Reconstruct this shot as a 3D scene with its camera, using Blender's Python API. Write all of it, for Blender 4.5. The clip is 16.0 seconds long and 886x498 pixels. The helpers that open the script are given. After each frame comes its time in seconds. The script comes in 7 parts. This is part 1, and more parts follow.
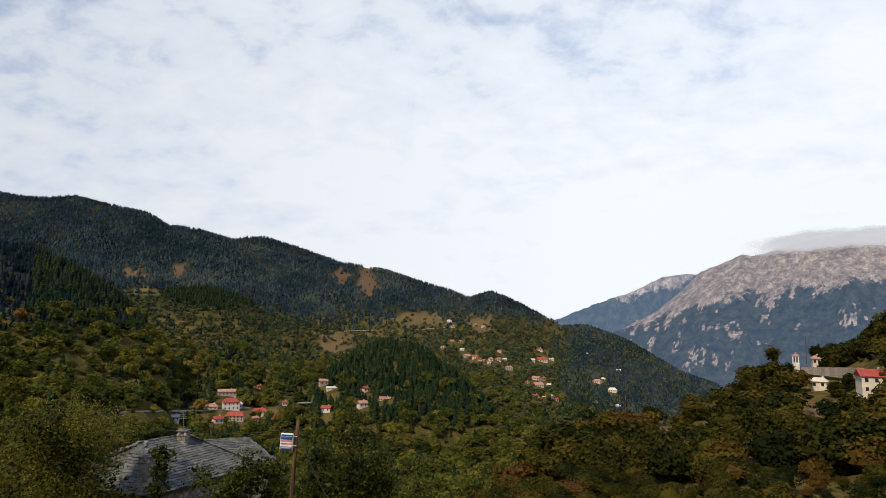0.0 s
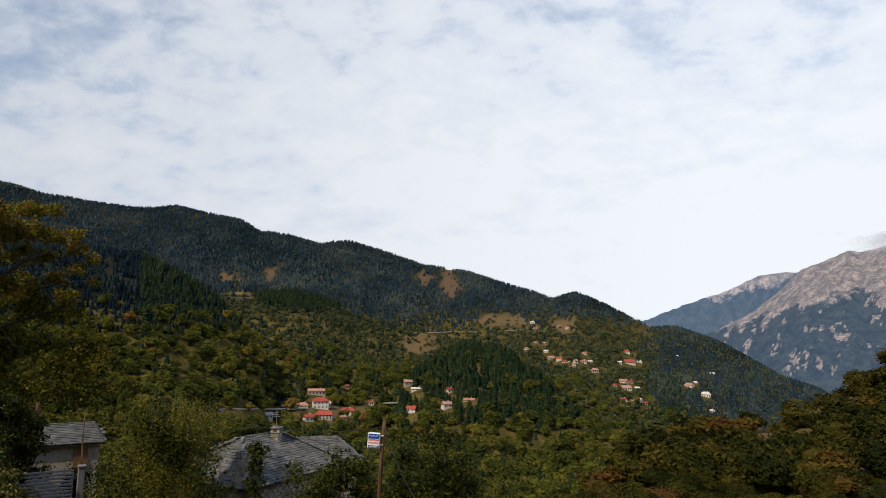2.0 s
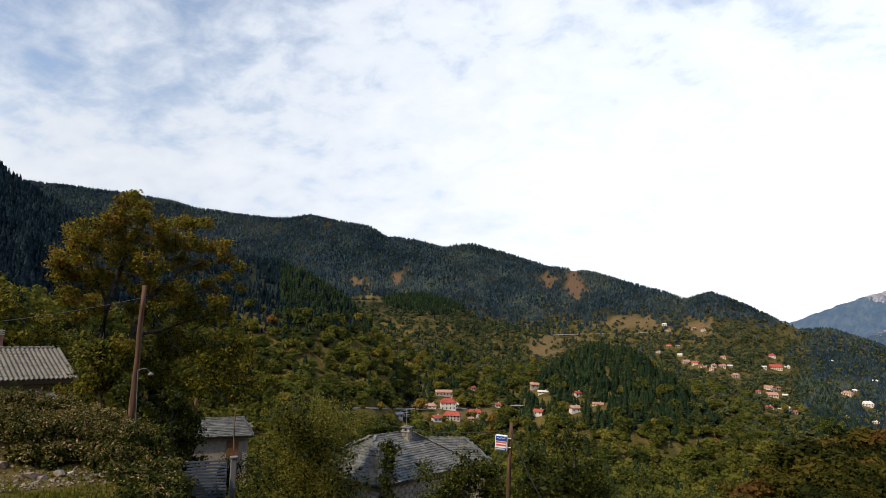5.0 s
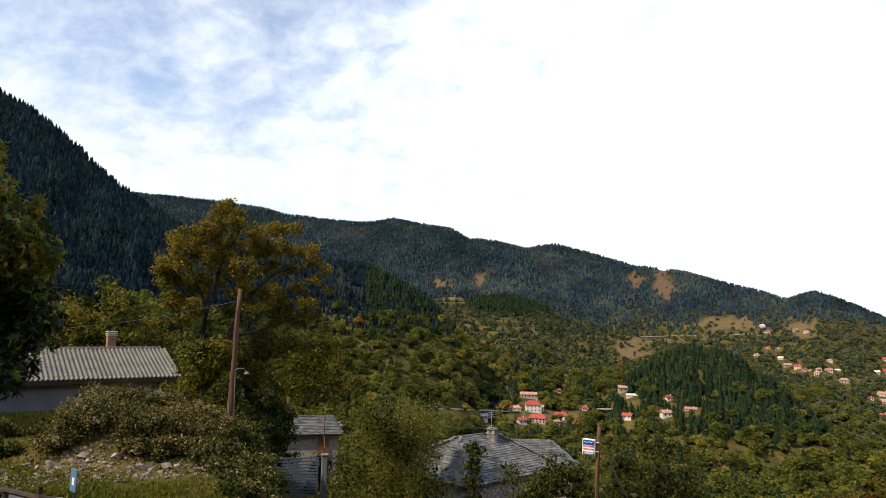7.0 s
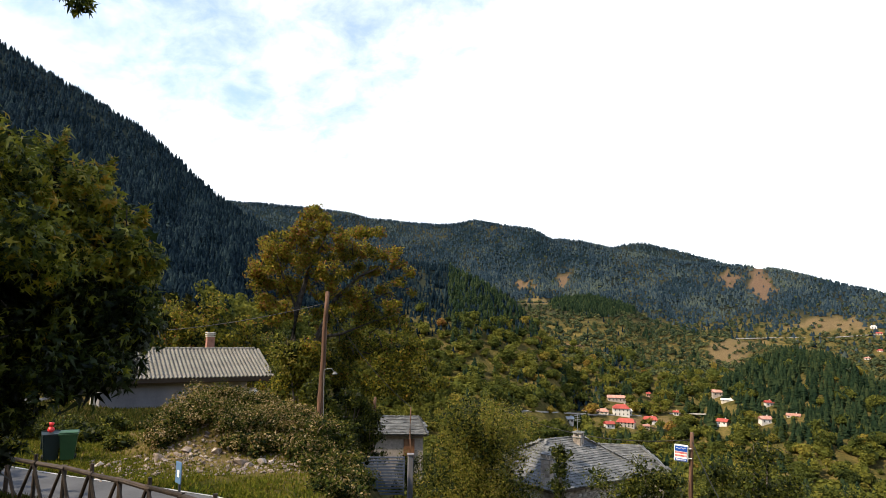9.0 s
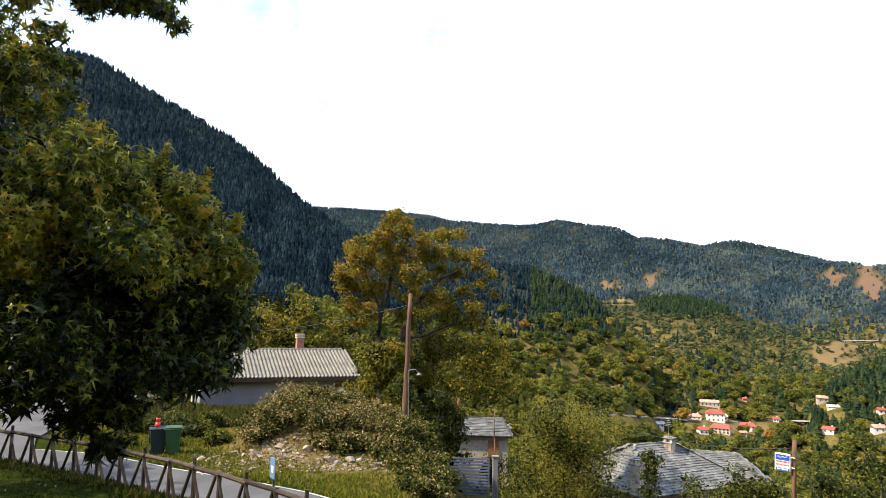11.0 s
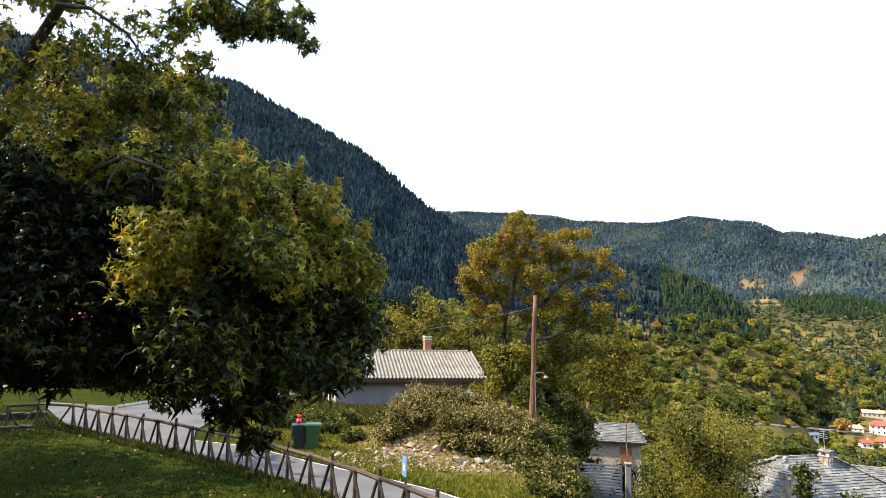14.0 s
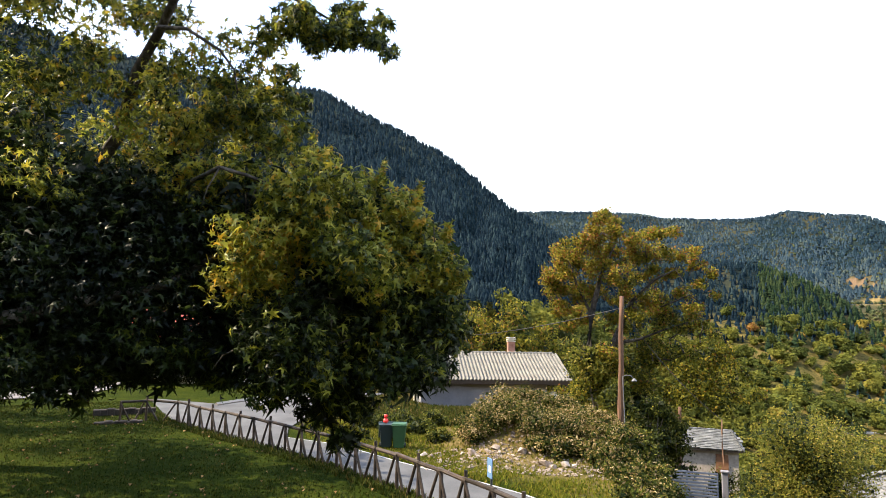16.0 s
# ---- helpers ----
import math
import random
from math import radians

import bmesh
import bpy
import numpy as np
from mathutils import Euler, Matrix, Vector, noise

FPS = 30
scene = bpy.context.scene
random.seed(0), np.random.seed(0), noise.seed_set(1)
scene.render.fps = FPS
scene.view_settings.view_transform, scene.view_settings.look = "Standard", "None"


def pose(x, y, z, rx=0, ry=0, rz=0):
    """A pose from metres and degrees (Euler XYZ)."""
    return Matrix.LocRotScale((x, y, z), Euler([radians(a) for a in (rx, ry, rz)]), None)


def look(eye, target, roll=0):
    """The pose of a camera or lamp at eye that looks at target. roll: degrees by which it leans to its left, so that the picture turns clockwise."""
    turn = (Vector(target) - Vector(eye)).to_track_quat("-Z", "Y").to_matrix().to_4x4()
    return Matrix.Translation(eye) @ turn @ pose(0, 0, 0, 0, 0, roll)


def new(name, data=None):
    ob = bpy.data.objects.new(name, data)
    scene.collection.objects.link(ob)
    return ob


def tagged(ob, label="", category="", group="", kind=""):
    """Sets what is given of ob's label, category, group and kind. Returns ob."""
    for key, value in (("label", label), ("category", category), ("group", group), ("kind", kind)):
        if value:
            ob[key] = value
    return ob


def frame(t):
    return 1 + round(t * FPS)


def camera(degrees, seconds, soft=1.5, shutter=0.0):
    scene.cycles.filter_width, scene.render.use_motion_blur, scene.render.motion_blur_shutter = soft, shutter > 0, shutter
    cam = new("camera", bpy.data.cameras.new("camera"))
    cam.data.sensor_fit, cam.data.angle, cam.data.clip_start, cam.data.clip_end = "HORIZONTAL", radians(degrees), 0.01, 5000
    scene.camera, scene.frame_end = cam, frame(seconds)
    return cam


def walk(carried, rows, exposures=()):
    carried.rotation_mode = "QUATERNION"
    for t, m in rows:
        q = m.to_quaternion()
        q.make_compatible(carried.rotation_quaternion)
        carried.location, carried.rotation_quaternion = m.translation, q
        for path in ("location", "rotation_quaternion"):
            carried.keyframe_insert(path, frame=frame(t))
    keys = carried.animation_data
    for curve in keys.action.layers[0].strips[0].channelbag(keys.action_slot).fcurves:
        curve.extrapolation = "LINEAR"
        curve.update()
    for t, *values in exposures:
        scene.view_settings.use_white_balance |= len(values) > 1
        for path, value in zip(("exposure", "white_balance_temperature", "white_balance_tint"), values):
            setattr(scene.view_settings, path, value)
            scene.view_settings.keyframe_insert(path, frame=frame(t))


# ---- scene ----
# ---- the camera: it turns on its stand, once, at an even pace ----
cam = camera(69.65, 16.0, soft=0.5)
EYE = 4.5
PAN = [(0.0, 1.08), (2.0, 8.46), (4.0, 15.86), (6.5, 25.14), (8.0, 30.72), (10.5, 39.90), (12.0, 45.48), (14.0, 52.90), (16.0, 60.32)]
walk(cam, [(t, pose(0, 0, EYE, 90 + 7.16, -1.04, yaw)) for t, yaw in PAN],
     exposures=[(0.0, -1.24), (1.5, -1.30), (4.0, -1.14), (7.0, -0.66), (8.0, -0.48), (10.5, 0.30), (12.5, 0.72), (16.0, 0.86)])

# ---- sky and sun ----
SUN_AZ, SUN_EL = 146.0, 45.0      # bearing to the left of +y, and height, in degrees
sun = new("sun", bpy.data.lights.new("sun", "SUN"))
sun.data.energy, sun.data.angle, sun.data.color = 9.2, radians(0.6), (1.0, 0.84, 0.62)
_s = Vector((-math.sin(radians(SUN_AZ)) * math.cos(radians(SUN_EL)), math.cos(radians(SUN_AZ)) * math.cos(radians(SUN_EL)), math.sin(radians(SUN_EL))))
sun.matrix_world = look(_s * 50, (0, 0, 0))

world = bpy.data.worlds.new("sky")
scene.world = world
world.use_nodes = True
wn, wl = world.node_tree.nodes, world.node_tree.links
wn.clear()
w_out, w_bg = wn.new("ShaderNodeOutputWorld"), wn.new("ShaderNodeBackground")
w_sky = wn.new("ShaderNodeTexSky")
w_sky.sky_type, w_sky.sun_disc, w_sky.sun_elevation, w_sky.sun_rotation = "NISHITA", False, radians(SUN_EL), radians(-SUN_AZ)
w_sky.dust_density, w_sky.ozone_density = 0.6, 2.0
w_gain = wn.new("ShaderNodeVectorMath"); w_gain.operation = "SCALE"; w_gain.inputs["Scale"].default_value = 0.45
wl.new(w_sky.outputs[0], w_gain.inputs[0])
# cloud sheet: the bearing is laid onto a flat layer overhead
w_co = wn.new("ShaderNodeTexCoord")
w_sep = wn.new("ShaderNodeSeparateXYZ"); wl.new(w_co.outputs["Generated"], w_sep.inputs[0])
w_z = wn.new("ShaderNodeMath"); w_z.operation = "ADD"; w_z.inputs[1].default_value = 0.34; wl.new(w_sep.outputs[2], w_z.inputs[0])
w_zm = wn.new("ShaderNodeMath"); w_zm.operation = "MAXIMUM"; w_zm.inputs[1].default_value = 0.05; wl.new(w_z.outputs[0], w_zm.inputs[0])
w_div = []
for i in (0, 1):
    d = wn.new("ShaderNodeMath"); d.operation = "DIVIDE"; wl.new(w_sep.outputs[i], d.inputs[0]); wl.new(w_zm.outputs[0], d.inputs[1]); w_div.append(d)
w_xy = wn.new("ShaderNodeCombineXYZ")
for i, d in enumerate(w_div):
    wl.new(d.outputs[0], w_xy.inputs[i])
w_map = wn.new("ShaderNodeMapping"); w_map.inputs["Rotation"].default_value = (0, 0, radians(35)); w_map.inputs["Scale"].default_value = (1.5, 1.75, 1.0)
w_map.inputs["Location"].default_value = (1.55, 0.75, 0)
wl.new(w_xy.outputs[0], w_map.inputs[0])


def sky_noise(scale, detail, rough, distort):
    n = wn.new("ShaderNodeTexNoise")
    n.inputs["Scale"].default_value, n.inputs["Detail"].default_value = scale, detail
    n.inputs["Roughness"].default_value, n.inputs["Distortion"].default_value = rough, distort
    wl.new(w_map.outputs[0], n.inputs["Vector"])
    return n


def ramp_node(nodes, stops):
    r = nodes.new("ShaderNodeValToRGB")
    while len(r.color_ramp.elements) < len(stops):
        r.color_ramp.elements.new(0.5)
    for e, (p, c) in zip(r.color_ramp.elements, stops):
        e.position, e.color = p, (*c, 1) if len(c) == 3 else c
    return r


n_big, n_fine = sky_noise(0.7, 5, 0.5, 0.6), sky_noise(5.5, 9, 0.6, 0.2)
w_sum = wn.new("ShaderNodeMath"); w_sum.operation = "MULTIPLY_ADD"; w_sum.inputs[1].default_value = 0.70
wl.new(n_fine.outputs[0], w_sum.inputs[0]); wl.new(n_big.outputs[0], w_sum.inputs[2])
# thicker cloud low down and towards the sun
w_thick = wn.new("ShaderNodeMapRange"); wl.new(w_sep.outputs[2], w_thick.inputs[0])
for k, v in zip((1, 2, 3, 4), (0.95, 0.06, -0.70, -0.06)):
    w_thick.inputs[k].default_value = v
w_sum2 = wn.new("ShaderNodeMath"); w_sum2.operation = "ADD"; wl.new(w_sum.outputs[0], w_sum2.inputs[0]); wl.new(w_thick.outputs[0], w_sum2.inputs[1])
# the sheet thins out towards the near mountainside and the sun behind it
w_side = wn.new("ShaderNodeVectorMath"); w_side.operation = "DOT_PRODUCT"; w_side.inputs[1].default_value = (-0.62, -0.62, 0.0)
wl.new(w_co.outputs["Generated"], w_side.inputs[0])
w_tilt = wn.new("ShaderNodeMath"); w_tilt.operation = "MULTIPLY_ADD"; w_tilt.inputs[1].default_value = -0.22
wl.new(w_side.outputs["Value"], w_tilt.inputs[0]); wl.new(w_sum2.outputs[0], w_tilt.inputs[2])
w_cover = ramp_node(wn, [(0.24, (0, 0, 0)), (0.45, (0.55, 0.55, 0.55)), (0.63, (1, 1, 1))])
wl.new(w_tilt.outputs[0], w_cover.inputs[0])
w_white = ramp_node(wn, [(0.38, (1.50, 1.64, 1.88)), (0.56, (1.86, 2.02, 2.28)), (0.82, (2.18, 2.28, 2.42))])
wl.new(w_tilt.outputs[0], w_white.inputs[0])
w_mix = wn.new("ShaderNodeMix"); w_mix.data_type = "RGBA"
wl.new(w_cover.outputs[0], w_mix.inputs["Factor"]); wl.new(w_gain.outputs[0], w_mix.inputs["A"]); wl.new(w_white.outputs[0], w_mix.inputs["B"])
# the light in the sheet falls off the same way
w_fall = wn.new("ShaderNodeMapRange"); wl.new(w_side.outputs["Value"], w_fall.inputs[0])
for k, v in zip((1, 2, 3, 4), (-0.75, 0.0, 1.0, 0.77)):
    w_fall.inputs[k].default_value = v
w_lit = wn.new("ShaderNodeVectorMath"); w_lit.operation = "SCALE"
wl.new(w_mix.outputs["Result"], w_lit.inputs[0]); wl.new(w_fall.outputs[0], w_lit.inputs["Scale"])
wl.new(w_lit.outputs[0], w_bg.inputs[0]); w_bg.inputs[1].default_value = 1.0
wl.new(w_bg.outputs[0], w_out.inputs[0])


# ---- materials ----
def material(name, build, rough=0.8, metal=0.0, spec=0.3):
    m = bpy.data.materials.new(name)
    m.use_nodes = True
    nt = m.node_tree
    b = nt.nodes["Principled BSDF"]
    b.inputs["Roughness"].default_value, b.inputs["Metallic"].default_value, b.inputs["Specular IOR Level"].default_value = rough, metal, spec
    if callable(build):
        build(nt, b)
    else:
        b.inputs["Base Color"].default_value = (*build, 1)
    return m


def noise_of(nt, scale, detail=4, coord="Object", rough=0.55, stretch=None):
    tc = nt.nodes.new("ShaderNodeTexCoord")
    n = nt.nodes.new("ShaderNodeTexNoise")
    n.inputs["Scale"].default_value, n.inputs["Detail"].default_value, n.inputs["Roughness"].default_value = scale, detail, rough
    if stretch:
        mp = nt.nodes.new("ShaderNodeMapping"); mp.inputs["Scale"].default_value = stretch
        nt.links.new(tc.outputs[coord], mp.inputs[0]); nt.links.new(mp.outputs[0], n.inputs["Vector"])
    else:
        nt.links.new(tc.outputs[coord], n.inputs["Vector"])
    return n


def blend(nt, fac, a, b, kind="MIX"):
    mx = nt.nodes.new("ShaderNodeMix"); mx.data_type, mx.blend_type = "RGBA", kind
    for key, v in (("Factor", fac), ("A", a), ("B", b)):
        if hasattr(v, "is_linked") or hasattr(v, "links"):
            nt.links.new(v, mx.inputs[key])
        elif key == "Factor":
            mx.inputs[key].default_value = v
        else:
            mx.inputs[key].default_value = (*v, 1)
    return mx.outputs["Result"]


def bump(nt, b, height, strength=0.4, distance=0.02):
    bp = nt.nodes.new("ShaderNodeBump"); bp.inputs["Strength"].default_value, bp.inputs["Distance"].default_value = strength, distance
    nt.links.new(height, bp.inputs["Height"]); nt.links.new(bp.outputs[0], b.inputs["Normal"])


def mottled(name, stops, scale, fine=8.0, rough=0.85, relief=0.3, dist=0.02, coord="Object", stretch=None, spec=0.3, random=0.0, metal=0.0):
    """Colour that wanders between stops at one scale, speckled at a finer one, with relief."""
    def build(nt, b):
        a, f = noise_of(nt, scale, 5, coord, stretch=stretch), noise_of(nt, scale * fine, 5, coord, 0.7, stretch=stretch)
        mx = nt.nodes.new("ShaderNodeMath"); mx.operation = "MULTIPLY_ADD"; mx.inputs[1].default_value = 0.5
        nt.links.new(f.outputs[0], mx.inputs[0]); nt.links.new(a.outputs[0], mx.inputs[2])
        sb = nt.nodes.new("ShaderNodeMath"); sb.operation = "SUBTRACT"; sb.inputs[1].default_value = 0.25; nt.links.new(mx.outputs[0], sb.inputs[0])
        last = sb.outputs[0]
        if random:
            oi = nt.nodes.new("ShaderNodeObjectInfo"); ge = nt.nodes.new("ShaderNodeNewGeometry")
            ad = nt.nodes.new("ShaderNodeMath"); ad.operation = "ADD"
            nt.links.new(oi.outputs["Random"], ad.inputs[0]); nt.links.new(ge.outputs["Random Per Island"], ad.inputs[1])
            m2 = nt.nodes.new("ShaderNodeMath"); m2.operation = "MULTIPLY_ADD"; m2.inputs[1].default_value = random
            nt.links.new(ad.outputs[0], m2.inputs[0]); nt.links.new(last, m2.inputs[2])
            m3 = nt.nodes.new("ShaderNodeMath"); m3.operation = "SUBTRACT"; m3.inputs[1].default_value = random; nt.links.new(m2.outputs[0], m3.inputs[0])
            last = m3.outputs[0]
        r = ramp_node(nt.nodes, stops); nt.links.new(last, r.inputs[0]); nt.links.new(r.outputs[0], b.inputs["Base Color"])
        if relief:
            bump(nt, b, f.outputs[0], relief, dist)
    return material(name, build, rough, metal, spec)


def leafy(name, stops, glow=0.35, rough=0.55, spec=0.25, spread=0.35):
    """Leaves: colour by the plant (attribute tint) and by the single leaf; part of the light passes through."""
    def build(nt, b):
        at = nt.nodes.new("ShaderNodeAttribute"); at.attribute_name = "tint"
        ge = nt.nodes.new("ShaderNodeNewGeometry")
        m1 = nt.nodes.new("ShaderNodeMath"); m1.operation = "MULTIPLY_ADD"; m1.inputs[1].default_value = spread
        nt.links.new(ge.outputs["Random Per Island"], m1.inputs[0]); nt.links.new(at.outputs["Fac"], m1.inputs[2])
        m2 = nt.nodes.new("ShaderNodeMath"); m2.operation = "SUBTRACT"; m2.inputs[1].default_value = spread / 2; nt.links.new(m1.outputs[0], m2.inputs[0])
        r = ramp_node(nt.nodes, stops); nt.links.new(m2.outputs[0], r.inputs[0]); nt.links.new(r.outputs[0], b.inputs["Base Color"])
        if glow:
            tr = nt.nodes.new("ShaderNodeBsdfTranslucent"); mx = nt.nodes.new("ShaderNodeMixShader"); mx.inputs[0].default_value = glow
            nt.links.new(r.outputs[0], tr.inputs[0]); nt.links.new(b.outputs[0], mx.inputs[1]); nt.links.new(tr.outputs[0], mx.inputs[2])
            nt.links.new(mx.outputs[0], nt.nodes["Material Output"].inputs[0])
    return material(name, build, rough, 0.0, spec)


# distance haze is put into the far firs' colour as extra blue
FIR_FAR = leafy("haze-blue far firs", [(0.1, (0.009, 0.019, 0.025)), (0.5, (0.021, 0.037, 0.052)), (0.9, (0.056, 0.071, 0.058))], 0.0, 0.9, 0.03)
PINE = leafy("pine needles", [(0.1, (0.005, 0.012, 0.007)), (0.5, (0.013, 0.025, 0.012)), (0.9, (0.034, 0.046, 0.017))], 0.0, 0.9, 0.03)
# haze and shade over the spur are put into this dark bluish colour
FIR = leafy("haze-blue spur firs", [(0.1, (0.003, 0.009, 0.013)), (0.5, (0.009, 0.019, 0.028)), (0.9, (0.027, 0.044, 0.046))], 0.0, 0.9, 0.03)
SCRUB = leafy("broadleaf foliage", [(0.0, (0.028, 0.038, 0.010)), (0.35, (0.070, 0.082, 0.016)), (0.65, (0.140, 0.138, 0.024)), (0.88, (0.215, 0.155, 0.030)), (1.0, (0.20, 0.10, 0.030))], 0.32, 0.8, 0.05, 0.16)
# haze over the far slopes is mixed into these leaf colours
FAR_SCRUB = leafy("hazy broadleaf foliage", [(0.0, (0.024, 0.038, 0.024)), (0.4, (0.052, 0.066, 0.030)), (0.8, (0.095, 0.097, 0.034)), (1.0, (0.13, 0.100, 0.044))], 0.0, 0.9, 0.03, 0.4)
THICKET = leafy("autumn thicket leaves", [(0.0, (0.010, 0.016, 0.004)), (0.35, (0.026, 0.030, 0.006)), (0.62, (0.062, 0.056, 0.009)), (0.85, (0.105, 0.078, 0.014)), (1.0, (0.095, 0.045, 0.014))], 0.25, 0.8, 0.05, 0.25)
BUSH = leafy("bush leaves", [(0.0, (0.010, 0.017, 0.004)), (0.45, (0.066, 0.078, 0.011)), (0.8, (0.165, 0.160, 0.02)), (1.0, (0.25, 0.19, 0.04))], 0.35, 0.6, 0.12, 0.42)
CLEMATIS = leafy("ivy and faded clematis", [(0.0, (0.010, 0.018, 0.004)), (0.40, (0.058, 0.072, 0.010)), (0.62, (0.135, 0.115, 0.025)), (0.80, (0.25, 0.16, 0.07)), (1.0, (0.40, 0.31, 0.17))], 0.3, 0.7, 0.08, 0.75)
PLANE_LEAF = leafy("plane tree leaves", [(0.0, (0.004, 0.008, 0.003)), (0.38, (0.034, 0.052, 0.012)), (0.66, (0.20, 0.21, 0.024)), (0.90, (0.33, 0.29, 0.032)), (1.0, (0.36, 0.22, 0.02))], 0.42, 0.45, 0.22, 0.5)
WALNUT_LEAF = leafy("walnut leaves", [(0.0, (0.018, 0.028, 0.006)), (0.35, (0.10, 0.105, 0.012)), (0.68, (0.215, 0.190, 0.018)), (0.88, (0.30, 0.21, 0.024)), (1.0, (0.22, 0.09, 0.025))], 0.45, 0.6, 0.1, 0.7)
BARK = mottled("bark", [(0.3, (0.06, 0.05, 0.04)), (0.7, (0.20, 0.17, 0.14))], 3.0, 6, 0.9, 0.6, 0.03, stretch=(1, 1, 0.3))
PLANE_BARK = mottled("flaking plane bark", [(0.3, (0.014, 0.011, 0.008)), (0.5, (0.036, 0.029, 0.022)), (0.75, (0.12, 0.105, 0.085))], 5.0, 6, 0.9, 0.6, 0.03)
POLE_WOOD = mottled("weathered pole wood", [(0.3, (0.055, 0.030, 0.019)), (0.7, (0.155, 0.085, 0.053))], 3.0, 7, 0.85, 0.4, 0.01, stretch=(4, 4, 0.25))
LOG = mottled("dark fence logs", [(0.3, (0.010, 0.007, 0.005)), (0.7, (0.046, 0.031, 0.022))], 4.0, 6, 0.7, 0.5, 0.01, random=0.15)
STONE = mottled("rubble stone", [(0.3, (0.20, 0.17, 0.14)), (0.5, (0.33, 0.29, 0.25)), (0.75, (0.46, 0.42, 0.38))], 2.5, 6, 0.9, 0.5, 0.02, random=0.22)
MORTAR = mottled("mortar", [(0.3, (0.22, 0.19, 0.16)), (0.7, (0.34, 0.30, 0.26))], 4, 8, 0.95, 0.4)
SLATE = mottled("schist roof slabs", [(0.15, (0.05, 0.053, 0.052)), (0.5, (0.115, 0.118, 0.116)), (0.85, (0.22, 0.22, 0.21))], 1.6, 8, 0.7, 0.4, 0.015, random=0.26, spec=0.3)
RENDERED = mottled("grey cement render", [(0.3, (0.14, 0.14, 0.155)), (0.7, (0.19, 0.19, 0.21))], 0.8, 10, 0.9, 0.15, 0.006)
TILE_GREY = mottled("pale concrete roof tiles", [(0.25, (0.105, 0.100, 0.086)), (0.75, (0.18, 0.17, 0.148))], 1.2, 9, 0.75, 0.15, 0.006, random=0.12)
TILE_RED = mottled("red roof tiles", [(0.3, (0.26, 0.045, 0.035)), (0.7, (0.40, 0.085, 0.06))], 0.6, 10, 0.75, 0.3, 0.03, random=0.2)
TILE_OLD = mottled("faded clay tiles", [(0.3, (0.30, 0.14, 0.10)), (0.7, (0.46, 0.27, 0.21))], 0.6, 10, 0.85, 0.3, 0.03, random=0.2)
WHITEWASH = mottled("white wall paint", [(0.25, (0.46, 0.43, 0.39)), (0.7, (0.70, 0.67, 0.63))], 0.5, 12, 0.85, 0.1)
CREAM = mottled("cream wall paint", [(0.25, (0.48, 0.42, 0.34)), (0.7, (0.66, 0.60, 0.50))], 0.5, 12, 0.85, 0.1)
DARK_GLASS = material("window glass", (0.02, 0.025, 0.03), 0.1, 0.0, 0.6)
ASPHALT = mottled("worn asphalt", [(0.3, (0.058, 0.060, 0.064)), (0.7, (0.098, 0.100, 0.104))], 0.6, 40, 0.95, 0.3, 0.008, spec=0.1)
LINE = mottled("worn road paint", [(0.3, (0.16, 0.16, 0.16)), (0.6, (0.40, 0.40, 0.39))], 3, 8, 0.7, 0.1)
GALVANISED = mottled("galvanised steel", [(0.3, (0.30, 0.31, 0.33)), (0.7, (0.45, 0.46, 0.48))], 5, 6, 0.5, 0.05, metal=0.6)


# ---- meshes from arrays ----
def np_mesh(name, v, f, mat, tint=None, smooth=False, parent=None):
    me = bpy.data.meshes.new(name)
    v, f = np.asarray(v, np.float32), np.asarray(f, np.int32)
    me.vertices.add(len(v)); me.vertices.foreach_set("co", v.ravel())
    me.loops.add(f.size); me.loops.foreach_set("vertex_index", f.ravel())
    me.polygons.add(len(f)); me.polygons.foreach_set("loop_start", np.arange(len(f), dtype=np.int32) * f.shape[1])
    me.polygons.foreach_set("use_smooth", np.full(len(f), smooth))
    me.update(calc_edges=True)
    if tint is not None:
        a = me.attributes.new("tint", "FLOAT", "POINT"); a.data.foreach_set("value", np.asarray(tint, np.float32))
    me.materials.append(mat)
    ob = new(name, me)
    ob.parent = parent
    return ob


def part(name, bm, mat, parent=None, label="", smooth=False):
    me = bpy.data.meshes.new(name)
    bm.normal_update(); bm.to_mesh(me); bm.free()
    if smooth:
        me.polygons.foreach_set("use_smooth", np.full(len(me.polygons), True))
    me.materials.append(mat)
    ob = new(name, me)
    ob.parent = parent
    return tagged(ob, label) if label else ob


def box(bm, cx, cy, cz, sx, sy, sz, rz=0.0, bevel=0.0):
    g = bmesh.ops.create_cube(bm, size=1.0, matrix=pose(cx, cy, cz, 0, 0, rz) @ Matrix.Diagonal((sx, sy, sz, 1)))
    if bevel:
        es = {e for v in g["verts"] for e in v.link_edges}
        bmesh.ops.bevel(bm, geom=list(es), offset=bevel, segments=1, affect="EDGES")
    return bm


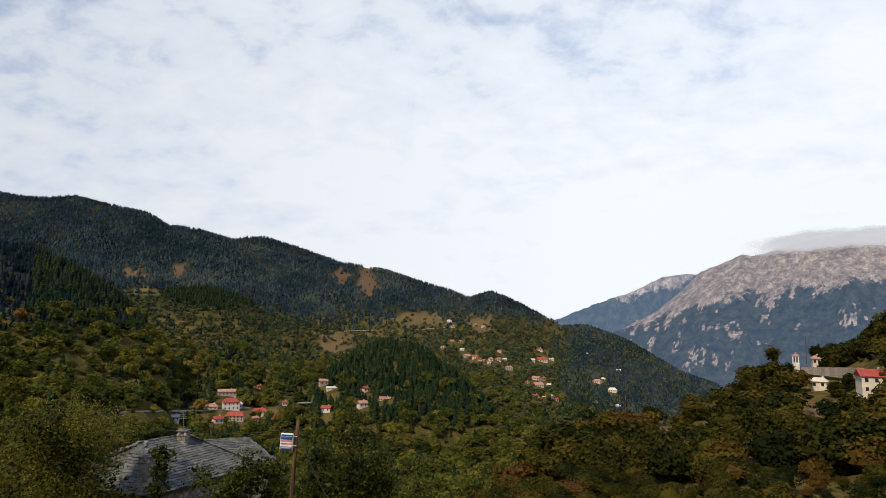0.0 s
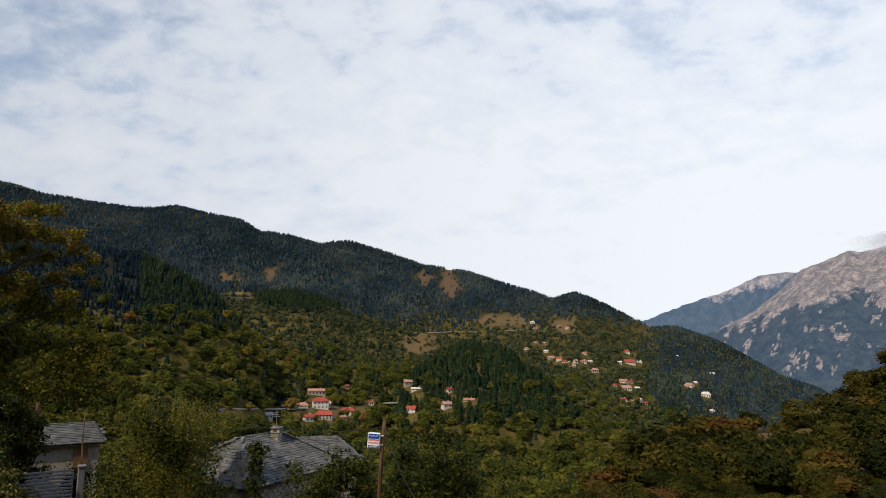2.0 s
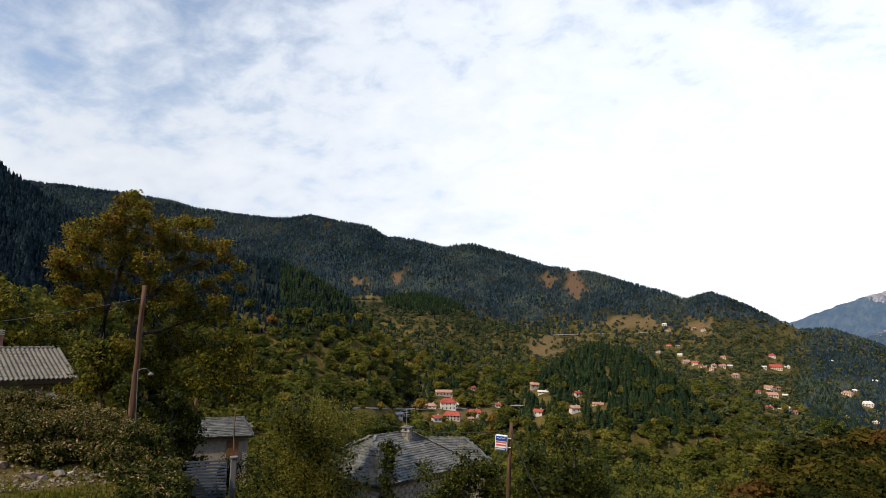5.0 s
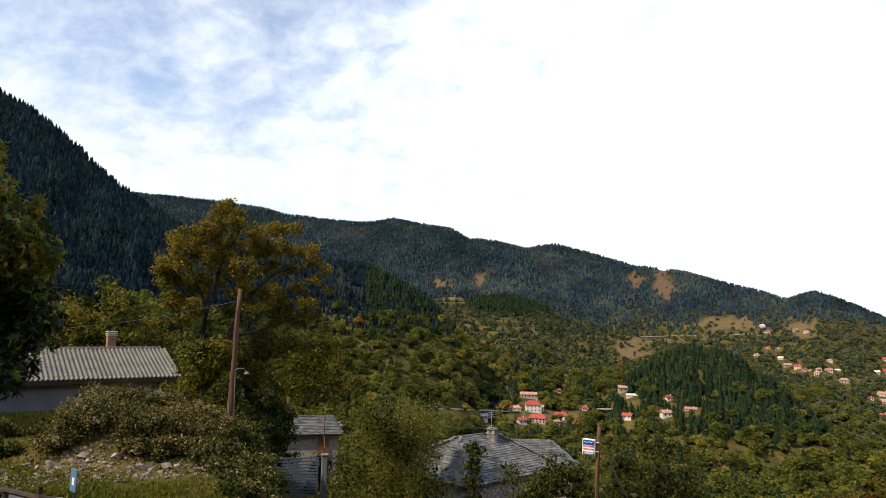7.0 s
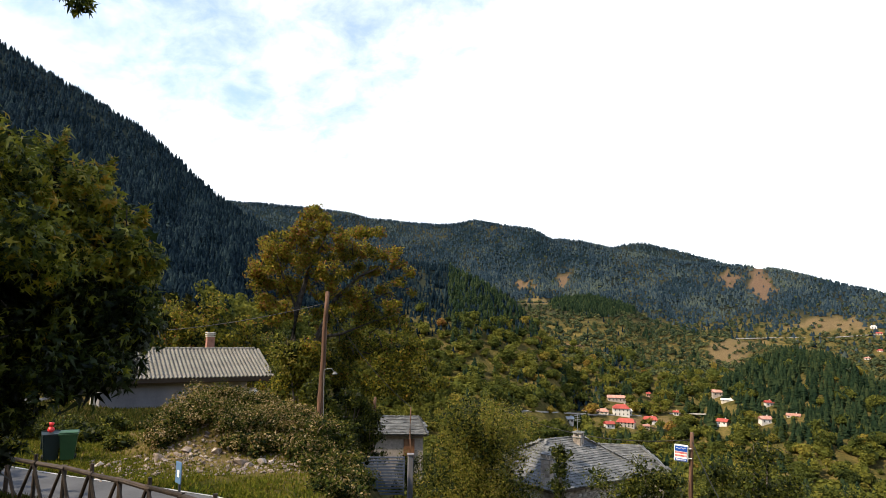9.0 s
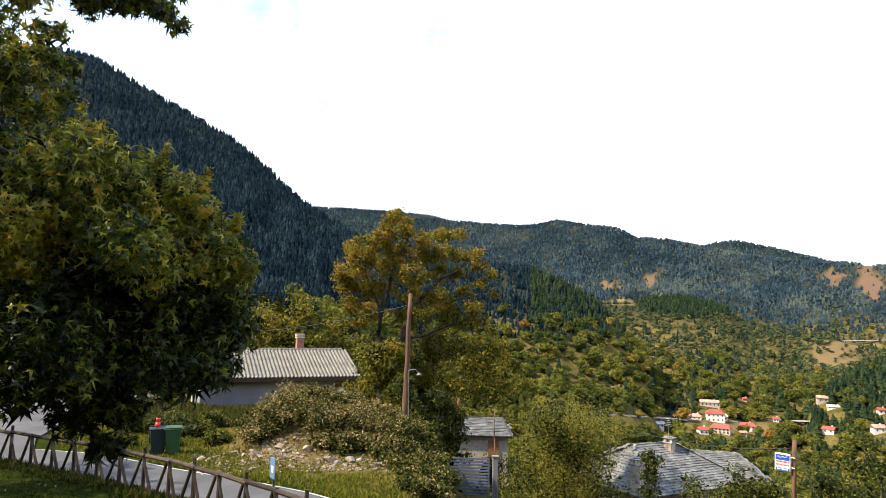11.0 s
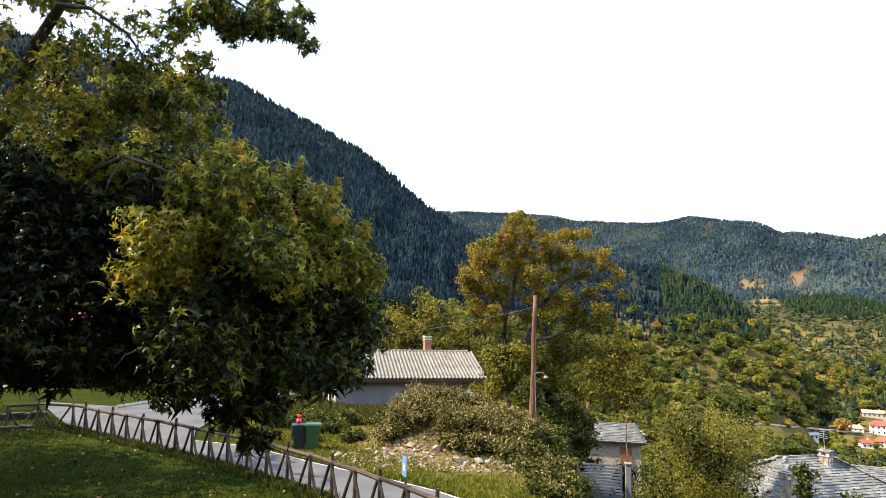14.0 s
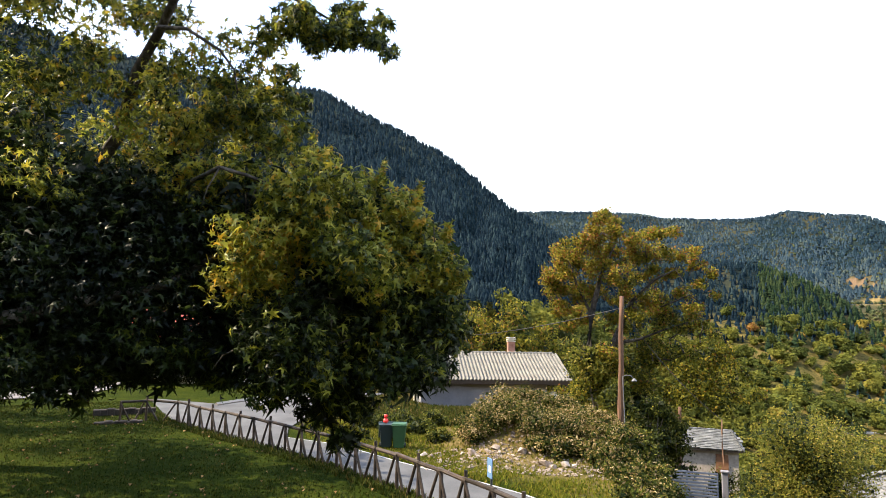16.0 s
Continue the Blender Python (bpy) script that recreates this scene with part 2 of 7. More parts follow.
def rod(bm, a, b, r0, r1=None, sides=8, wob=0.0):
    """A tapered round bar from a to b."""
    a, b = Vector(a), Vector(b)
    q = (b - a).to_track_quat("Z", "Y").to_matrix()
    r1 = r0 if r1 is None else r1
    rings = []
    for p, r in ((a, r0), (b, r1)):
        rings.append([bm.verts.new(p + q @ Vector((math.cos(k / sides * math.tau) * r * random.uniform(1 - wob, 1 + wob), math.sin(k / sides * math.tau) * r * random.uniform(1 - wob, 1 + wob), 0))) for k in range(sides)])
    for k in range(sides):
        bm.faces.new((rings[0][k], rings[0][(k + 1) % sides], rings[1][(k + 1) % sides], rings[1][k]))
    bm.faces.new(rings[1]); bm.faces.new(rings[0][::-1])
    return bm


def limb(bm, pts, radii, sides=7):
    """A bent tapered branch through the points."""
    pts = [Vector(p) for p in pts]
    prev = None
    for i, p in enumerate(pts):
        d = (pts[min(i + 1, len(pts) - 1)] - pts[max(i - 1, 0)]).to_track_quat("Z", "Y").to_matrix()
        ring = [bm.verts.new(p + d @ Vector((math.cos(k / sides * math.tau), math.sin(k / sides * math.tau), 0)) * radii[i] * random.uniform(0.9, 1.1)) for k in range(sides)]
        if prev:
            for k in range(sides):
                bm.faces.new((prev[k], prev[(k + 1) % sides], ring[(k + 1) % sides], ring[k]))
        prev = ring
    bm.faces.new(prev)
    return bm


# ---- the lie of the land ----
rng = np.random.default_rng(7)


def vnoise(x, y, seed=0):
    """Smooth noise in -1..1 on arrays."""
    xi, yi = np.floor(x).astype(np.int64), np.floor(y).astype(np.int64)
    fx, fy = x - xi, y - yi
    fx, fy = fx * fx * (3 - 2 * fx), fy * fy * (3 - 2 * fy)

    def h(i, j):
        n = (i * 374761393 + j * 668265263 + seed * 974711) & 0x7FFFFFFF
        n = ((n ^ (n >> 13)) * 1274126177) & 0x7FFFFFFF
        return ((n ^ (n >> 16)) & 0xFFFF) / 32767.5 - 1
    return (h(xi, yi) * (1 - fx) + h(xi + 1, yi) * fx) * (1 - fy) + (h(xi, yi + 1) * (1 - fx) + h(xi + 1, yi + 1) * fx) * fy


def fbm(x, y, octaves=4, seed=0):
    s, a = 0, 1.0
    for o in range(octaves):
        s, a = s + a * vnoise(x * 2 ** o + 17.3 * o, y * 2 ** o - 9.1 * o, seed + o), a * 0.5
    return s / 1.9


def sstep(x, a, b):
    t = np.clip((x - a) / (b - a), 0, 1)
    return t * t * (3 - 2 * t)


def xy(az, r):
    return -np.sin(np.radians(az)) * r, np.cos(np.radians(az)) * r


def spot(az, el, r):
    """A place by bearing, height angle and distance from the standpoint."""
    x, y = xy(az, r)
    return Vector((x, y, EYE + r * math.tan(radians(el))))


FENCE_X = [-33.5, -32.7, -28.0, -24.1, -20.0, -16.4, -12.3, -6.0]
FENCE_Y = [3.9, 4.1, 5.5, 6.7, 7.65, 8.25, 8.45, 8.3]
ROAD_Z = -0.35


def fence_y(x):
    return np.interp(x, FENCE_X, FENCE_Y)


def near_ground(x, y):
    az, r = np.degrees(np.arctan2(-x, y)), np.hypot(x, y)
    az = np.where(az < -60, az + 360, az)
    bank = (EYE - 1.6) * (1 - sstep(r, 2.0, 12.0))
    d = y - fence_y(x)
    flat = (ROAD_Z - 0.06) * sstep(d, 0.05, 0.7) - 0.05 * np.maximum(r - 34, 0) * (1 - sstep(az, 60, 66))
    # spoil heap beyond the road
    for caz, cr, w, l, h in ((54.2, 29.2, 2.6, 1.7, 1.1), (57.2, 28.6, 2.0, 1.4, 0.15), (50.6, 28.6, 2.6, 2.2, 0.82), (47.3, 28.2, 2.4, 1.8, 0.4)):
        cx, cy = xy(caz, cr)
        u = (x - cx) * -math.sin(radians(caz)) + (y - cy) * math.cos(radians(caz))
        v = (x - cx) * math.cos(radians(caz)) + (y - cy) * math.sin(radians(caz))
        flat = flat + h * np.exp(-(u / w) ** 2 - (v / l) ** 2)
    flat = flat + (0.02 + 0.06 * sstep(r, 21, 24) * sstep(d, 4.2, 5.0)) * fbm(x / 1.5, y / 1.5, 3, 3)
    down = -0.26 * np.maximum(r - 11, 0) - 0.10 * np.maximum(r - 40, 0) + 0.25 * fbm(x / 5, y / 5, 3, 4)
    k = sstep(az, 34.0, 46.0) * (1 - sstep(az, 170, 260))
    return bank + flat * k + down * (1 - k)


# each range of hills: bearings, height of the crest, distance of the crest; then foot distance, foot height angle, bend
def hills():
    main_az = [-60, -30, -19.4, -14.4, -11.6, -9.7, -6.7, -4.7, -3.2, -1.2, -0.2, 2.4, 6.5, 9.5, 12.5, 16.4, 19.5, 22.4, 24.8, 26.4, 28.6, 31.7, 34, 37.3, 41.3, 43.3, 50.5, 54.3, 70, 110, 300]
    main_el = [-9, -7, -3.4, -0.6, 0.45, 0.3, 1.8, 2.7, 3.3, 2.75, 3.05, 3.9, 5.1, 5.4, 5.7, 6.4, 7.1, 7.75, 7.95, 8.85, 9.2, 9.75, 9.3, 9.3, 9.65, 10.15, 10.45, 10.45, 9, 6, -4]
    main_r = list(np.interp(main_az, [-60, -30, -14.4, -9.7, -4.7, -3.2, 2.4, 5.4, 21.6, 45.5, 54.4, 110, 300], [1200, 1300, 1500, 1550, 1450, 1400, 1600, 1700, 1700, 1900, 1900, 1700, 1500]))
    # from bearing 130 round, an unseen hillside is added to cut sky light
    spur_az = [18, 24, 26.2, 29, 31.8, 34.4, 38, 44, 49.5, 51.4, 54.2, 56.3, 57.8, 61.2, 65.2, 68.3, 71.5, 74.3, 78, 95, 130, 170, 220, 300]
    spur_el = [-20, -3, 0.2, 2.6, 4.2, 5.2, 5.9, 6.8, 7.9, 8.9, 10.6, 12.1, 13.6, 15.9, 17.6, 18.9, 20.3, 20.5, 20.1, 21.5, 24, 27, 27, 12]
    spur_r = [500, 600, 620, 640, 660, 680, 700, 700, 680, 680, 690, 700, 720, 750, 790, 820, 850, 870, 880, 900, 700, 400, 350, 500]
    mid_az = [-14, -5, 0, 5, 10.3, 13.2, 16.4, 18.1, 21.3, 24.4, 25.4, 28.5, 33, 40, 50]
    mid_el = [-12, -6, -4, -1.8, -0.3, 0.0, 0.9, 2.1, 2.9, 2.7, 2.4, 2.4, 1.5, -1, -5]
    mid_r = [800, 860, 930, 960, 1000, 1020, 1050, 1050, 1050, 1050, 1050, 1050, 1000, 880, 750]
    knoll_az = [-12, -9.6, -4.8, -2.3, 0.2, 3.3, 5.8, 7.8, 9.7, 12.1, 15]
    knoll_el = [-15, -10.2, -8.6, -6.3, -4.0, -2.1, -1.6, -2.1, -3.3, -5.2, -12]
    knoll_r = [440, 460, 520, 560, 590, 620, 640, 640, 620, 590, 550]
    right_az = [-100, -60, -38, -33.6, -32.1, -30.5, -28, -25.3, -21.5, -18.9, -13.4, -11.5, -7.7, -3, 2]
    right_el = [8, 8, 2.5, 0.2, -1.2, -2.2, -2.9, -3.6, -5.4, -7.2, -8.4, -9.2, -11, -15, -20]
    right_r = [350, 350, 350, 350, 350, 350, 340, 325, 300, 280, 250, 230, 190, 160, 140]
    far_az = [2, 8.5, 11, 14, 17, 18.4, 19.5, 24, 30]
    far_el = [2, 4.9, 5.9, 6.85, 7.6, 7.45, 7.2, 5, 2]
    far_r = [2600] * 9
    return [(main_az, main_el, main_r, [(-60, 390, -14.5), (300, 390, -14.5)], 1.0), (spur_az, spur_el, spur_r, [(18, 320, -14), (43, 300, -13), (53, 110, -7), (170, 60, -3)], 1.0),
            (mid_az, mid_el, mid_r, [(-14, 295, -15.5), (50, 295, -15.5)], 1.0), (knoll_az, knoll_el, knoll_r, [(-12, 390, -15), (15, 390, -15)], 0.8),
            (right_az, right_el, right_r, [(-100, 70, -24), (2, 70, -24)], 0.75), (far_az, far_el, far_r, [(2, 1950, 0), (30, 1950, 0)], 1.0)]


def hill_angle(k, az, r):
    """Height angle of one range at bearing and distance, and how far up its slope that is."""
    haz, hel, hr, foot, bend = HILLS[k]
    e1, r1 = np.interp(az, haz, hel), np.interp(az, haz, hr)
    fa, fr, fe = zip(*foot)
    r0, e0 = np.interp(az, fa, fr), np.interp(az, fa, fe)
    s = np.log(r / r0) / np.log(r1 / r0)
    h = np.where(s <= 1, e0 + (e1 - e0) * np.clip(s, 0, 1) ** bend, e1 - 26 * np.maximum(r / r1 - 1.035, 0))
    return np.where((az < haz[0]) | (az > haz[-1]) | (s < 0), -60.0, h), s


HILLS = hills()


def land_el(az, r, rough=True):
    """Height angle of the ground, in degrees, at bearing and distance from the standpoint."""
    az, r = np.asarray(az, float), np.asarray(r, float)
    x, y = xy(az, r)
    near = np.degrees(np.arctan2(near_ground(x, y) - EYE, r))
    e = np.where(r > 260, np.minimum(near, -13.5), near)
    e = np.where(r > 900, -6.2 - 9 * np.exp(-(r - 900) / 500), e)
    n1 = fbm(x / 130, y / 130, 4, 11) if rough else 0
    n2 = fbm(x / 420, y / 420, 3, 23) if rough else 0
    for k in range(len(HILLS)):
        h, s = hill_angle(k, az, r)
        env = np.clip(s, 0, 1) * np.clip(1.02 - s, 0, 1) * 4
        if rough and k < 2:
            fold = 1 - 2.0 * np.abs(fbm(az / 5.0 + 0.35 * n2 + 0.5 * s, s * 1.3 + 0 * az, 3, 71 + k))
            h = h + env * 0.75 * (fold - 0.45)
        e = np.maximum(e, h + env * (0.5 * n1 + 0.9 * n2) + 0.12 * n1)
    return np.where(r < 20, near, e)


def land_z(az, r):
    return EYE + np.asarray(r) * np.tan(np.radians(land_el(az, r)))


def ground_at(x, y):
    return float(land_z(np.degrees(np.arctan2(-x, y)), np.hypot(x, y)))


# bare or grassy patches on the slopes: bearing, height angle, half width, half height, redness
PATCHES = [(8.0, 4.0, 1.0, 1.5, 1.0), (10.3, 4.4, 0.7, 0.6, 1.0), (27.2, 4.0, 1.0, 0.5, 0.9), (23.6, 4.6, 0.7, 0.8, 0.9), (26.3, 2.6, 1.7, 0.35, 0.2),
           (10.6, -1.6, 1.6, 1.0, 0.5), (8.6, -0.7, 1.6, 0.25, 0.4), (26.2, -2.6, 1.0, 0.3, 1.0), (22.8, -1.3, 0.8, 0.3, 0.9), (3.5, 0.9, 2.4, 0.6, 0.5),
           (-2.2, 0.5, 1.2, 0.8, 0.5), (-1.0, -10.4, 0.45, 0.35, 0.6), (-17.5, -8.3, 2.6, 0.7, 0.9), (-28.3, -5.7, 2.0, 0.8, 0.7), (-24.0, -9.5, 2.2, 1.0, 0.6), (17.6, -7.3, 2.2, 0.4, 0.4)]


# houses of the two villages: bearing and height angle of the foot, width and height in degrees
LOWER_AT = [(19.36, -5.84, 1.73, 0.59), (19.01, -6.98, 1.58, 1.04), (18.37, -6.88, 0.59, 0.54), (20.54, -6.90, 1.19, 0.49), (21.97, -6.86, 0.40, 0.30), (18.62, -7.84, 1.73, 0.74), (19.99, -8.04, 0.94, 0.64),
            (16.67, -7.52, 1.19, 0.69), (17.00, -7.91, 0.59, 0.40), (23.29, -7.77, 0.74, 0.59), (16.79, -5.32, 0.35, 0.40), (14.64, -6.72, 0.49, 0.45), (11.07, -7.21, 0.99, 0.54)]
LOWER_AT += [(8.99, -6.53, 0.84, 0.35), (8.03, -6.88, 0.99, 0.64), (10.67, -5.38, 1.14, 0.20), (11.44, -5.01, 0.89, 0.59), (7.74, -5.58, 0.69, 0.54), (6.05, -6.28, 1.09, 0.35)]
# far village: bearing, height angle, roof (0 red, 1 pale, 2 faded)
UPPER_AT = [(0.54, 0.59, 1), (0.22, 0.16, 0), (-1.77, 0.29, 2), (-2.50, 0.21, 2), (0.20, -1.09, 0), (-0.45, -1.21, 2), (1.05, -1.73, 2), (-0.67, -1.87, 1), (-1.07, -2.48, 2), (-1.80, -2.55, 0), (-2.25, -2.77, 0),
            (-2.70, -2.80, 2), (-3.20, -2.64, 2), (-3.82, -2.71, 2), (-4.39, -2.64, 1), (-3.10, -2.97, 2), (-3.93, -1.96, 2), (-4.81, -3.45, 2), (-7.44, -1.76, 0), (-7.66, -2.70, 0)]
UPPER_AT += [(-6.86, -2.69, 1), (-8.50, -2.53, 1), (-7.19, -4.39, 2), (-7.78, -4.26, 0), (-6.37, -4.61, 0), (-7.34, -4.82, 2), (-8.30, -4.77, 1), (-7.10, -5.86, 0), (-8.22, -5.79, 1), (-8.92, -5.96, 0),
             (-11.44, -2.06, 1), (-12.40, -4.35, 2), (-12.87, -4.07, 1), (-13.62, -5.08, 1), (-14.19, -3.36, 1), (-12.20, -6.07, 1), (-14.05, -6.26, 1)]
WIDE = {2: 0.4, 8: 0.69, 9: 0.59, 13: 0.64, 17: 0.69, 18: 0.64, 19: 1.09, 22: 0.79, 25: 0.99, 27: 0.74, 28: 0.99, 31: 0.84, 33: 0.89}


def near_house(az, el):
    """True around the houses, the lower village's road and the church terrace, and below them in the camera's view,
    where plants would hide them.
    """
    hit = (np.abs(az - 21.0) < 5.0) & (el > -7.6) & (el < -6.95)
    hit |= (az > 22.5) & (az < 29.8) & (el > -8.1) & (el < -6.9)
    for a, e, w, h in LOWER_AT:
        hit |= (np.abs(az - a) < 0.45 * w + 0.25) & (el > e - 0.95) & (el < e + 0.2)
    for k, (a, e, roof) in enumerate(UPPER_AT):
        hit |= (np.abs(az - a) < 0.5 * WIDE.get(k, 0.45) + 0.1) & (el > e - 0.5) & (el < e + 0.12)
    hit |= (az < -31.3) & (az > -33.8) & (el > -6.6) & (el < -2.2)
    hit |= (az < -28.3) & (az > -29.9) & (el > -5.8) & (el < -3.2)
    hit |= (az < -27.9) & (az > -32.0) & (el > -4.1) & (el < -2.5)
    return hit


def patchy(az, el, seed=5):
    """How bare the slope is, and how red."""
    bare, red = np.zeros_like(az), np.zeros_like(az)
    w = 0.55 * vnoise(az * 2.2, el * 3.1, seed) + 0.4 * vnoise(az * 6, el * 8, seed + 1)
    for a, e, ha, he, k in PATCHES:
        d = 1.25 - np.hypot((az - a) / ha, (el - e) / he) + w
        b = sstep(d, 0.0, 0.6)
        red = np.where(b > bare, k, red); bare = np.maximum(bare, b)
    return bare, red


def build_ground():
    az = np.concatenate([np.arange(-60, -44, 2.0), np.arange(-44, 106, 0.28), np.arange(106, 300, 3.0)])
    r = np.concatenate([[0.01, 0.3, 0.7], 1.2 * 1.0215 ** np.arange(0, 190)])
    r = np.concatenate([r, r[-1] * 1.032 ** np.arange(1, 145)])
    r = r[r < 3300]
    A, R = np.meshgrid(az, r)
    E = land_el(A, R)
    X, Y = xy(A, R)
    Z = EYE + R * np.tan(np.radians(E))
    n, m = len(r), len(az)
    V = np.stack([X, Y, Z], -1).reshape(-1, 3)
    i, j = np.meshgrid(np.arange(n - 1), np.arange(m), indexing="ij")
    j2 = (j + 1) % m
    F = np.stack([i * m + j, i * m + j2, (i + 1) * m + j2, (i + 1) * m + j], -1).reshape(-1, 4)[:, ::-1]
    bare, red = patchy(A, E)
    heap = sstep(A, 41, 44) * (1 - sstep(A, 63, 66)) * sstep(R, 23.5, 25) * (1 - sstep(R, 34, 38))
    bare = np.maximum(bare, heap * (0.65 + 0.5 * vnoise(X * 0.9, Y * 0.9, 77))); red = np.where(heap > 0.3, 0.35, red)
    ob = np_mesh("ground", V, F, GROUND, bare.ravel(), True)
    a2 = ob.data.attributes.new("red", "FLOAT", "POINT"); a2.data.foreach_set("value", red.ravel().astype(np.float32))
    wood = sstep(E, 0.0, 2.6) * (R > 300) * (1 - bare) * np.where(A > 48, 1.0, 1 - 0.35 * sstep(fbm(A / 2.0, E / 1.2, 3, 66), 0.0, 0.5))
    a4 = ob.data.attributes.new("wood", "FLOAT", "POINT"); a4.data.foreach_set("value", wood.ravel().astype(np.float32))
    # lawn: 1 on the mown grass this side of the fence
    d = Y - fence_y(X)
    lawn = (sstep(A, 40, 46) * (1 - sstep(R, 70, 90)) * (1 - 0.9 * sstep(d, 4.2, 6.0) * (1 - sstep(A, 70, 74)))).ravel()
    a3 = ob.data.attributes.new("lawn", "FLOAT", "POINT"); a3.data.foreach_set("value", lawn.astype(np.float32))
    return tagged(ob, "steep valley slopes of scrub, dry grass and red earth, with a mown lawn", "ground", kind="structure")


def _ground(nt, b):
    big, fine = noise_of(nt, 0.02, 6), noise_of(nt, 0.6, 6, rough=0.7)
    tiny = noise_of(nt, 9.0, 6, rough=0.75)
    scrub = ramp_node(nt.nodes, [(0.35, (0.060, 0.056, 0.018)), (0.52, (0.098, 0.082, 0.028)), (0.68, (0.145, 0.106, 0.042))])
    nt.links.new(fine.outputs[0], scrub.inputs[0])
    dry = ramp_node(nt.nodes, [(0.35, (0.10, 0.070, 0.025)), (0.65, (0.20, 0.155, 0.065))]); nt.links.new(fine.outputs[0], dry.inputs[0])
    redc = ramp_node(nt.nodes, [(0.35, (0.075, 0.046, 0.028)), (0.65, (0.15, 0.10, 0.065))]); nt.links.new(fine.outputs[0], redc.inputs[0])
    ab = nt.nodes.new("ShaderNodeAttribute"); ab.attribute_name = "tint"
    ar = nt.nodes.new("ShaderNodeAttribute"); ar.attribute_name = "red"
    al = nt.nodes.new("ShaderNodeAttribute"); al.attribute_name = "lawn"
    lie = ramp_node(nt.nodes, [(0.40, (0.55, 0.60, 0.55)), (0.62, (1.25, 1.15, 1.1))])
    wide = noise_of(nt, 0.07, 7, rough=0.7); nt.links.new(wide.outputs[0], lie.inputs[0])
    turf = blend(nt, 1.0, scrub.outputs[0], lie.outputs[0], "MULTIPLY")
    bare = blend(nt, ar.outputs["Fac"], dry.outputs[0], redc.outputs[0])
    c = blend(nt, ab.outputs["Fac"], turf, bare)
    lawn = ramp_node(nt.nodes, [(0.32, (0.004, 0.008, 0.001)), (0.48, (0.014, 0.022, 0.002)), (0.60, (0.032, 0.038, 0.004)), (0.74, (0.06, 0.042, 0.012))])
    lm = nt.nodes.new("ShaderNodeMath"); lm.operation = "MULTIPLY_ADD"; lm.inputs[1].default_value = 0.55; nt.links.new(tiny.outputs[0], lm.inputs[0])
    lh = nt.nodes.new("ShaderNodeMath"); lh.operation = "MULTIPLY"; lh.inputs[1].default_value = 0.45; nt.links.new(fine.outputs[0], lh.inputs[0]); nt.links.new(lh.outputs[0], lm.inputs[2])
    nt.links.new(lm.outputs[0], lawn.inputs[0])
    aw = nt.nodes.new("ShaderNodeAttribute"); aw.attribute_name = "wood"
    # darker, bluer ground under the woods, with haze put into its colour
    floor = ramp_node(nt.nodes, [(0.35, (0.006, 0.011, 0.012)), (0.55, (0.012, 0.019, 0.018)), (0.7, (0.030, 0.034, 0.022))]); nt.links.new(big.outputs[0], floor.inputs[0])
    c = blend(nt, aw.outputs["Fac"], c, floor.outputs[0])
    c = blend(nt, al.outputs["Fac"], c, lawn.outputs[0])
    nt.links.new(c, b.inputs["Base Color"])
    bump(nt, b, tiny.outputs[0], 0.6, 0.06)


GROUND = material("scrub, grass and earth", _ground, 1.0, 0.0, 0.02)
ground = build_ground()


# ---- far mountain ----
def _limestone(nt, b, haze=0.27):
    fine = noise_of(nt, 0.07, 9, rough=0.75, stretch=(1.4, 1.4, 0.5))
    gully = noise_of(nt, 0.014, 8, rough=0.7, stretch=(1.8, 1.8, 0.2))
    at = nt.nodes.new("ShaderNodeAttribute"); at.attribute_name = "tint"
    rock = ramp_node(nt.nodes, [(0.41, (0.060, 0.060, 0.070)), (0.50, (0.175, 0.152, 0.145)), (0.58, (0.37, 0.315, 0.29))])
    mixed = nt.nodes.new("ShaderNodeMath"); mixed.operation = "MULTIPLY_ADD"; mixed.inputs[1].default_value = 0.5
    half = nt.nodes.new("ShaderNodeMath"); half.operation = "MULTIPLY"; half.inputs[1].default_value = 0.5
    nt.links.new(gully.outputs[0], half.inputs[0]); nt.links.new(fine.outputs[0], mixed.inputs[0]); nt.links.new(half.outputs[0], mixed.inputs[2])
    nt.links.new(mixed.outputs[0], rock.inputs[0])
    # bluish haze over the far woods is put into their colour
    wood = ramp_node(nt.nodes, [(0.43, (0.008, 0.019, 0.032)), (0.50, (0.022, 0.038, 0.052)), (0.58, (0.058, 0.070, 0.074))])
    nt.links.new(mixed.outputs[0], wood.inputs[0])
    ad = nt.nodes.new("ShaderNodeMath"); ad.operation = "MULTIPLY_ADD"; ad.inputs[1].default_value = 0.45
    nt.links.new(gully.outputs[0], ad.inputs[0]); nt.links.new(at.outputs["Fac"], ad.inputs[2])
    a2 = nt.nodes.new("ShaderNodeMath"); a2.operation = "MULTIPLY_ADD"; a2.inputs[1].default_value = 0.7
    nt.links.new(fine.outputs[0], a2.inputs[0]); nt.links.new(ad.outputs[0], a2.inputs[2])
    k = ramp_node(nt.nodes, [(0.88, (0, 0, 0)), (1.0, (1, 1, 1))]); nt.links.new(a2.outputs[0], k.inputs[0])
    nt.links.new(blend(nt, k.outputs[0], wood.outputs[0], rock.outputs[0]), b.inputs["Base Color"])
    bump(nt, b, mixed.outputs[0], 0.5, 40.0)
    # distance: haze is put in by letting the mountain's own surface glow a little blue
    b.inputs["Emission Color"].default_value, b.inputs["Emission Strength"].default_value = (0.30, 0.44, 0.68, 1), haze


LIMESTONE = material("limestone scree and far woods with haze glow", _limestone, 0.95, 0.0, 0.1)
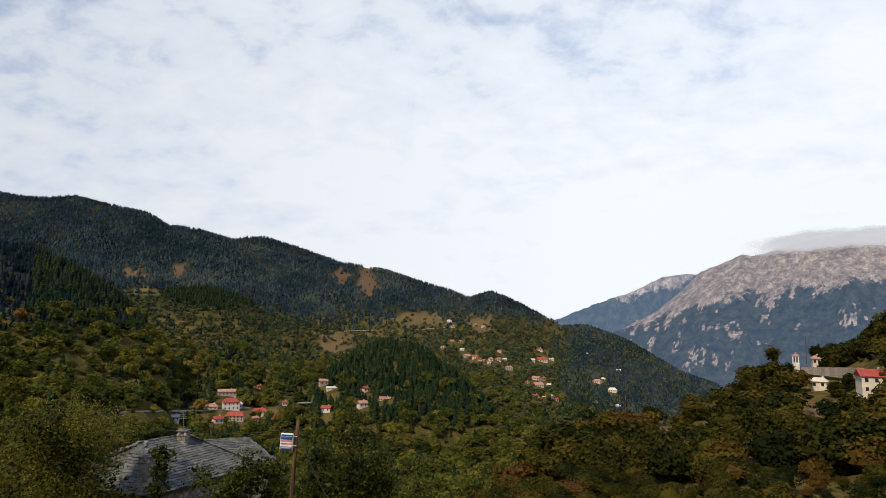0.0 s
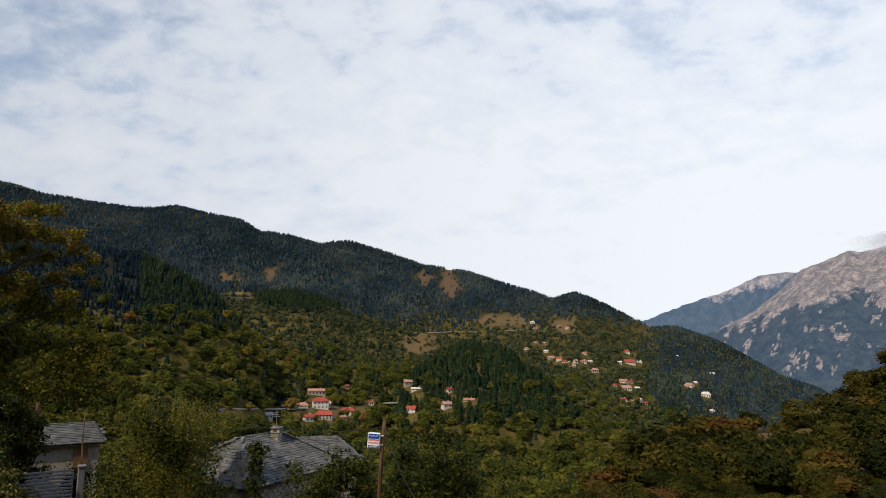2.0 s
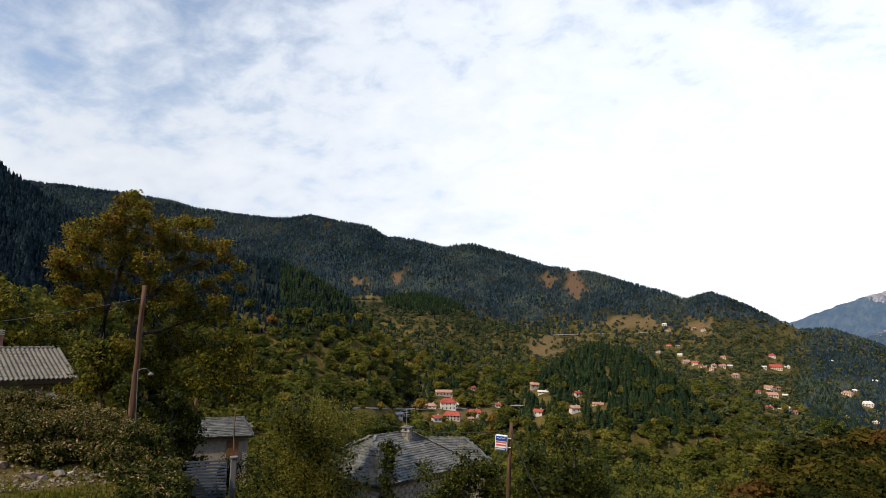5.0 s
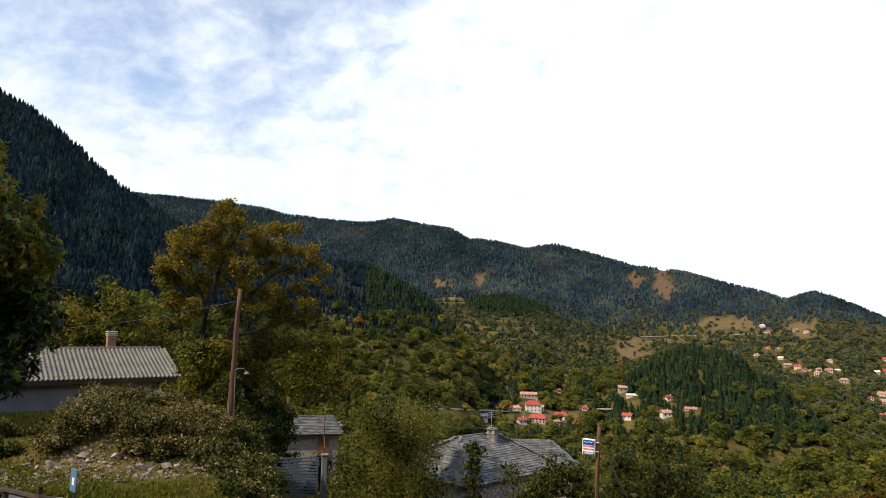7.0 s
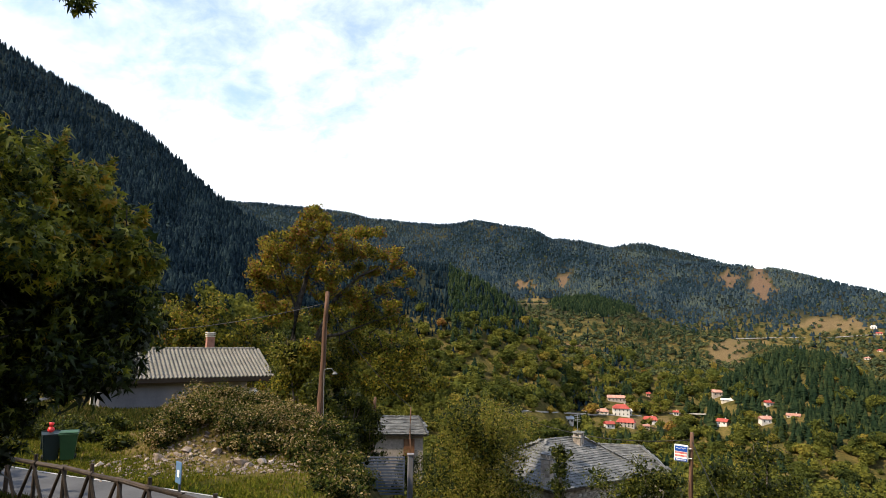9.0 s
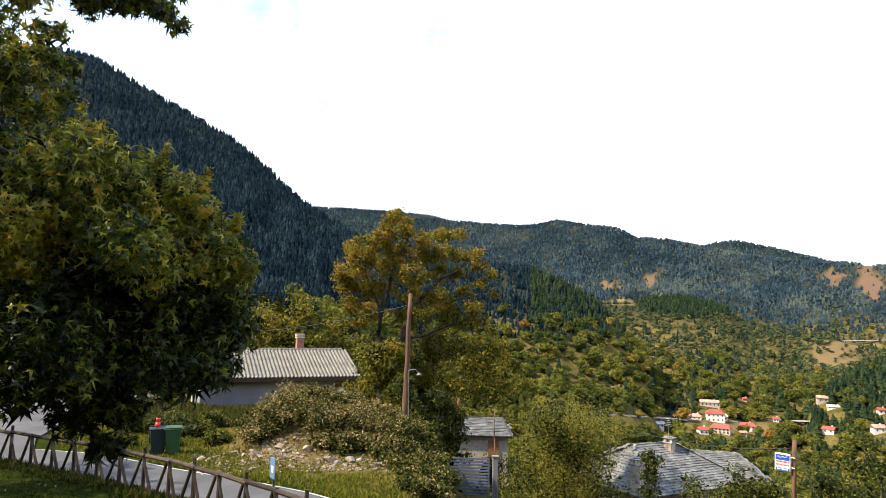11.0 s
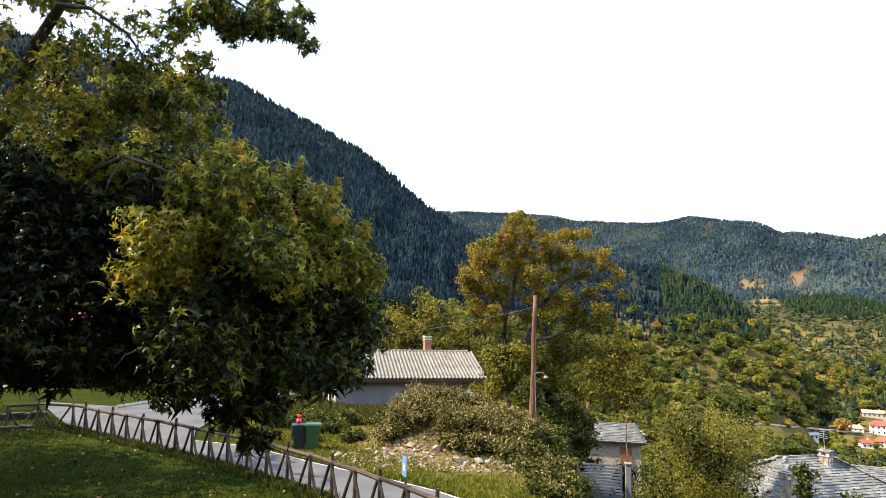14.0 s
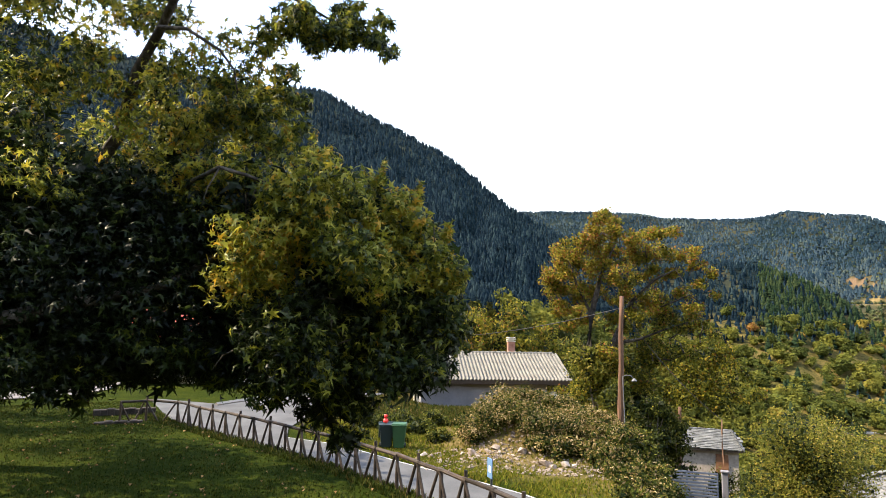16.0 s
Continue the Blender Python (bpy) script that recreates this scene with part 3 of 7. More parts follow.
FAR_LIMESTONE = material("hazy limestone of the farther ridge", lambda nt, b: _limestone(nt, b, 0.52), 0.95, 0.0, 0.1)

SCREES = [(-14.0, -0.9, 0.35, 0.6), (-17.0, -0.6, 0.3, 1.7), (-16.4, 0.2, 0.2, 1.2), (-19.5, 1.0, 0.25, 0.9), (-23.5, 0.0, 1.2, 0.5), (-22.0, 0.6, 1.3, 0.35),
          (-20.8, -2.0, 1.4, 0.9), (-26.0, 2.6, 1.1, 0.8), (-25.6, 1.4, 0.5, 0.6), (-31.5, 1.6, 0.9, 0.9), (-23.0, -1.8, 0.2, 1.0),
          (-15.5, 0.2, 0.16, 1.5), (-18.2, 1.3, 0.2, 1.5), (-21.0, 2.6, 0.28, 1.4), (-22.6, 3.4, 0.24, 1.3), (-24.3, 3.8, 0.24, 1.4), (-19.0, -0.5, 0.2, 1.0), (-27.5, 3.2, 0.3, 1.3), (-29.6, 3.9, 0.3, 1.3), (-25.2, -0.6, 0.6, 0.25), (-28.0, 0.9, 0.25, 1.0)]


def build_mountain(name, azs, els, r0, r1, e0, treeline, label, mat):
    az = np.arange(-46, 4, 0.14)
    s = np.linspace(0, 1, 90)
    A, S = np.meshgrid(az, s)
    R = r0 + (r1 - r0) * S
    crest = np.interp(A, azs, els)
    X, Y = xy(A, R)
    wx, wy = X + 160 * fbm(X / 500, Y / 500, 3, 51), Y + 160 * fbm(X / 500, Y / 500, 3, 52)
    ridge = 1 - np.abs(fbm(wx / 420, wy / 900, 5, 31)) * 1.6
    crag = 1 - np.abs(fbm(wx / 150, wy / 260, 4, 33)) * 1.5
    E = e0 + (crest - e0) * S ** 0.9 + ((ridge - 0.45) * 1.8 + (crag - 0.45) * 0.9) * S ** 0.5 * (1 - S) ** 0.4 + 0.10 * fbm(A * 3.0, S * 14, 4, 37)
    Z = EYE + R * np.tan(np.radians(E))
    n, m = A.shape
    V = np.stack([X, Y, Z], -1).reshape(-1, 3)
    i, j = np.meshgrid(np.arange(n - 1), np.arange(m - 1), indexing="ij")
    F = np.stack([i * m + j, i * m + j + 1, (i + 1) * m + j + 1, (i + 1) * m + j], -1).reshape(-1, 4)[:, ::-1]
    t = sstep(E + 1.5 * fbm(A / 1.6 + E * 0.5, E / 2.6, 5, 47) + 0.9 * (crag - 0.45) + 0.17 * (A + 33.9), treeline - 1.5, treeline + 1.7) * 0.85
    w = 0.5 * vnoise(A * 3, E * 2, 41) + 0.45 * vnoise(A * 7, E * 6, 42) + 0.35 * vnoise(A * 15, E * 11, 43)
    for a, e, ha, he in SCREES:
        t = np.maximum(t, 0.66 * sstep(0.8 - np.hypot((A - a + (E - e) * 0.35) / ha, (E - e) / he) + 1.7 * w, 0, 0.9))
    ob = np_mesh(name, V, F, mat, t.ravel(), True)
    return tagged(ob, label, "mountain", kind="structure")


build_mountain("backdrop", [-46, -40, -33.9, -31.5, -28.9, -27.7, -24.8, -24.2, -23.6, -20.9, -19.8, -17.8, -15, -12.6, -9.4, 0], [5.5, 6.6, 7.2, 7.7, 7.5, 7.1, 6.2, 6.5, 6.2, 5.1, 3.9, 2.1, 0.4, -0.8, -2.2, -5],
               2700, 4300, -8.0, 4.5, "bare grey limestone mountain with scree gullies above woods tinted haze-blue", LIMESTONE)
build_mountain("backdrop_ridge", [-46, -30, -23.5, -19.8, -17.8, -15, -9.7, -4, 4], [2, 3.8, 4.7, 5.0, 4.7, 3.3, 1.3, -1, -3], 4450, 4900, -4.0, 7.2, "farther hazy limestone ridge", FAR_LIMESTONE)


# cloud that sits on the summit
def _vapour(nt, b):
    n = noise_of(nt, 0.004, 7, rough=0.6, stretch=(1, 1, 1.6))
    at = nt.nodes.new("ShaderNodeAttribute"); at.attribute_name = "tint"
    m = nt.nodes.new("ShaderNodeMath"); m.operation = "MULTIPLY_ADD"; m.inputs[1].default_value = 1.1
    nt.links.new(n.outputs[0], m.inputs[0]); nt.links.new(at.outputs["Fac"], m.inputs[2])
    r = ramp_node(nt.nodes, [(0.62, (0, 0, 0)), (1.35, (0.94, 0.94, 0.94))]); nt.links.new(m.outputs[0], r.inputs[0])
    b.inputs["Base Color"].default_value = (0.86, 0.87, 0.89, 1)
    # the cloud sheet glows white in place of sky light falling on it
    b.inputs["Emission Color"].default_value, b.inputs["Emission Strength"].default_value = (0.9, 0.93, 1.0, 1), 1.0
    tr = nt.nodes.new("ShaderNodeBsdfTransparent"); mx = nt.nodes.new("ShaderNodeMixShader")
    nt.links.new(r.outputs[0], mx.inputs[0]); nt.links.new(tr.outputs[0], mx.inputs[1]); nt.links.new(b.outputs[0], mx.inputs[2])
    nt.links.new(mx.outputs[0], nt.nodes["Material Output"].inputs[0])


def summit_cloud():
    az, f = np.arange(-47, -21.5, 0.3), np.linspace(0, 1, 26)
    A, Fv = np.meshgrid(az, f)
    base = np.interp(A, [-47, -34, -31, -28, -25, -21.5], [6.2, 6.4, 6.5, 6.3, 5.8, 5.6])
    E = base + 2.2 * Fv
    R = 4180 - 320 * Fv + 40 * fbm(A / 1.5, Fv * 3, 3, 91)
    X, Y = xy(A, R)
    V = np.stack([X, Y, EYE + R * np.tan(np.radians(E))], -1).reshape(-1, 3)
    n, m = A.shape
    i, j = np.meshgrid(np.arange(n - 1), np.arange(m - 1), indexing="ij")
    F = np.stack([i * m + j, i * m + j + 1, (i + 1) * m + j + 1, (i + 1) * m + j], -1).reshape(-1, 4)[:, ::-1]
    edge = sstep(Fv, 0.0, 0.45) * (1 - sstep(Fv, 0.5, 1.0)) * (1 - sstep(A, -30, -22.5))
    tagged(np_mesh("backdrop_cloud", V, F, material("glowing summit cloud", _vapour, 1.0, 0.0, 0.0), 0.9 * edge.ravel(), True), "soft pale cloud resting on the far summit", "cloud", kind="structure").visible_shadow = False


summit_cloud()


# ---- woods ----
def fir_shape(levels, sides, seed):
    g = np.random.default_rng(seed)
    V, F = [], []
    for k in range(levels):
        z0, z1 = k / levels * 0.92, min(1.0, (k + 1.75) / levels * 0.94 + 0.02)
        rad = 0.21 * (1 - k / levels) ** 0.8 + 0.012
        b = len(V)
        for q in range(sides):
            a = (q + 0.5 * (k % 2)) / sides * math.tau + g.uniform(-0.25, 0.25)
            rr = rad * g.uniform(0.65, 1.2)
            V.append((math.cos(a) * rr, math.sin(a) * rr, z0 + g.uniform(-0.03, 0.05)))
        V.append((g.uniform(-0.01, 0.01), g.uniform(-0.01, 0.01), z1))
        F += [(b + q, b + (q + 1) % sides, b + sides) for q in range(sides)]
    return np.array(V), np.array(F)


def blob_shape(cards, seed, lean=0.6, core=0.66, size=0.30):
    """A leafy crown of unit width and height: many small clumps on an uneven shell round a dark core."""
    g = np.random.default_rng(seed)
    lobes = [(np.array([g.uniform(-0.22, 0.22), g.uniform(-0.22, 0.22), g.uniform(0.32, 0.70)]), g.uniform(0.20, 0.34)) for _ in range(5)]
    lobes.append((np.array([0, 0, 0.36]), 0.36))
    V, F = [], []
    bm = bmesh.new()
    bmesh.ops.create_icosphere(bm, subdivisions=1, radius=1)
    iv, jf = np.array([v.co[:] for v in bm.verts]), np.array([[v.index for v in f.verts] for f in bm.faces])
    bm.free()
    iv = iv * (1 + g.uniform(-0.2, 0.2, (len(iv), 1)))
    V += list(iv * [0.46 * core, 0.46 * core, 0.46 * core] + [0, 0, 0.44]); F += [tuple(f) for f in jf]
    for _ in range(cards):
        c, rad = lobes[g.integers(len(lobes))]
        d = g.normal(size=3); d[2] = abs(d[2]) * 0.9 + d[2] * 0.35; d /= np.linalg.norm(d)
        p = c + d * rad * g.uniform(0.78, 1.12)
        n = d + g.normal(size=3) * lean; n /= np.linalg.norm(n)
        u = np.cross(n, g.normal(size=3)); u /= np.linalg.norm(u); w = np.cross(n, u)
        s = size * g.uniform(0.5, 1.0)
        b = len(V)
        V += [p + u * s * 0.6, p - u * s * 0.4 + w * s * 0.5, p - u * s * 0.35 - w * s * 0.55]
        F.append((b, b + 1, b + 2))
    return np.array(V), np.array(F)


def scatter(name, shapes, places, sizes, widths, tints, mat, label):
    """Many plants of some shapes as one joined mesh."""
    Vs, Fs, Ts, base = [], [], [], 0
    pick = rng.integers(len(shapes), size=len(places))
    for k, (sv, sf) in enumerate(shapes):
        ix = np.where(pick == k)[0]
        if not len(ix):
            continue
        a = rng.uniform(0, math.tau, len(ix))
        c, s = np.cos(a)[:, None], np.sin(a)[:, None]
        w, h = (sizes[ix] * widths[ix])[:, None], sizes[ix][:, None]
        x = (sv[:, 0] * c - sv[:, 1] * s) * w + places[ix, 0:1]
        y = (sv[:, 0] * s + sv[:, 1] * c) * w + places[ix, 1:2]
        z = sv[:, 2] * h + places[ix, 2:3] - 0.03 * h
        Vs.append(np.stack([x, y, z], -1).reshape(-1, 3))
        Fs.append((sf[None] + (np.arange(len(ix)) * len(sv))[:, None, None] + base).reshape(-1, 3))
        Ts.append(np.repeat(tints[ix], len(sv)))
        base += len(ix) * len(sv)
    ob = np_mesh(name, np.vstack(Vs), np.vstack(Fs), mat, np.concatenate(Ts))
    return tagged(ob, label, "trees", kind="stuff")


def grow(n, az0, az1, r0, r1, keep, height, seed, log=True):
    """Places for plants between two bearings and distances where keep(az, el, r) holds and they are not hidden behind a crest."""
    g = np.random.default_rng(seed)
    az = g.uniform(az0, az1, n)
    r = np.exp(g.uniform(math.log(r0), math.log(r1), n)) if log else g.uniform(r0, r1, n)
    el = land_el(az, r)
    ok = keep(az, el, r, g)
    top = np.full(n, -90.0)
    for f in np.linspace(0.08, 0.985, 26):
        top = np.maximum(top, land_el(az, np.maximum(r * f, 60.0)))
    z = EYE + r * np.tan(np.radians(el))
    ok &= np.degrees(np.arctan2(z + height - EYE, r)) > top
    az, r, z, el = az[ok], r[ok], z[ok], el[ok]
    x, y = xy(az, r)
    return np.stack([x, y, z], -1), az, el, r, g


FIRS_FAR = [fir_shape(2, 5, k) for k in range(6)]
FIRS_NEAR = [fir_shape(4, 5, 20 + k) for k in range(6)]
FIRS_FINE = [fir_shape(8, 8, 30 + k) for k in range(6)]
BLOBS_FAR = [blob_shape(26, 40 + k, size=0.34) for k in range(7)]
BLOBS_MID = [blob_shape(230, 60 + k, lean=0.85, size=0.16) for k in range(7)]
BLOBS_NEAR = [blob_shape(1300, 70 + k, lean=0.6, size=0.062) for k in range(5)]
BLOBS_FINE = [blob_shape(430, 80 + k, lean=0.85, size=0.12) for k in range(6)]


def which_hill(az, r):
    """0 main ridge, 1 left spur, 2 lit middle slope, 3 wooded knoll, 4 near slope to the right, 5 farthest ridge."""
    best, idx = np.full(np.shape(az), -50.0), np.full(np.shape(az), -1)
    for k in range(len(HILLS)):
        h, _ = hill_angle(k, az, r)
        idx = np.where(h > best, k, idx); best = np.maximum(best, h)
    return idx


def clumped(az, el, seed, f=1.3):
    return 0.6 * vnoise(az * f, el * f * 2.2, seed) + 0.4 * vnoise(az * f * 3, el * f * 6, seed + 1)


def fir_keep(az, el, r, g):
    h, bare = which_hill(az, r), patchy(az, el)[0]
    wood = np.where(h == 0, sstep(el + 1.5 * clumped(az, el, 61), -0.2, 3.2) * np.where(az < 4, 0.8, 1.0) + 0.015, 0.0)
    wood = np.where((h == 0) & (az < -8), np.maximum(wood, 0.85 * sstep(-az + 0.8 * clumped(az, el, 69), 8.6, 11.0)), wood)
    wood = np.where(h == 3, (0.75 + 0.2 * (clumped(az, el, 67, 0.9) > 0.1)) * sstep(el, -9.0, -6.5) + 0.03, wood)
    wood = np.where(h == 5, 1.0, wood)
    cap = np.clip(1.4 - np.hypot((az - 21.0) / 3.4, (el - 2.4) / 0.85), 0, 1)
    wood = np.where(h == 2, 0.03 + 0.22 * (clumped(az, el, 63, 0.8) > 0.14) + cap, wood)
    wood = np.where(h == 1, sstep(el + 1.2 * clumped(az, el, 65), -1.5, 2.0) * 0.96 + 0.04, wood)
    return (g.uniform(size=len(az)) < wood * (1 - 0.96 * bare)) & (h >= 0) & (h != 4) & ~((h == 2) & (r > 1060)) & ~(near_house(az, el) & (r < 1100))


def broad_keep(az, el, r, g):
    h, bare = which_hill(az, r), patchy(az, el)[0]
    thin = 0.35 + 0.9 * (clumped(az, el, 71, 1.6) > -0.15)
    wood = np.where(h == 0, (1 - 0.85 * sstep(el, -1.0, 2.4)) * 0.8, 0.8) * thin
    wood = np.where(h == 1, (1 - sstep(el, -1.5, 2.0)) * 0.9, wood)
    wood = np.where(h == 3, wood * (1 - 0.75 * sstep(el, -8.0, -6.0)), wood)
    wood = np.where(h == 5, 0, wood)
    return (g.uniform(size=len(az)) < wood * (1 - 0.80 * bare)) & (h != 4) & ~(near_house(az, el) & (g.uniform(size=len(az)) < 0.93))


def woods():
    P, az, el, r, g = grow(95000, -22, 60, 800, 2650, fir_keep, 8, 101)
    far = which_hill(az, r) != 2
    P, az, el, r = P[far], az[far], el[far], r[far]
    P[:, 2] -= 3.5 * (r > 2300)
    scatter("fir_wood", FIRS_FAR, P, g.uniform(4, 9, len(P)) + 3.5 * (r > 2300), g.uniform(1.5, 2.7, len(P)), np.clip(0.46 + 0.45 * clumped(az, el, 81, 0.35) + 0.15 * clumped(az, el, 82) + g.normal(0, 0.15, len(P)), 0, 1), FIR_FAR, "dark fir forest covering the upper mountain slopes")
    P, az, el, r, g = grow(46000, 18, 100, 240, 960, fir_keep, 8, 102)
    high, wide, tint = g.uniform(3.5, 8.5, len(P)), g.uniform(1.0, 1.7, len(P)), np.clip(0.40 + 0.3 * clumped(az, el, 83, 0.5) + g.normal(0, 0.2, len(P)), 0, 1)
    far = r > 480
    scatter("spruce_wood", FIRS_NEAR, P[far], high[far], wide[far], tint[far], FIR, "dense dark conifers on the steep spur")
    for near, mat, label in ((~far & (el > 0.5), FIR, "dark conifers low on the steep spur"), (~far & (el <= 0.5), PINE, "dark conifers along the foot of the spur")):
        scatter("spruce_wood", FIRS_FINE, P[near], high[near], wide[near], tint[near], mat, label)
    P, az, el, r, g = grow(20000, -13, 34, 340, 1060, fir_keep, 10, 103)
    scatter("pine_wood", FIRS_FINE, P, g.uniform(5, 12, len(P)), g.uniform(1.1, 1.8, len(P)), np.clip(0.55 + 0.2 * clumped(az, el, 85) + g.normal(0, 0.12, len(P)), 0, 1), PINE, "conifers on the wooded knoll and lower slopes")
    P, az, el, r, g = grow(19000, -20, 50, 740, 1650, broad_keep, 5, 104)
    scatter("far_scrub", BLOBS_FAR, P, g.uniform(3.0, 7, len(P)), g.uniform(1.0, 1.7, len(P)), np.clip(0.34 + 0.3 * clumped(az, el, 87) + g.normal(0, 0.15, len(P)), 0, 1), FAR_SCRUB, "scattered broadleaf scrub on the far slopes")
    P, az, el, r, g = grow(6000, -20, 3, 600, 1500, broad_keep, 5, 109)
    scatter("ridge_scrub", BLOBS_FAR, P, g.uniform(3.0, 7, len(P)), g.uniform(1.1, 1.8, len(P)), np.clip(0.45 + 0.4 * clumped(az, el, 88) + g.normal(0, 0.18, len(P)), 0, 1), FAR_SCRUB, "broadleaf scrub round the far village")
    keep = lambda az, el, r, g: (which_hill(az, r) == 2) & (np.hypot((az - 20.8) / 3.6, (el - 2.3) / 0.95) < 1.0 + 0.25 * clumped(az, el, 64)) & (r < 1050)
    P, az, el, r, g = grow(5200, 16.5, 25, 760, 1050, keep, 10, 113)
    scatter("pine_wood", FIRS_NEAR, P, g.uniform(6, 11, len(P)), g.uniform(1.1, 1.8, len(P)), np.clip(0.5 + g.normal(0, 0.15, len(P)), 0, 1), PINE, "dark pine stand on the crest of the sunlit slope")
    P, az, el, r, g = grow(10500, -18, 62, 240, 800, broad_keep, 6, 105)
    scatter("broadleaf_wood", BLOBS_MID, P, 3.2 + 9.0 * g.uniform(size=len(P)) ** 1.5, g.uniform(0.95, 1.45, len(P)), np.clip(0.44 + 0.26 * clumped(az, el, 89) + g.normal(0, 0.17, len(P)), 0, 1), SCRUB, "green and yellowing broadleaf trees on the sunlit slope")
    keep = lambda az, el, r, g: ~((near_house(az, el)) & (r > 200)) & (which_hill(az, r) == 4) & (g.uniform(size=len(az)) < (1 - 0.9 * patchy(az, el)[0]) * (0.35 + 0.6 * (clumped(az, el, 91, 1.0) > -0.1)))
    for n, r0, r1, top, shapes, seed, label in ((1500, 165, 365, 9.0, BLOBS_FINE, 106, "autumn scrub and small trees on the near hillside"), (900, 85, 165, 5.0, BLOBS_NEAR, 116, "bushes and saplings at the foot of the near hillside")):
        P, az, el, r, g = grow(n, -44, 2, r0, r1, keep, 3, seed)
        scatter("hillside_thicket", shapes, P, 2.5 + top * g.uniform(size=len(P)) ** 1.7, g.uniform(1.0, 1.5, len(P)), np.clip(0.50 + 0.35 * clumped(az, el, 93) + g.normal(0, 0.24, len(P)), 0, 1), THICKET, label)
    keep = lambda az, el, r, g: which_hill(az, r) == 4
    P, az, el, r, g = grow(170, -40, -29.3, 336, 352, keep, 3, 108)
    scatter("crest_trees", BLOBS_FINE, P, g.uniform(6, 12, len(P)), g.uniform(0.8, 1.2, len(P)), np.clip(0.34 + g.normal(0, 0.2, len(P)), 0, 1), THICKET, "dark trees along the crest behind the church terrace")
    keep = lambda az, el, r, g: (r > 66) & ((az > 48) | (r > 95)) & ~((az > 74) & (r < 72)) & (g.uniform(size=len(az)) < 0.75)
    P, az, el, r, g = grow(620, 40, 106, 62, 260, keep, 8, 107)
    scatter("slope_trees", BLOBS_FINE, P, g.uniform(5, 10, len(P)), g.uniform(0.8, 1.2, len(P)), np.clip(0.3 + 0.25 * clumped(az, el, 95) + g.normal(0, 0.18, len(P)), 0, 1), THICKET, "dark mixed trees at the foot of the spur")


woods()


# ---- houses of the valley ----
def gable(bm, w, d, h, over, thick=0.25, rise=None, hip=0.0):
    """A pitched roof over a w x d plan at height h; hip: how far the ridge is drawn in."""
    rise = 0.28 * d if rise is None else rise
    hw, hd = w / 2 + over, d / 2 + over
    for dz, flip in ((0.0, False), (-thick, True)):
        v = [bm.verts.new(p) for p in ((-hw, -hd, h + dz), (hw, -hd, h + dz), (hw, hd, h + dz), (-hw, hd, h + dz), (-hw + hip, 0, h + rise + dz), (hw - hip, 0, h + rise + dz))]
        fs = [(0, 1, 5, 4), (2, 3, 4, 5), (1, 2, 5), (3, 0, 4)]
        for f in fs:
            bm.faces.new([v[k] for k in (f[::-1] if flip else f)])
        if dz == 0.0:
            top = v
    for a, b in ((0, 1), (1, 2), (2, 3), (3, 0)):
        bm.faces.new((top[b], top[a], v[a], v[b]))
    return bm


def valley_house(x, y, z, rz, w, d, h, roof, wall, label, storeys=2, hip=0.0, rise=None):
    root = new("house"); root.matrix_world = pose(x, y, z, 0, 0, rz)
    tagged(root, label, "house", "village houses")
    part("wall", box(bmesh.new(), 0, 0, h / 2 - 1.0, w, d, h + 2.0), wall, root)
    part("roof", gable(bmesh.new(), w, d, h, 0.5, 0.2, rise=rise, hip=hip), roof, root)
    n = max(2, int(w / 2.6))
    for s in range(storeys):
        zc = (s + 0.55) * h / storeys
        for k in range(n):
            wx = (k + 0.5) / n * w - w / 2
            win = part("window", box(bmesh.new(), wx, -d / 2 - 0.02, zc, 0.95, 0.14, min(1.25, 0.4 * h)), DARK_GLASS, root)
            win2 = part("window", box(bmesh.new(), wx, d / 2 + 0.02, zc, 0.95, 0.14, min(1.25, 0.4 * h)), DARK_GLASS, root)
    part("chimney", box(bmesh.new(), w * 0.22, d * 0.1, h + (0.28 * d if rise is None else rise) - 0.1, 0.6, 0.6, 1.5), wall, root)
    return root


def place_house(az, el, wide, high, roof, wall, label, face=0.0, storeys=2, hip=0.0, deep=0.75):
    """Stands a house on the slope where the sight line at that bearing and height angle meets the land; width and height in degrees."""
    rs = np.exp(np.linspace(math.log(150), math.log(1500), 500))
    hit = np.where(land_el(np.full(500, az), rs) >= el)[0]
    r = rs[hit[0]] if len(hit) else 420.0
    p = spot(az, el, r)
    w, tall = max(2.2, 0.86 * r * math.radians(wide)), max(1.8, 0.9 * r * math.radians(high))
    w /= math.cos(radians(face)) + deep * 0.5 * abs(math.sin(radians(face)))
    d = w * deep
    return valley_house(p.x, p.y, p.z, az + face, w, d, max(1.4, tall - 0.30 * d), roof, wall, label, storeys, hip * w, 0.34 * d)


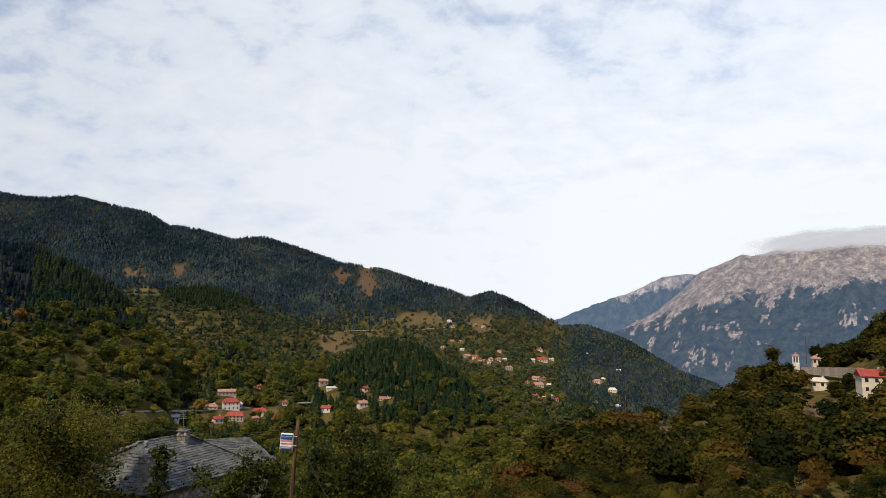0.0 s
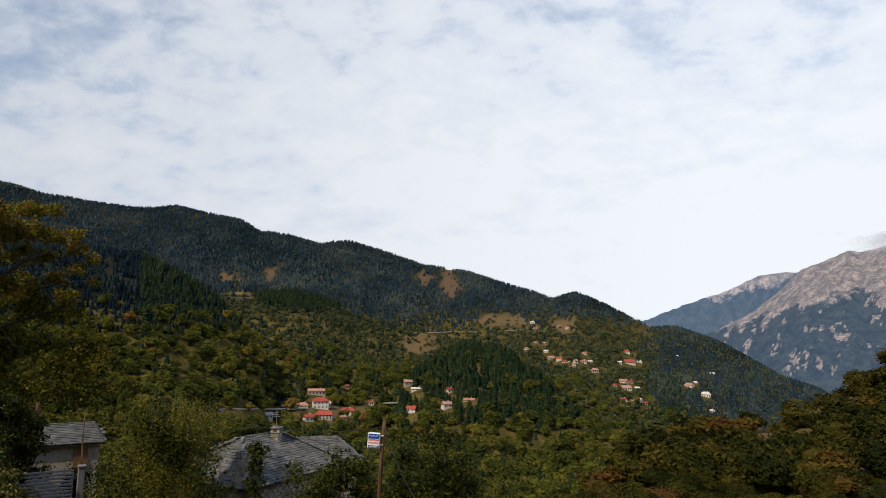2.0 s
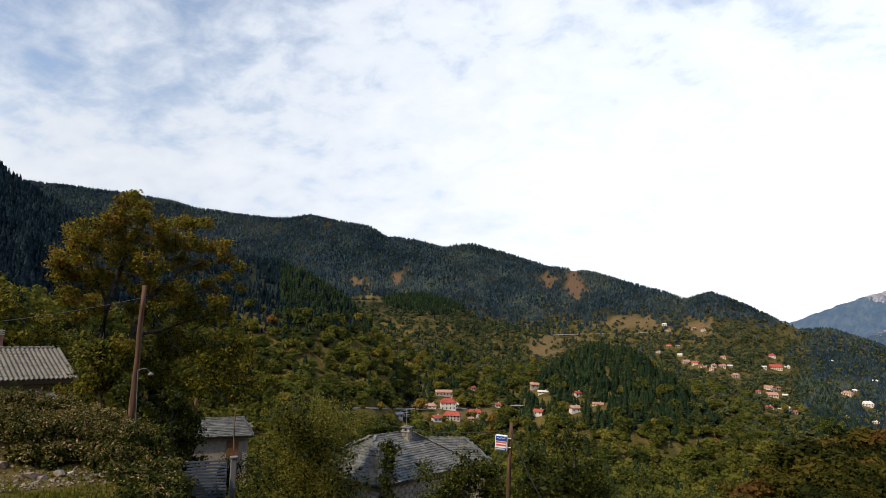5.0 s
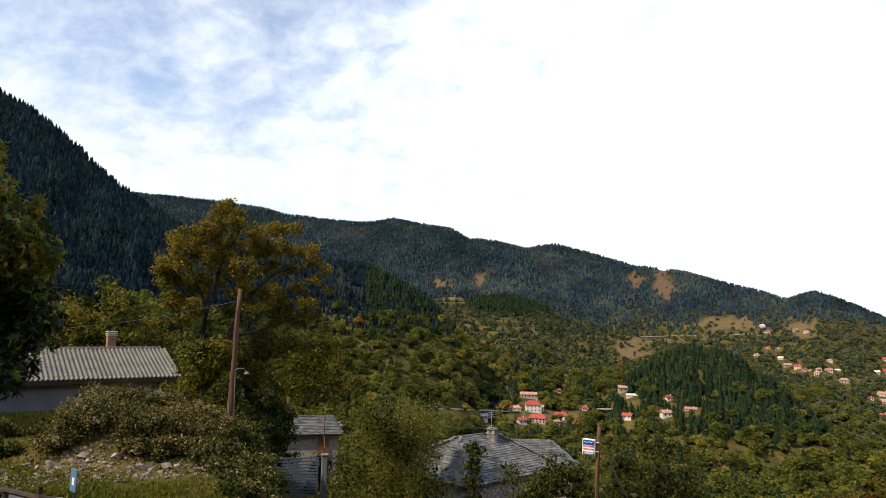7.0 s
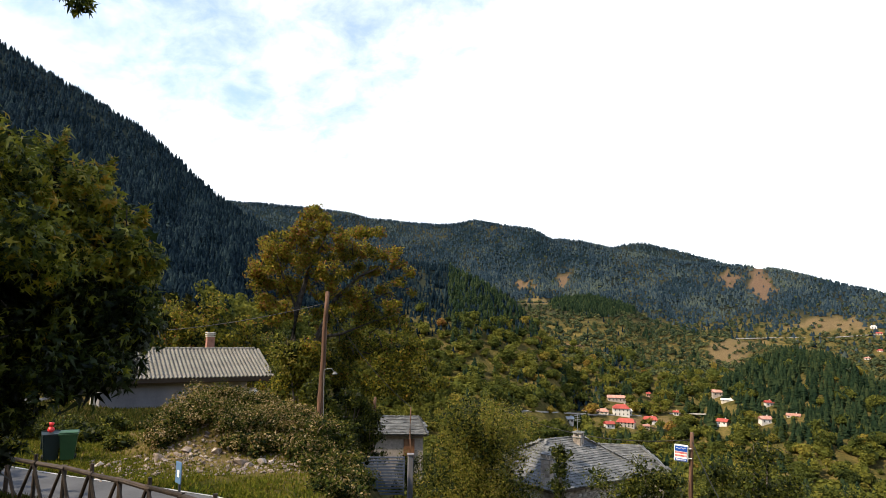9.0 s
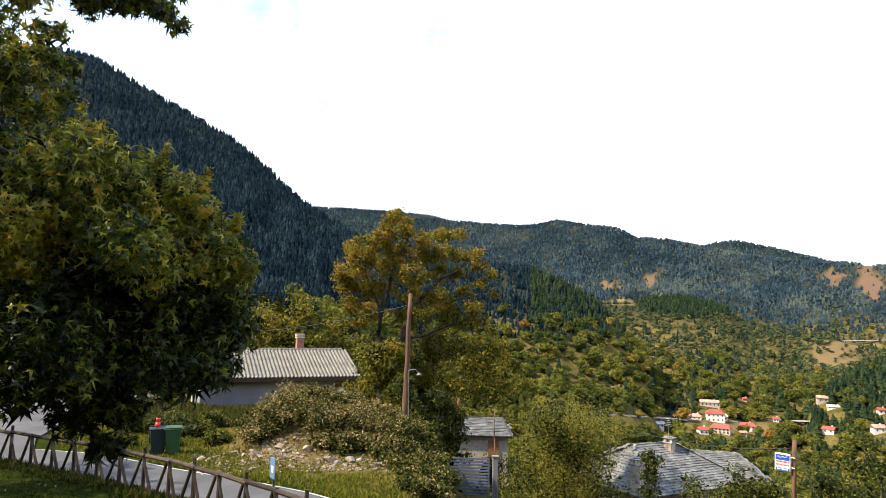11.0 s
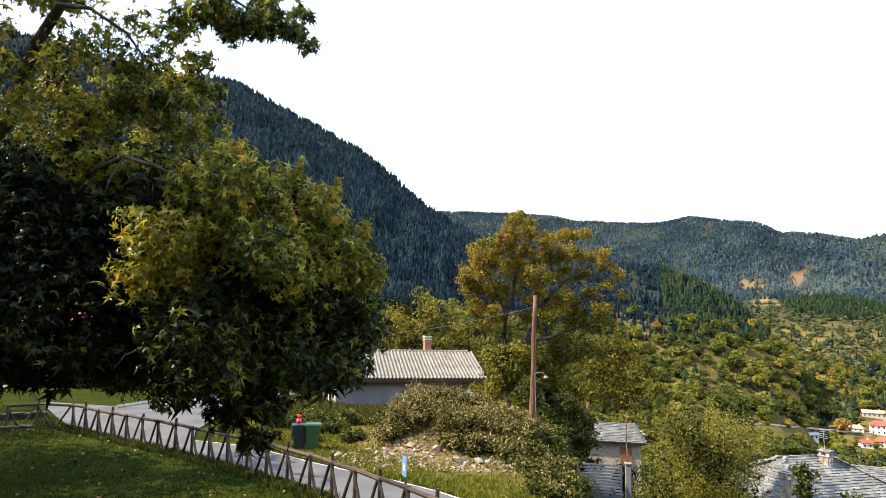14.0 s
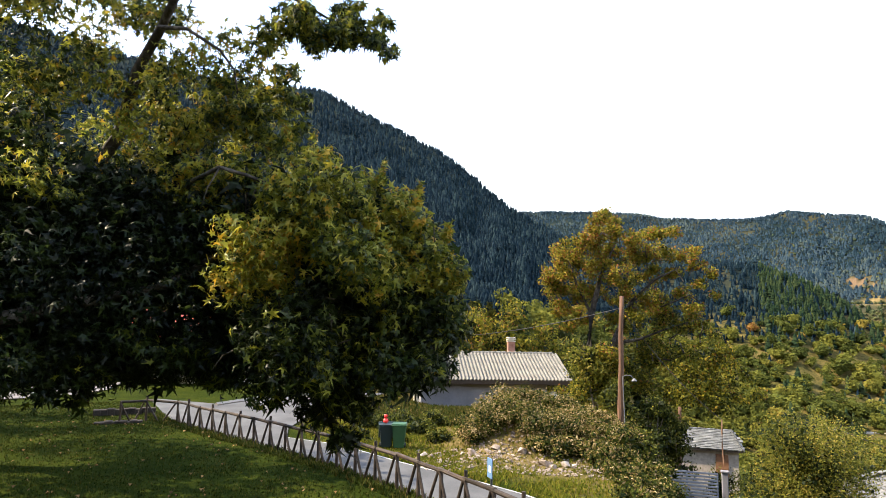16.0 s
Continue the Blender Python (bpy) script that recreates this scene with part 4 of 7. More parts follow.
LOWER = [(TILE_OLD, STONE, "old roofless-looking stone house with faded tiles", 4, 1, 0.0, 0.4),
         (TILE_RED, WHITEWASH, "white two-storey house with a wide red hipped roof and balconies", 6, 2, 0.25, 0.7),
         (WHITEWASH, WHITEWASH, "flat white annexe beside the red-roofed house", 6, 1, 0.1, 0.9),
         (TILE_OLD, CREAM, "low old house with faded tiles", -5, 1, 0.25, 0.7),
         (TILE_OLD, WHITEWASH, "small white shed by the village road", 0, 1, 0.0, 1.0),
         (TILE_RED, STONE, "long stone house with a red roof", -8, 2, 0.15, 0.6),
         (TILE_RED, WHITEWASH, "small pale annexe with a red gable", 24, 1, 0.0, 0.8),
         (TILE_RED, WHITEWASH, "white house with a bright red roof", 12, 2, 0.05, 0.8),
         (TILE_OLD, STONE, "low stone porch building under the white house", 12, 1, 0.0, 0.8),
         (GALVANISED, GALVANISED, "blue-grey metal shed below the village road", 15, 1, 0.0, 0.8),
         (TILE_RED, TILE_OLD, "small orange hut among trees", 5, 1, 0.0, 0.9),
         (TILE_RED, WHITEWASH, "small house with a red roof among trees", 10, 1, 0.0, 0.9),
         (TILE_RED, WHITEWASH, "white cottage with a red roof on the slope", -20, 1, 0.0, 0.8),
         (TILE_OLD, CREAM, "long low barn with a pale roof", 10, 1, 0.0, 0.6),
         (TILE_OLD, WHITEWASH, "pale stone house with a faded gable", 25, 1, 0.0, 0.8),
         (WHITEWASH, CREAM, "long pale shed on the slope", 5, 1, 0.0, 0.4),
         (TILE_OLD, STONE, "ruined reddish stone house on the slope", 12, 1, 0.0, 0.8),
         (TILE_RED, WHITEWASH, "white house with a red roof at the foot of the knoll", 25, 1, 0.0, 0.8),
         (TILE_OLD, CREAM, "low pale shed beside the knoll", -6, 1, 0.0, 0.5)]
for (az, el, wide, high), (roof, wall, label, face, st, hip, deep) in zip(LOWER_AT, LOWER):
    place_house(az, el, wide, high, roof, wall, label, face, st, hip, deep)

for k, (az, el, kind) in enumerate(UPPER_AT):
    g = random.Random(k)
    wide = WIDE.get(k, 0.45)
    place_house(az, el, wide, min(0.42, 0.55 * wide) * g.uniform(0.8, 1.15), (TILE_RED, WHITEWASH, TILE_OLD)[kind], (WHITEWASH, CREAM, STONE)[k % 3],
                ("pale house with a red tiled roof in the far village", "white flat-topped house in the far village", "old house with faded tiles in the far village")[kind], g.uniform(-30, 30), 2, g.choice((0, 0.25)))


# ---- near trees and bushes ----
def leaf_mass(name, centres, radii, n, size, mat, parent, shape="oval", seed=0, tint=(0.4, 0.15), hang=0.0, shell=0.5, label="", sub=0, loose=0.0):
    """Single leaves spread through a set of ellipsoid clumps, thicker towards their outsides."""
    g = np.random.default_rng(seed)
    c, rr = np.array(centres, float), np.array(radii, float)
    if rr.ndim == 1:
        rr = np.stack([rr, rr, rr * 0.8], -1)
    if sub:
        d = g.normal(size=(len(c), sub, 3)); d /= np.linalg.norm(d, axis=2)[..., None]
        d[..., 2] = d[..., 2] * 0.85 + 0.1
        k0 = g.uniform(0.36, 0.62, (len(c), sub, 1)) * (1 - loose)
        c, rr = (c[:, None] + d * rr[:, None] * g.uniform(0.45, 0.85, (len(c), sub, 1))).reshape(-1, 3), (rr[:, None] * k0).reshape(-1, 3)
    vol = rr.prod(1) ** 0.67
    k = g.choice(len(c), n, p=vol / vol.sum())
    d = g.normal(size=(n, 3)); d /= np.linalg.norm(d, axis=1)[:, None]
    rad = (shell + (1 - shell) * g.uniform(size=n) ** 0.6)
    wob = 1 + 0.28 * vnoise(d[:, 0] * 2.5 + k * 3.1, d[:, 1] * 2.5 + d[:, 2] * 2.1, seed + 5)
    p = c[k] + d * rr[k] * (rad * wob)[:, None]
    nrm = d * 0.45 + g.normal(size=(n, 3)) * 0.75 + [0, 0, 0.45]; nrm /= np.linalg.norm(nrm, axis=1)[:, None]
    u = np.cross(nrm, g.normal(size=(n, 3))); u[:, 2] -= hang; u -= nrm * (u * nrm).sum(1)[:, None]; u /= np.linalg.norm(u, axis=1)[:, None]
    w = np.cross(nrm, u)
    s = size * g.uniform(0.5, 1.3, n)
    if shape == "oval":
        pts, tri = [(-0.5, 0, 0), (-0.1, 0.26, 0.05), (-0.1, -0.26, 0.05), (0.5, 0, -0.06)], [(0, 2, 1), (1, 2, 3)]
    elif shape == "palmate":
        pts = [(-0.1, 0, 0), (-0.16, 0.30, -0.08), (0.04, 0.13, 0.03), (0.42, 0.46, -0.14), (0.28, 0.12, 0.04), (0.95, 0.04, -0.28), (0.26, -0.11, 0.04), (0.36, -0.50, -0.12), (0.05, -0.13, 0.03), (-0.20, -0.27, -0.10)]
        tri = [(0, 2, 1), (0, 4, 2), (2, 4, 3), (0, 6, 4), (4, 6, 5), (0, 8, 6), (6, 8, 7), (0, 9, 8)]
    else:   # a spray of leaflets
        pts, tri = [], []
        for q in range(3):
            o = -0.35 + 0.3 * q
            b = len(pts)
            for sg in (1, -1):
                b = len(pts); pts += [(o, 0, 0), (o + 0.16, sg * 0.14, 0.03), (o + 0.22, sg * 0.38, -0.05), (o + 0.02, sg * 0.22, 0.0)]; tri += [(b, b + 1, b + 3), (b + 1, b + 2, b + 3)]
        b = len(pts); pts += [(0.3, 0, 0), (0.45, 0.1, 0.02), (0.68, 0, -0.04), (0.45, -0.1, 0.02)]; tri += [(b, b + 1, b + 3), (b + 1, b + 2, b + 3)]
    pts, tri = np.array(pts), np.array(tri)
    V = p[:, None] + (pts[None, :, 0:1] * u[:, None] + pts[None, :, 1:2] * w[:, None] + pts[None, :, 2:3] * nrm[:, None]) * s[:, None, None]
    F = tri[None] + (np.arange(n) * len(pts))[:, None, None]
    t = np.clip(tint[0] + g.normal(0, 0.5, len(c))[k] * tint[1] + g.normal(0, tint[1], n), 0, 1)
    ob = np_mesh(name, V.reshape(-1, 3), F.reshape(-1, 3), mat, np.repeat(t, len(pts)), parent=parent)
    return tagged(ob, label) if label else ob


def bush(name, az, r, w, h, n, size, mat, label, seed, tint=(0.4, 0.15), base=None, lobes=9, shape="oval", category="bush"):
    g = random.Random(seed)
    x, y = xy(az, r)
    z = ground_at(x, y) if base is None else base
    root = new(name); root.location = (x, y, z)
    tagged(root, label, category)
    c, rad = [], []
    for k in range(lobes):
        q = g.uniform(0.14, 0.24) * w + 0.05 * h
        a = g.uniform(0, math.tau); f = g.uniform(0, 0.32) * w
        zz = g.uniform(0.22, 1.0) ** 0.9 * h - q * 0.8
        f *= 1 - 0.5 * max(zz / h, 0)
        c.append((math.cos(a) * f, math.sin(a) * f, max(zz, q * 0.5))); rad.append((q, q, q * 0.9))
    bm = bmesh.new()
    for k in range(5):
        p = Vector(c[k % lobes])
        limb(bm, [(g.uniform(-0.2, 0.2), g.uniform(-0.2, 0.2), -0.3), p * 0.5 + Vector((g.uniform(-0.2, 0.2), g.uniform(-0.2, 0.2), 0)), p, p * 1.15], [0.07, 0.05, 0.03, 0.008], 5)
    part("stem", bm, BARK, root)
    # inner leaves are tinted near black to put shade inside the bush
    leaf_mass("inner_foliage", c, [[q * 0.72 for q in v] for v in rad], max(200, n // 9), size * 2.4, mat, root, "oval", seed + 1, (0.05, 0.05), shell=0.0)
    leaf_mass("foliage", c, rad, n, size, mat, root, shape, seed, tint, shell=0.25, sub=6)
    return root


# plane tree that hangs over the lawn
def plane_tree():
    root = new("plane_tree"); root.location = (0, 0, 0)
    tagged(root, "large plane tree with drooping green and yellowing leaves over the lawn", "tree")
    bm = bmesh.new()
    base = Vector((*xy(112.0, 10.5), 0.0)); base.z = ground_at(base.x, base.y) - 0.3
    fork = Vector((*xy(110.0, 10.5), 3.6))
    limb(bm, [base, base.lerp(fork, 0.4) + Vector((0.1, 0, 0)), fork], [0.62, 0.5, 0.45], 12)
    S = lambda a, e, r: tuple(spot(a, e, r))
    limb(bm, [fork, S(100, -1.5, 10.2), S(92, 1.0, 10), S(84, 3.0, 10), S(77, 8.0, 10.2), S(70, 10.0, 9.9), S(66, 8.0, 9.7)], [0.24, 0.15, 0.10, 0.07, 0.05, 0.03, 0.012], 9)
    limb(bm, [fork, S(101, 4, 11.8), S(95, 7, 11.8), S(90.6, 10.6, 11.7), S(88.3, 14.9, 11.2), S(87.3, 20.0, 10.6), S(85.7, 23.7, 9.9), S(84.5, 27.0, 9.2), S(82, 33, 9.4)], [0.26, 0.17, 0.13, 0.11, 0.095, 0.082, 0.066, 0.055, 0.02], 9)
    limb(bm, [S(85.9, 23.7, 9.4), S(83.7, 24.0, 8.9), S(80.9, 22.8, 8.8), S(79.6, 21.4, 8.8), S(79.2, 19.5, 8.9)], [0.035, 0.026, 0.02, 0.015, 0.008], 6)
    limb(bm, [S(84.5, 27.0, 9.2), S(80, 28.5, 9.3), S(74.6, 27.6, 9.6), S(70.5, 26.0, 9.7), S(67.0, 25.0, 9.7)], [0.04, 0.032, 0.024, 0.014, 0.006], 6)
    limb(bm, [S(85, 8, 11.2), S(82.4, 12.0, 9.8), S(80.3, 13.3, 8.9), S(77.9, 12.8, 8.7), S(75.4, 11.9, 8.7), S(72.5, 11.0, 8.8)], [0.045, 0.03, 0.028, 0.024, 0.02, 0.008], 6)
    limb(bm, [S(80.3, 13.3, 8.9), S(81.2, 11.5, 8.8), S(81.6, 9.8, 8.8)], [0.016, 0.011, 0.005], 5)
    gt = random.Random(61)
    for k in range(46):
        a, e = gt.uniform(60.5, 80), gt.uniform(-3, 12)
        p = Vector(S(a, e, 8.6 + gt.uniform(-0.2, 0.5)))
        w = Vector((gt.uniform(-0.3, 0.3), gt.uniform(-0.3, 0.3), gt.uniform(-0.5, 0.2)))
        limb(bm, [p, p + w * 0.5 + Vector((0, 0, 0.06)), p + w], [0.012, 0.009, 0.004], 4)
    part("trunk", bm, PLANE_BARK, root, smooth=True)
    lower = [(100, 4, 1.5), (97, 0, 1.4), (95, 9, 1.5), (92, 4, 1.4), (90, -1, 1.3), (88, 8, 1.3), (86, 3, 1.3), (84, -2, 1.0), (83, 10, 1.2), (81, 5, 1.2), (79, 0, 1.2), (77, 8, 1.2), (76, 3, 1.2), (74, -2, 1.1),
             (73, 6, 1.2), (71, 10, 0.9), (70, 2, 1.1), (69, -4, 0.8), (67, 7, 1.0), (66, 2, 1.0), (64, -3, 0.8), (63, 6, 0.8), (62, 1, 0.8), (69, -7, 0.45), (68.5, -9.5, 0.3),
             (72.6, 12.2, 0.8), (68.2, 10.6, 0.75), (64.8, 9.0, 0.7), (61.8, 4.6, 0.75), (61.0, 0.0, 0.7), (61.5, -3.6, 0.5)]
    fringe = [(92, -2.5, 0.8), (88, -3, 0.65), (84.5, -1.5, 0.6), (80.5, -3.2, 0.65), (77, -4, 0.65), (73, -4, 0.7), (70, -5, 0.65), (66.5, -3.8, 0.6), (71, -7.0, 0.4), (63.5, -3.5, 0.5), (89.3, -5.0, 0.35), (96, -3, 0.9)]
    upper = [(98, 16, 1.4), (94, 22, 1.3), (91, 16, 1.2), (88, 26, 1.2), (86, 14, 1.1), (83, 19, 1.0), (80, 15, 0.9), (79, 22, 0.8), (96, 30, 1.3), (90, 33, 1.2), (84, 33, 1.1), (78, 34, 1.0), (74.5, 31, 0.8), (75.5, 25.5, 0.5), (72.6, 26.6, 0.6), (70.2, 25.4, 0.6), (67.8, 25.6, 0.5), (66.2, 25.2, 0.4), (69.0, 27.0, 0.4), (72.4, 24.0, 0.35), (76, 17, 0.7), (75.2, 20.5, 0.5)]
    # sun and shade are put into the leaf tint: sunny boughs lighter, shady darker
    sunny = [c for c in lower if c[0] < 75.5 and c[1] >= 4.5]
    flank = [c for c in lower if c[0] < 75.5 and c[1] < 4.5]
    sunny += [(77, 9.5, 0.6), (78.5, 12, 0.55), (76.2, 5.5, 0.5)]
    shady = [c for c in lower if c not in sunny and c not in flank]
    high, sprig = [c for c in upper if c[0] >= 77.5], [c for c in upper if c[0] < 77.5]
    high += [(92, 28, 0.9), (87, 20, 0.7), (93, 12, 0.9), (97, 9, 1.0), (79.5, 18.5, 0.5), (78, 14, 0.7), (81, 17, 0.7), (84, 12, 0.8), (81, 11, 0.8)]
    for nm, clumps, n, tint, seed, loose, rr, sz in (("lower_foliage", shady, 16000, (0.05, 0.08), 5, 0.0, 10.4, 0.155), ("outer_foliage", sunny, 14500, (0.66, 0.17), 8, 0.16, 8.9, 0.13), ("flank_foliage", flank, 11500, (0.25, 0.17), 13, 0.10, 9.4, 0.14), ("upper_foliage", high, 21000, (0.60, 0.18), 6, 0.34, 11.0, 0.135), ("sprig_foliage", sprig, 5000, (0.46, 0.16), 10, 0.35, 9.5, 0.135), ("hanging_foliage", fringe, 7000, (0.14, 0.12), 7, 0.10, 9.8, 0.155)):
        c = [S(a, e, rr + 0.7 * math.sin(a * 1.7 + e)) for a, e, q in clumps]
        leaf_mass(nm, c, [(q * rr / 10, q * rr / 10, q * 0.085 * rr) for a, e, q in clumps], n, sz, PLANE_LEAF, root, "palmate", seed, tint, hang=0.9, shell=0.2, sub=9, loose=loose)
    # inner leaves are tinted darker, for the shade inside the crown
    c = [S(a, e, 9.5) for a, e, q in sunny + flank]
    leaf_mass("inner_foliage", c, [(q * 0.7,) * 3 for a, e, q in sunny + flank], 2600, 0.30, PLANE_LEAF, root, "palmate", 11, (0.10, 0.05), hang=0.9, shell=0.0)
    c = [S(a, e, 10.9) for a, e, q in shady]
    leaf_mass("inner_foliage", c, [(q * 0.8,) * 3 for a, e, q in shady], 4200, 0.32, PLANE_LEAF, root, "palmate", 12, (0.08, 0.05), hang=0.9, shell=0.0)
    # unseen crown over the trunk, added to keep the sun off the hanging boughs
    gc = random.Random(17)
    c = [Vector((*xy(gc.uniform(104, 130), gc.uniform(8.5, 14.0)), gc.uniform(4.5, 8.0))) for _ in range(20)]
    leaf_mass("main_crown", c, [gc.uniform(1.2, 1.8) for _ in c], 5500, 0.32, PLANE_LEAF, root, "palmate", 19, (0.4, 0.15), hang=0.8, shell=0.2)
    # young shoots that stand up from the outer crown
    for i, (a, e, h) in enumerate(((72.7, 15.2, 1.6), (71.6, 14.6, 1.0), (66.4, 13.2, 1.4), (63.0, 11.5, 1.5), (69.4, 12.8, 0.8), (75.0, 16.5, 0.9), (60.2, 8.6, 0.7))):
        sh = [(a - 0.1 * k, e - 0.6 + (h + 0.6) * k / 4, 0.10 - 0.012 * k) for k in range(5)]
        leaf_mass("shoot", [S(*v[:2], 8.9) for v in sh], [(v[2],) * 3 for v in sh], 60, 0.14, PLANE_LEAF, root, "palmate", 90 + i, (0.70, 0.2), hang=-0.6, shell=0.1)
    return root


plane_tree()


def added_shade_tree(az, r, seed):
    """A tree added mostly out of view so that its shade lies on the lawn."""
    x, y = xy(az, r)
    z = ground_at(x, y)
    root = new("plane_tree"); root.location = (x, y, z)
    tagged(root, "large plane tree added beside the view to shade the lawn", "tree")
    bm = bmesh.new()
    limb(bm, [(0, 0, -0.3), (0.2, 0, 2), (0.1, 0.2, 5), (0.5, 0.3, 9)], [0.6, 0.5, 0.4, 0.15], 10)
    for k in range(5):
        a = k * 1.26
        limb(bm, [(0.1, 0.1, 3.5 + 0.4 * k), (math.cos(a) * 2.5, math.sin(a) * 2.5, 6 + 0.5 * k), (math.cos(a) * 4.5, math.sin(a) * 4.5, 7.5 + 0.5 * k)], [0.22, 0.15, 0.05], 6)
    part("trunk", bm, BARK, root, smooth=True)
    g = random.Random(seed)
    c = [(math.cos(k * 2.4) * 5.2 * math.sqrt(k / 16), math.sin(k * 2.4) * 5.2 * math.sqrt(k / 16), g.uniform(4.5, 12.0)) for k in range(16)]
    leaf_mass("crown", c, [2.0] * 16, 5500, 0.42, PLANE_LEAF, root, "palmate", 44, (0.4, 0.15), hang=0.8, shell=0.3)


added_shade_tree(98.0, 26.0, 3)
added_shade_tree(104.0, 38.0, 4)


def walnut_tree():
    az0, r0 = 46.0, 37.0
    x, y = xy(az0, r0)
    z = ground_at(x, y)
    root = new("walnut_tree")
    tagged(root, "tall walnut tree with yellow-brown autumn leaves and bare twigs", "tree")
    S = lambda a, e, r=36.5: tuple(spot(a, e, r))
    bm = bmesh.new()
    limb(bm, [(x, y, z - 0.3), S(46.6, -6), S(47.6, -2), S(47.3, 1.5), S(46.4, 5), S(45, 8.2)], [0.32, 0.28, 0.24, 0.18, 0.1, 0.04], 8)
    limb(bm, [S(46.8, -5), S(45.5, -1), S(44, 2.5), S(42, 4.5), S(40, 5.5)], [0.2, 0.17, 0.13, 0.08, 0.03], 7)
    limb(bm, [S(47.3, 1.5), S(48.5, 4), S(49.3, 6.5)], [0.1, 0.07, 0.03], 6)
    limb(bm, [S(45.5, -1), S(43.4, -0.6), S(41, 0.4), S(38.6, 1.2)], [0.11, 0.08, 0.05, 0.015], 6)
    limb(bm, [S(44, 2.5), S(41.5, 2.2), S(39.2, 3.2), S(37.8, 2.2)], [0.08, 0.06, 0.04, 0.012], 6)
    gt = random.Random(5)
    for k in range(26):
        a, e = gt.uniform(37.5, 48.5), gt.uniform(-4, 7)
        p = Vector(S(a, e)); q = Vector(S(a + gt.uniform(-1.6, 1.0), e + gt.uniform(0.2, 1.6), 37 + gt.uniform(-1, 1)))
        limb(bm, [p, p.lerp(q, 0.5) + Vector((gt.uniform(-0.2, 0.2), 0, gt.uniform(-0.15, 0.2))), q], [0.04, 0.028, 0.01], 5)
    part("trunk", bm, PLANE_BARK, root, smooth=True)
    top = [(46.3, 10.2, 0.45), (46.8, 9.4, 0.55), (45.4, 9.2, 0.6), (47.6, 8.2, 0.7), (44.6, 8.2, 0.75), (43.4, 7.9, 0.7), (41.8, 8.3, 0.6), (40.6, 8.4, 0.5), (48.8, 7.2, 0.75), (49.9, 6.6, 0.7), (46.2, 7.2, 0.85), (44.2, 6.4, 0.8), (42.2, 6.6, 0.75), (40.6, 6.6, 0.6), (39.2, 6.6, 0.55), (38.6, 5.6, 0.45),
           (50.2, 5.2, 0.8), (48.4, 5.4, 0.95), (46.4, 5.2, 0.9), (44.4, 4.6, 0.8), (42.2, 4.8, 0.7), (40.2, 4.9, 0.55), (50.4, 3.4, 0.7), (48.8, 3.3, 0.9), (46.8, 3.0, 0.8), (44.4, 2.8, 0.7), (42.0, 2.9, 0.65), (39.8, 3.2, 0.5), (38.2, 4.0, 0.4), (37.6, 5.0, 0.4), (37.3, 3.2, 0.35), (49.6, 1.8, 0.6), (48.0, 1.2, 0.6), (41.2, 1.9, 0.7), (39.2, 1.9, 0.6), (43.0, 1.4, 0.7), (45.4, 1.2, 0.6), (50.8, 4.3, 0.5), (50.6, 2.4, 0.5), (49.2, 0.4, 0.5)]
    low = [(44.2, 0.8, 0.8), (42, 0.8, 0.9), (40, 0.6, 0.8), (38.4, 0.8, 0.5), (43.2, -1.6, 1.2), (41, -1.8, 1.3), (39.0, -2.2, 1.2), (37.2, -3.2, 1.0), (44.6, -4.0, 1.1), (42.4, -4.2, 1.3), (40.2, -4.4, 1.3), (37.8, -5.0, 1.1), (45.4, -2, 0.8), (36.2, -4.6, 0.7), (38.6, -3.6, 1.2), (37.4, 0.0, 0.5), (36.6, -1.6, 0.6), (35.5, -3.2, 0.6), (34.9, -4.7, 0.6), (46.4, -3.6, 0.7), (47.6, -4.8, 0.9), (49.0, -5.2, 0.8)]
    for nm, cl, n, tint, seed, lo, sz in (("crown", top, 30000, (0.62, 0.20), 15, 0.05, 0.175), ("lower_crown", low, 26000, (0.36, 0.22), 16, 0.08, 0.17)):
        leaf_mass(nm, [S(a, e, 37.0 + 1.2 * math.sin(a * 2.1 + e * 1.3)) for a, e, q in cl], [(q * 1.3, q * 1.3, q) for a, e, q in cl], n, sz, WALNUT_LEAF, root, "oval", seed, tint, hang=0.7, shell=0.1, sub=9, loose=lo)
    return root


walnut_tree()
bush("shrub", 31.2, 28.0, 7.2, 6.4, 58000, 0.09, BUSH, "broad yellow-green shrub beside the gate", 31, (0.66, 0.18), lobes=30)
bush("yellow_shrub", 46.9, 36.0, 4.4, 6.4, 6500, 0.2, BUSH, "yellow-green shrub beside the house", 32, (0.66, 0.12), lobes=14, base=-1.8)
bush("hazel", 53.5, 62.0, 8.0, 9.8, 5000, 0.32, WALNUT_LEAF, "yellowing hazel behind the house", 33, (0.5, 0.15), lobes=14)
bush("hazel", 50.6, 64.0, 6.0, 8.0, 3000, 0.32, WALNUT_LEAF, "ochre hazel behind the house", 34, (0.6, 0.15), lobes=12)
bush("hazel", 57.0, 62.0, 8.0, 9.0, 4000, 0.32, WALNUT_LEAF, "yellow-brown hazel behind the house", 35, (0.55, 0.15), lobes=12)
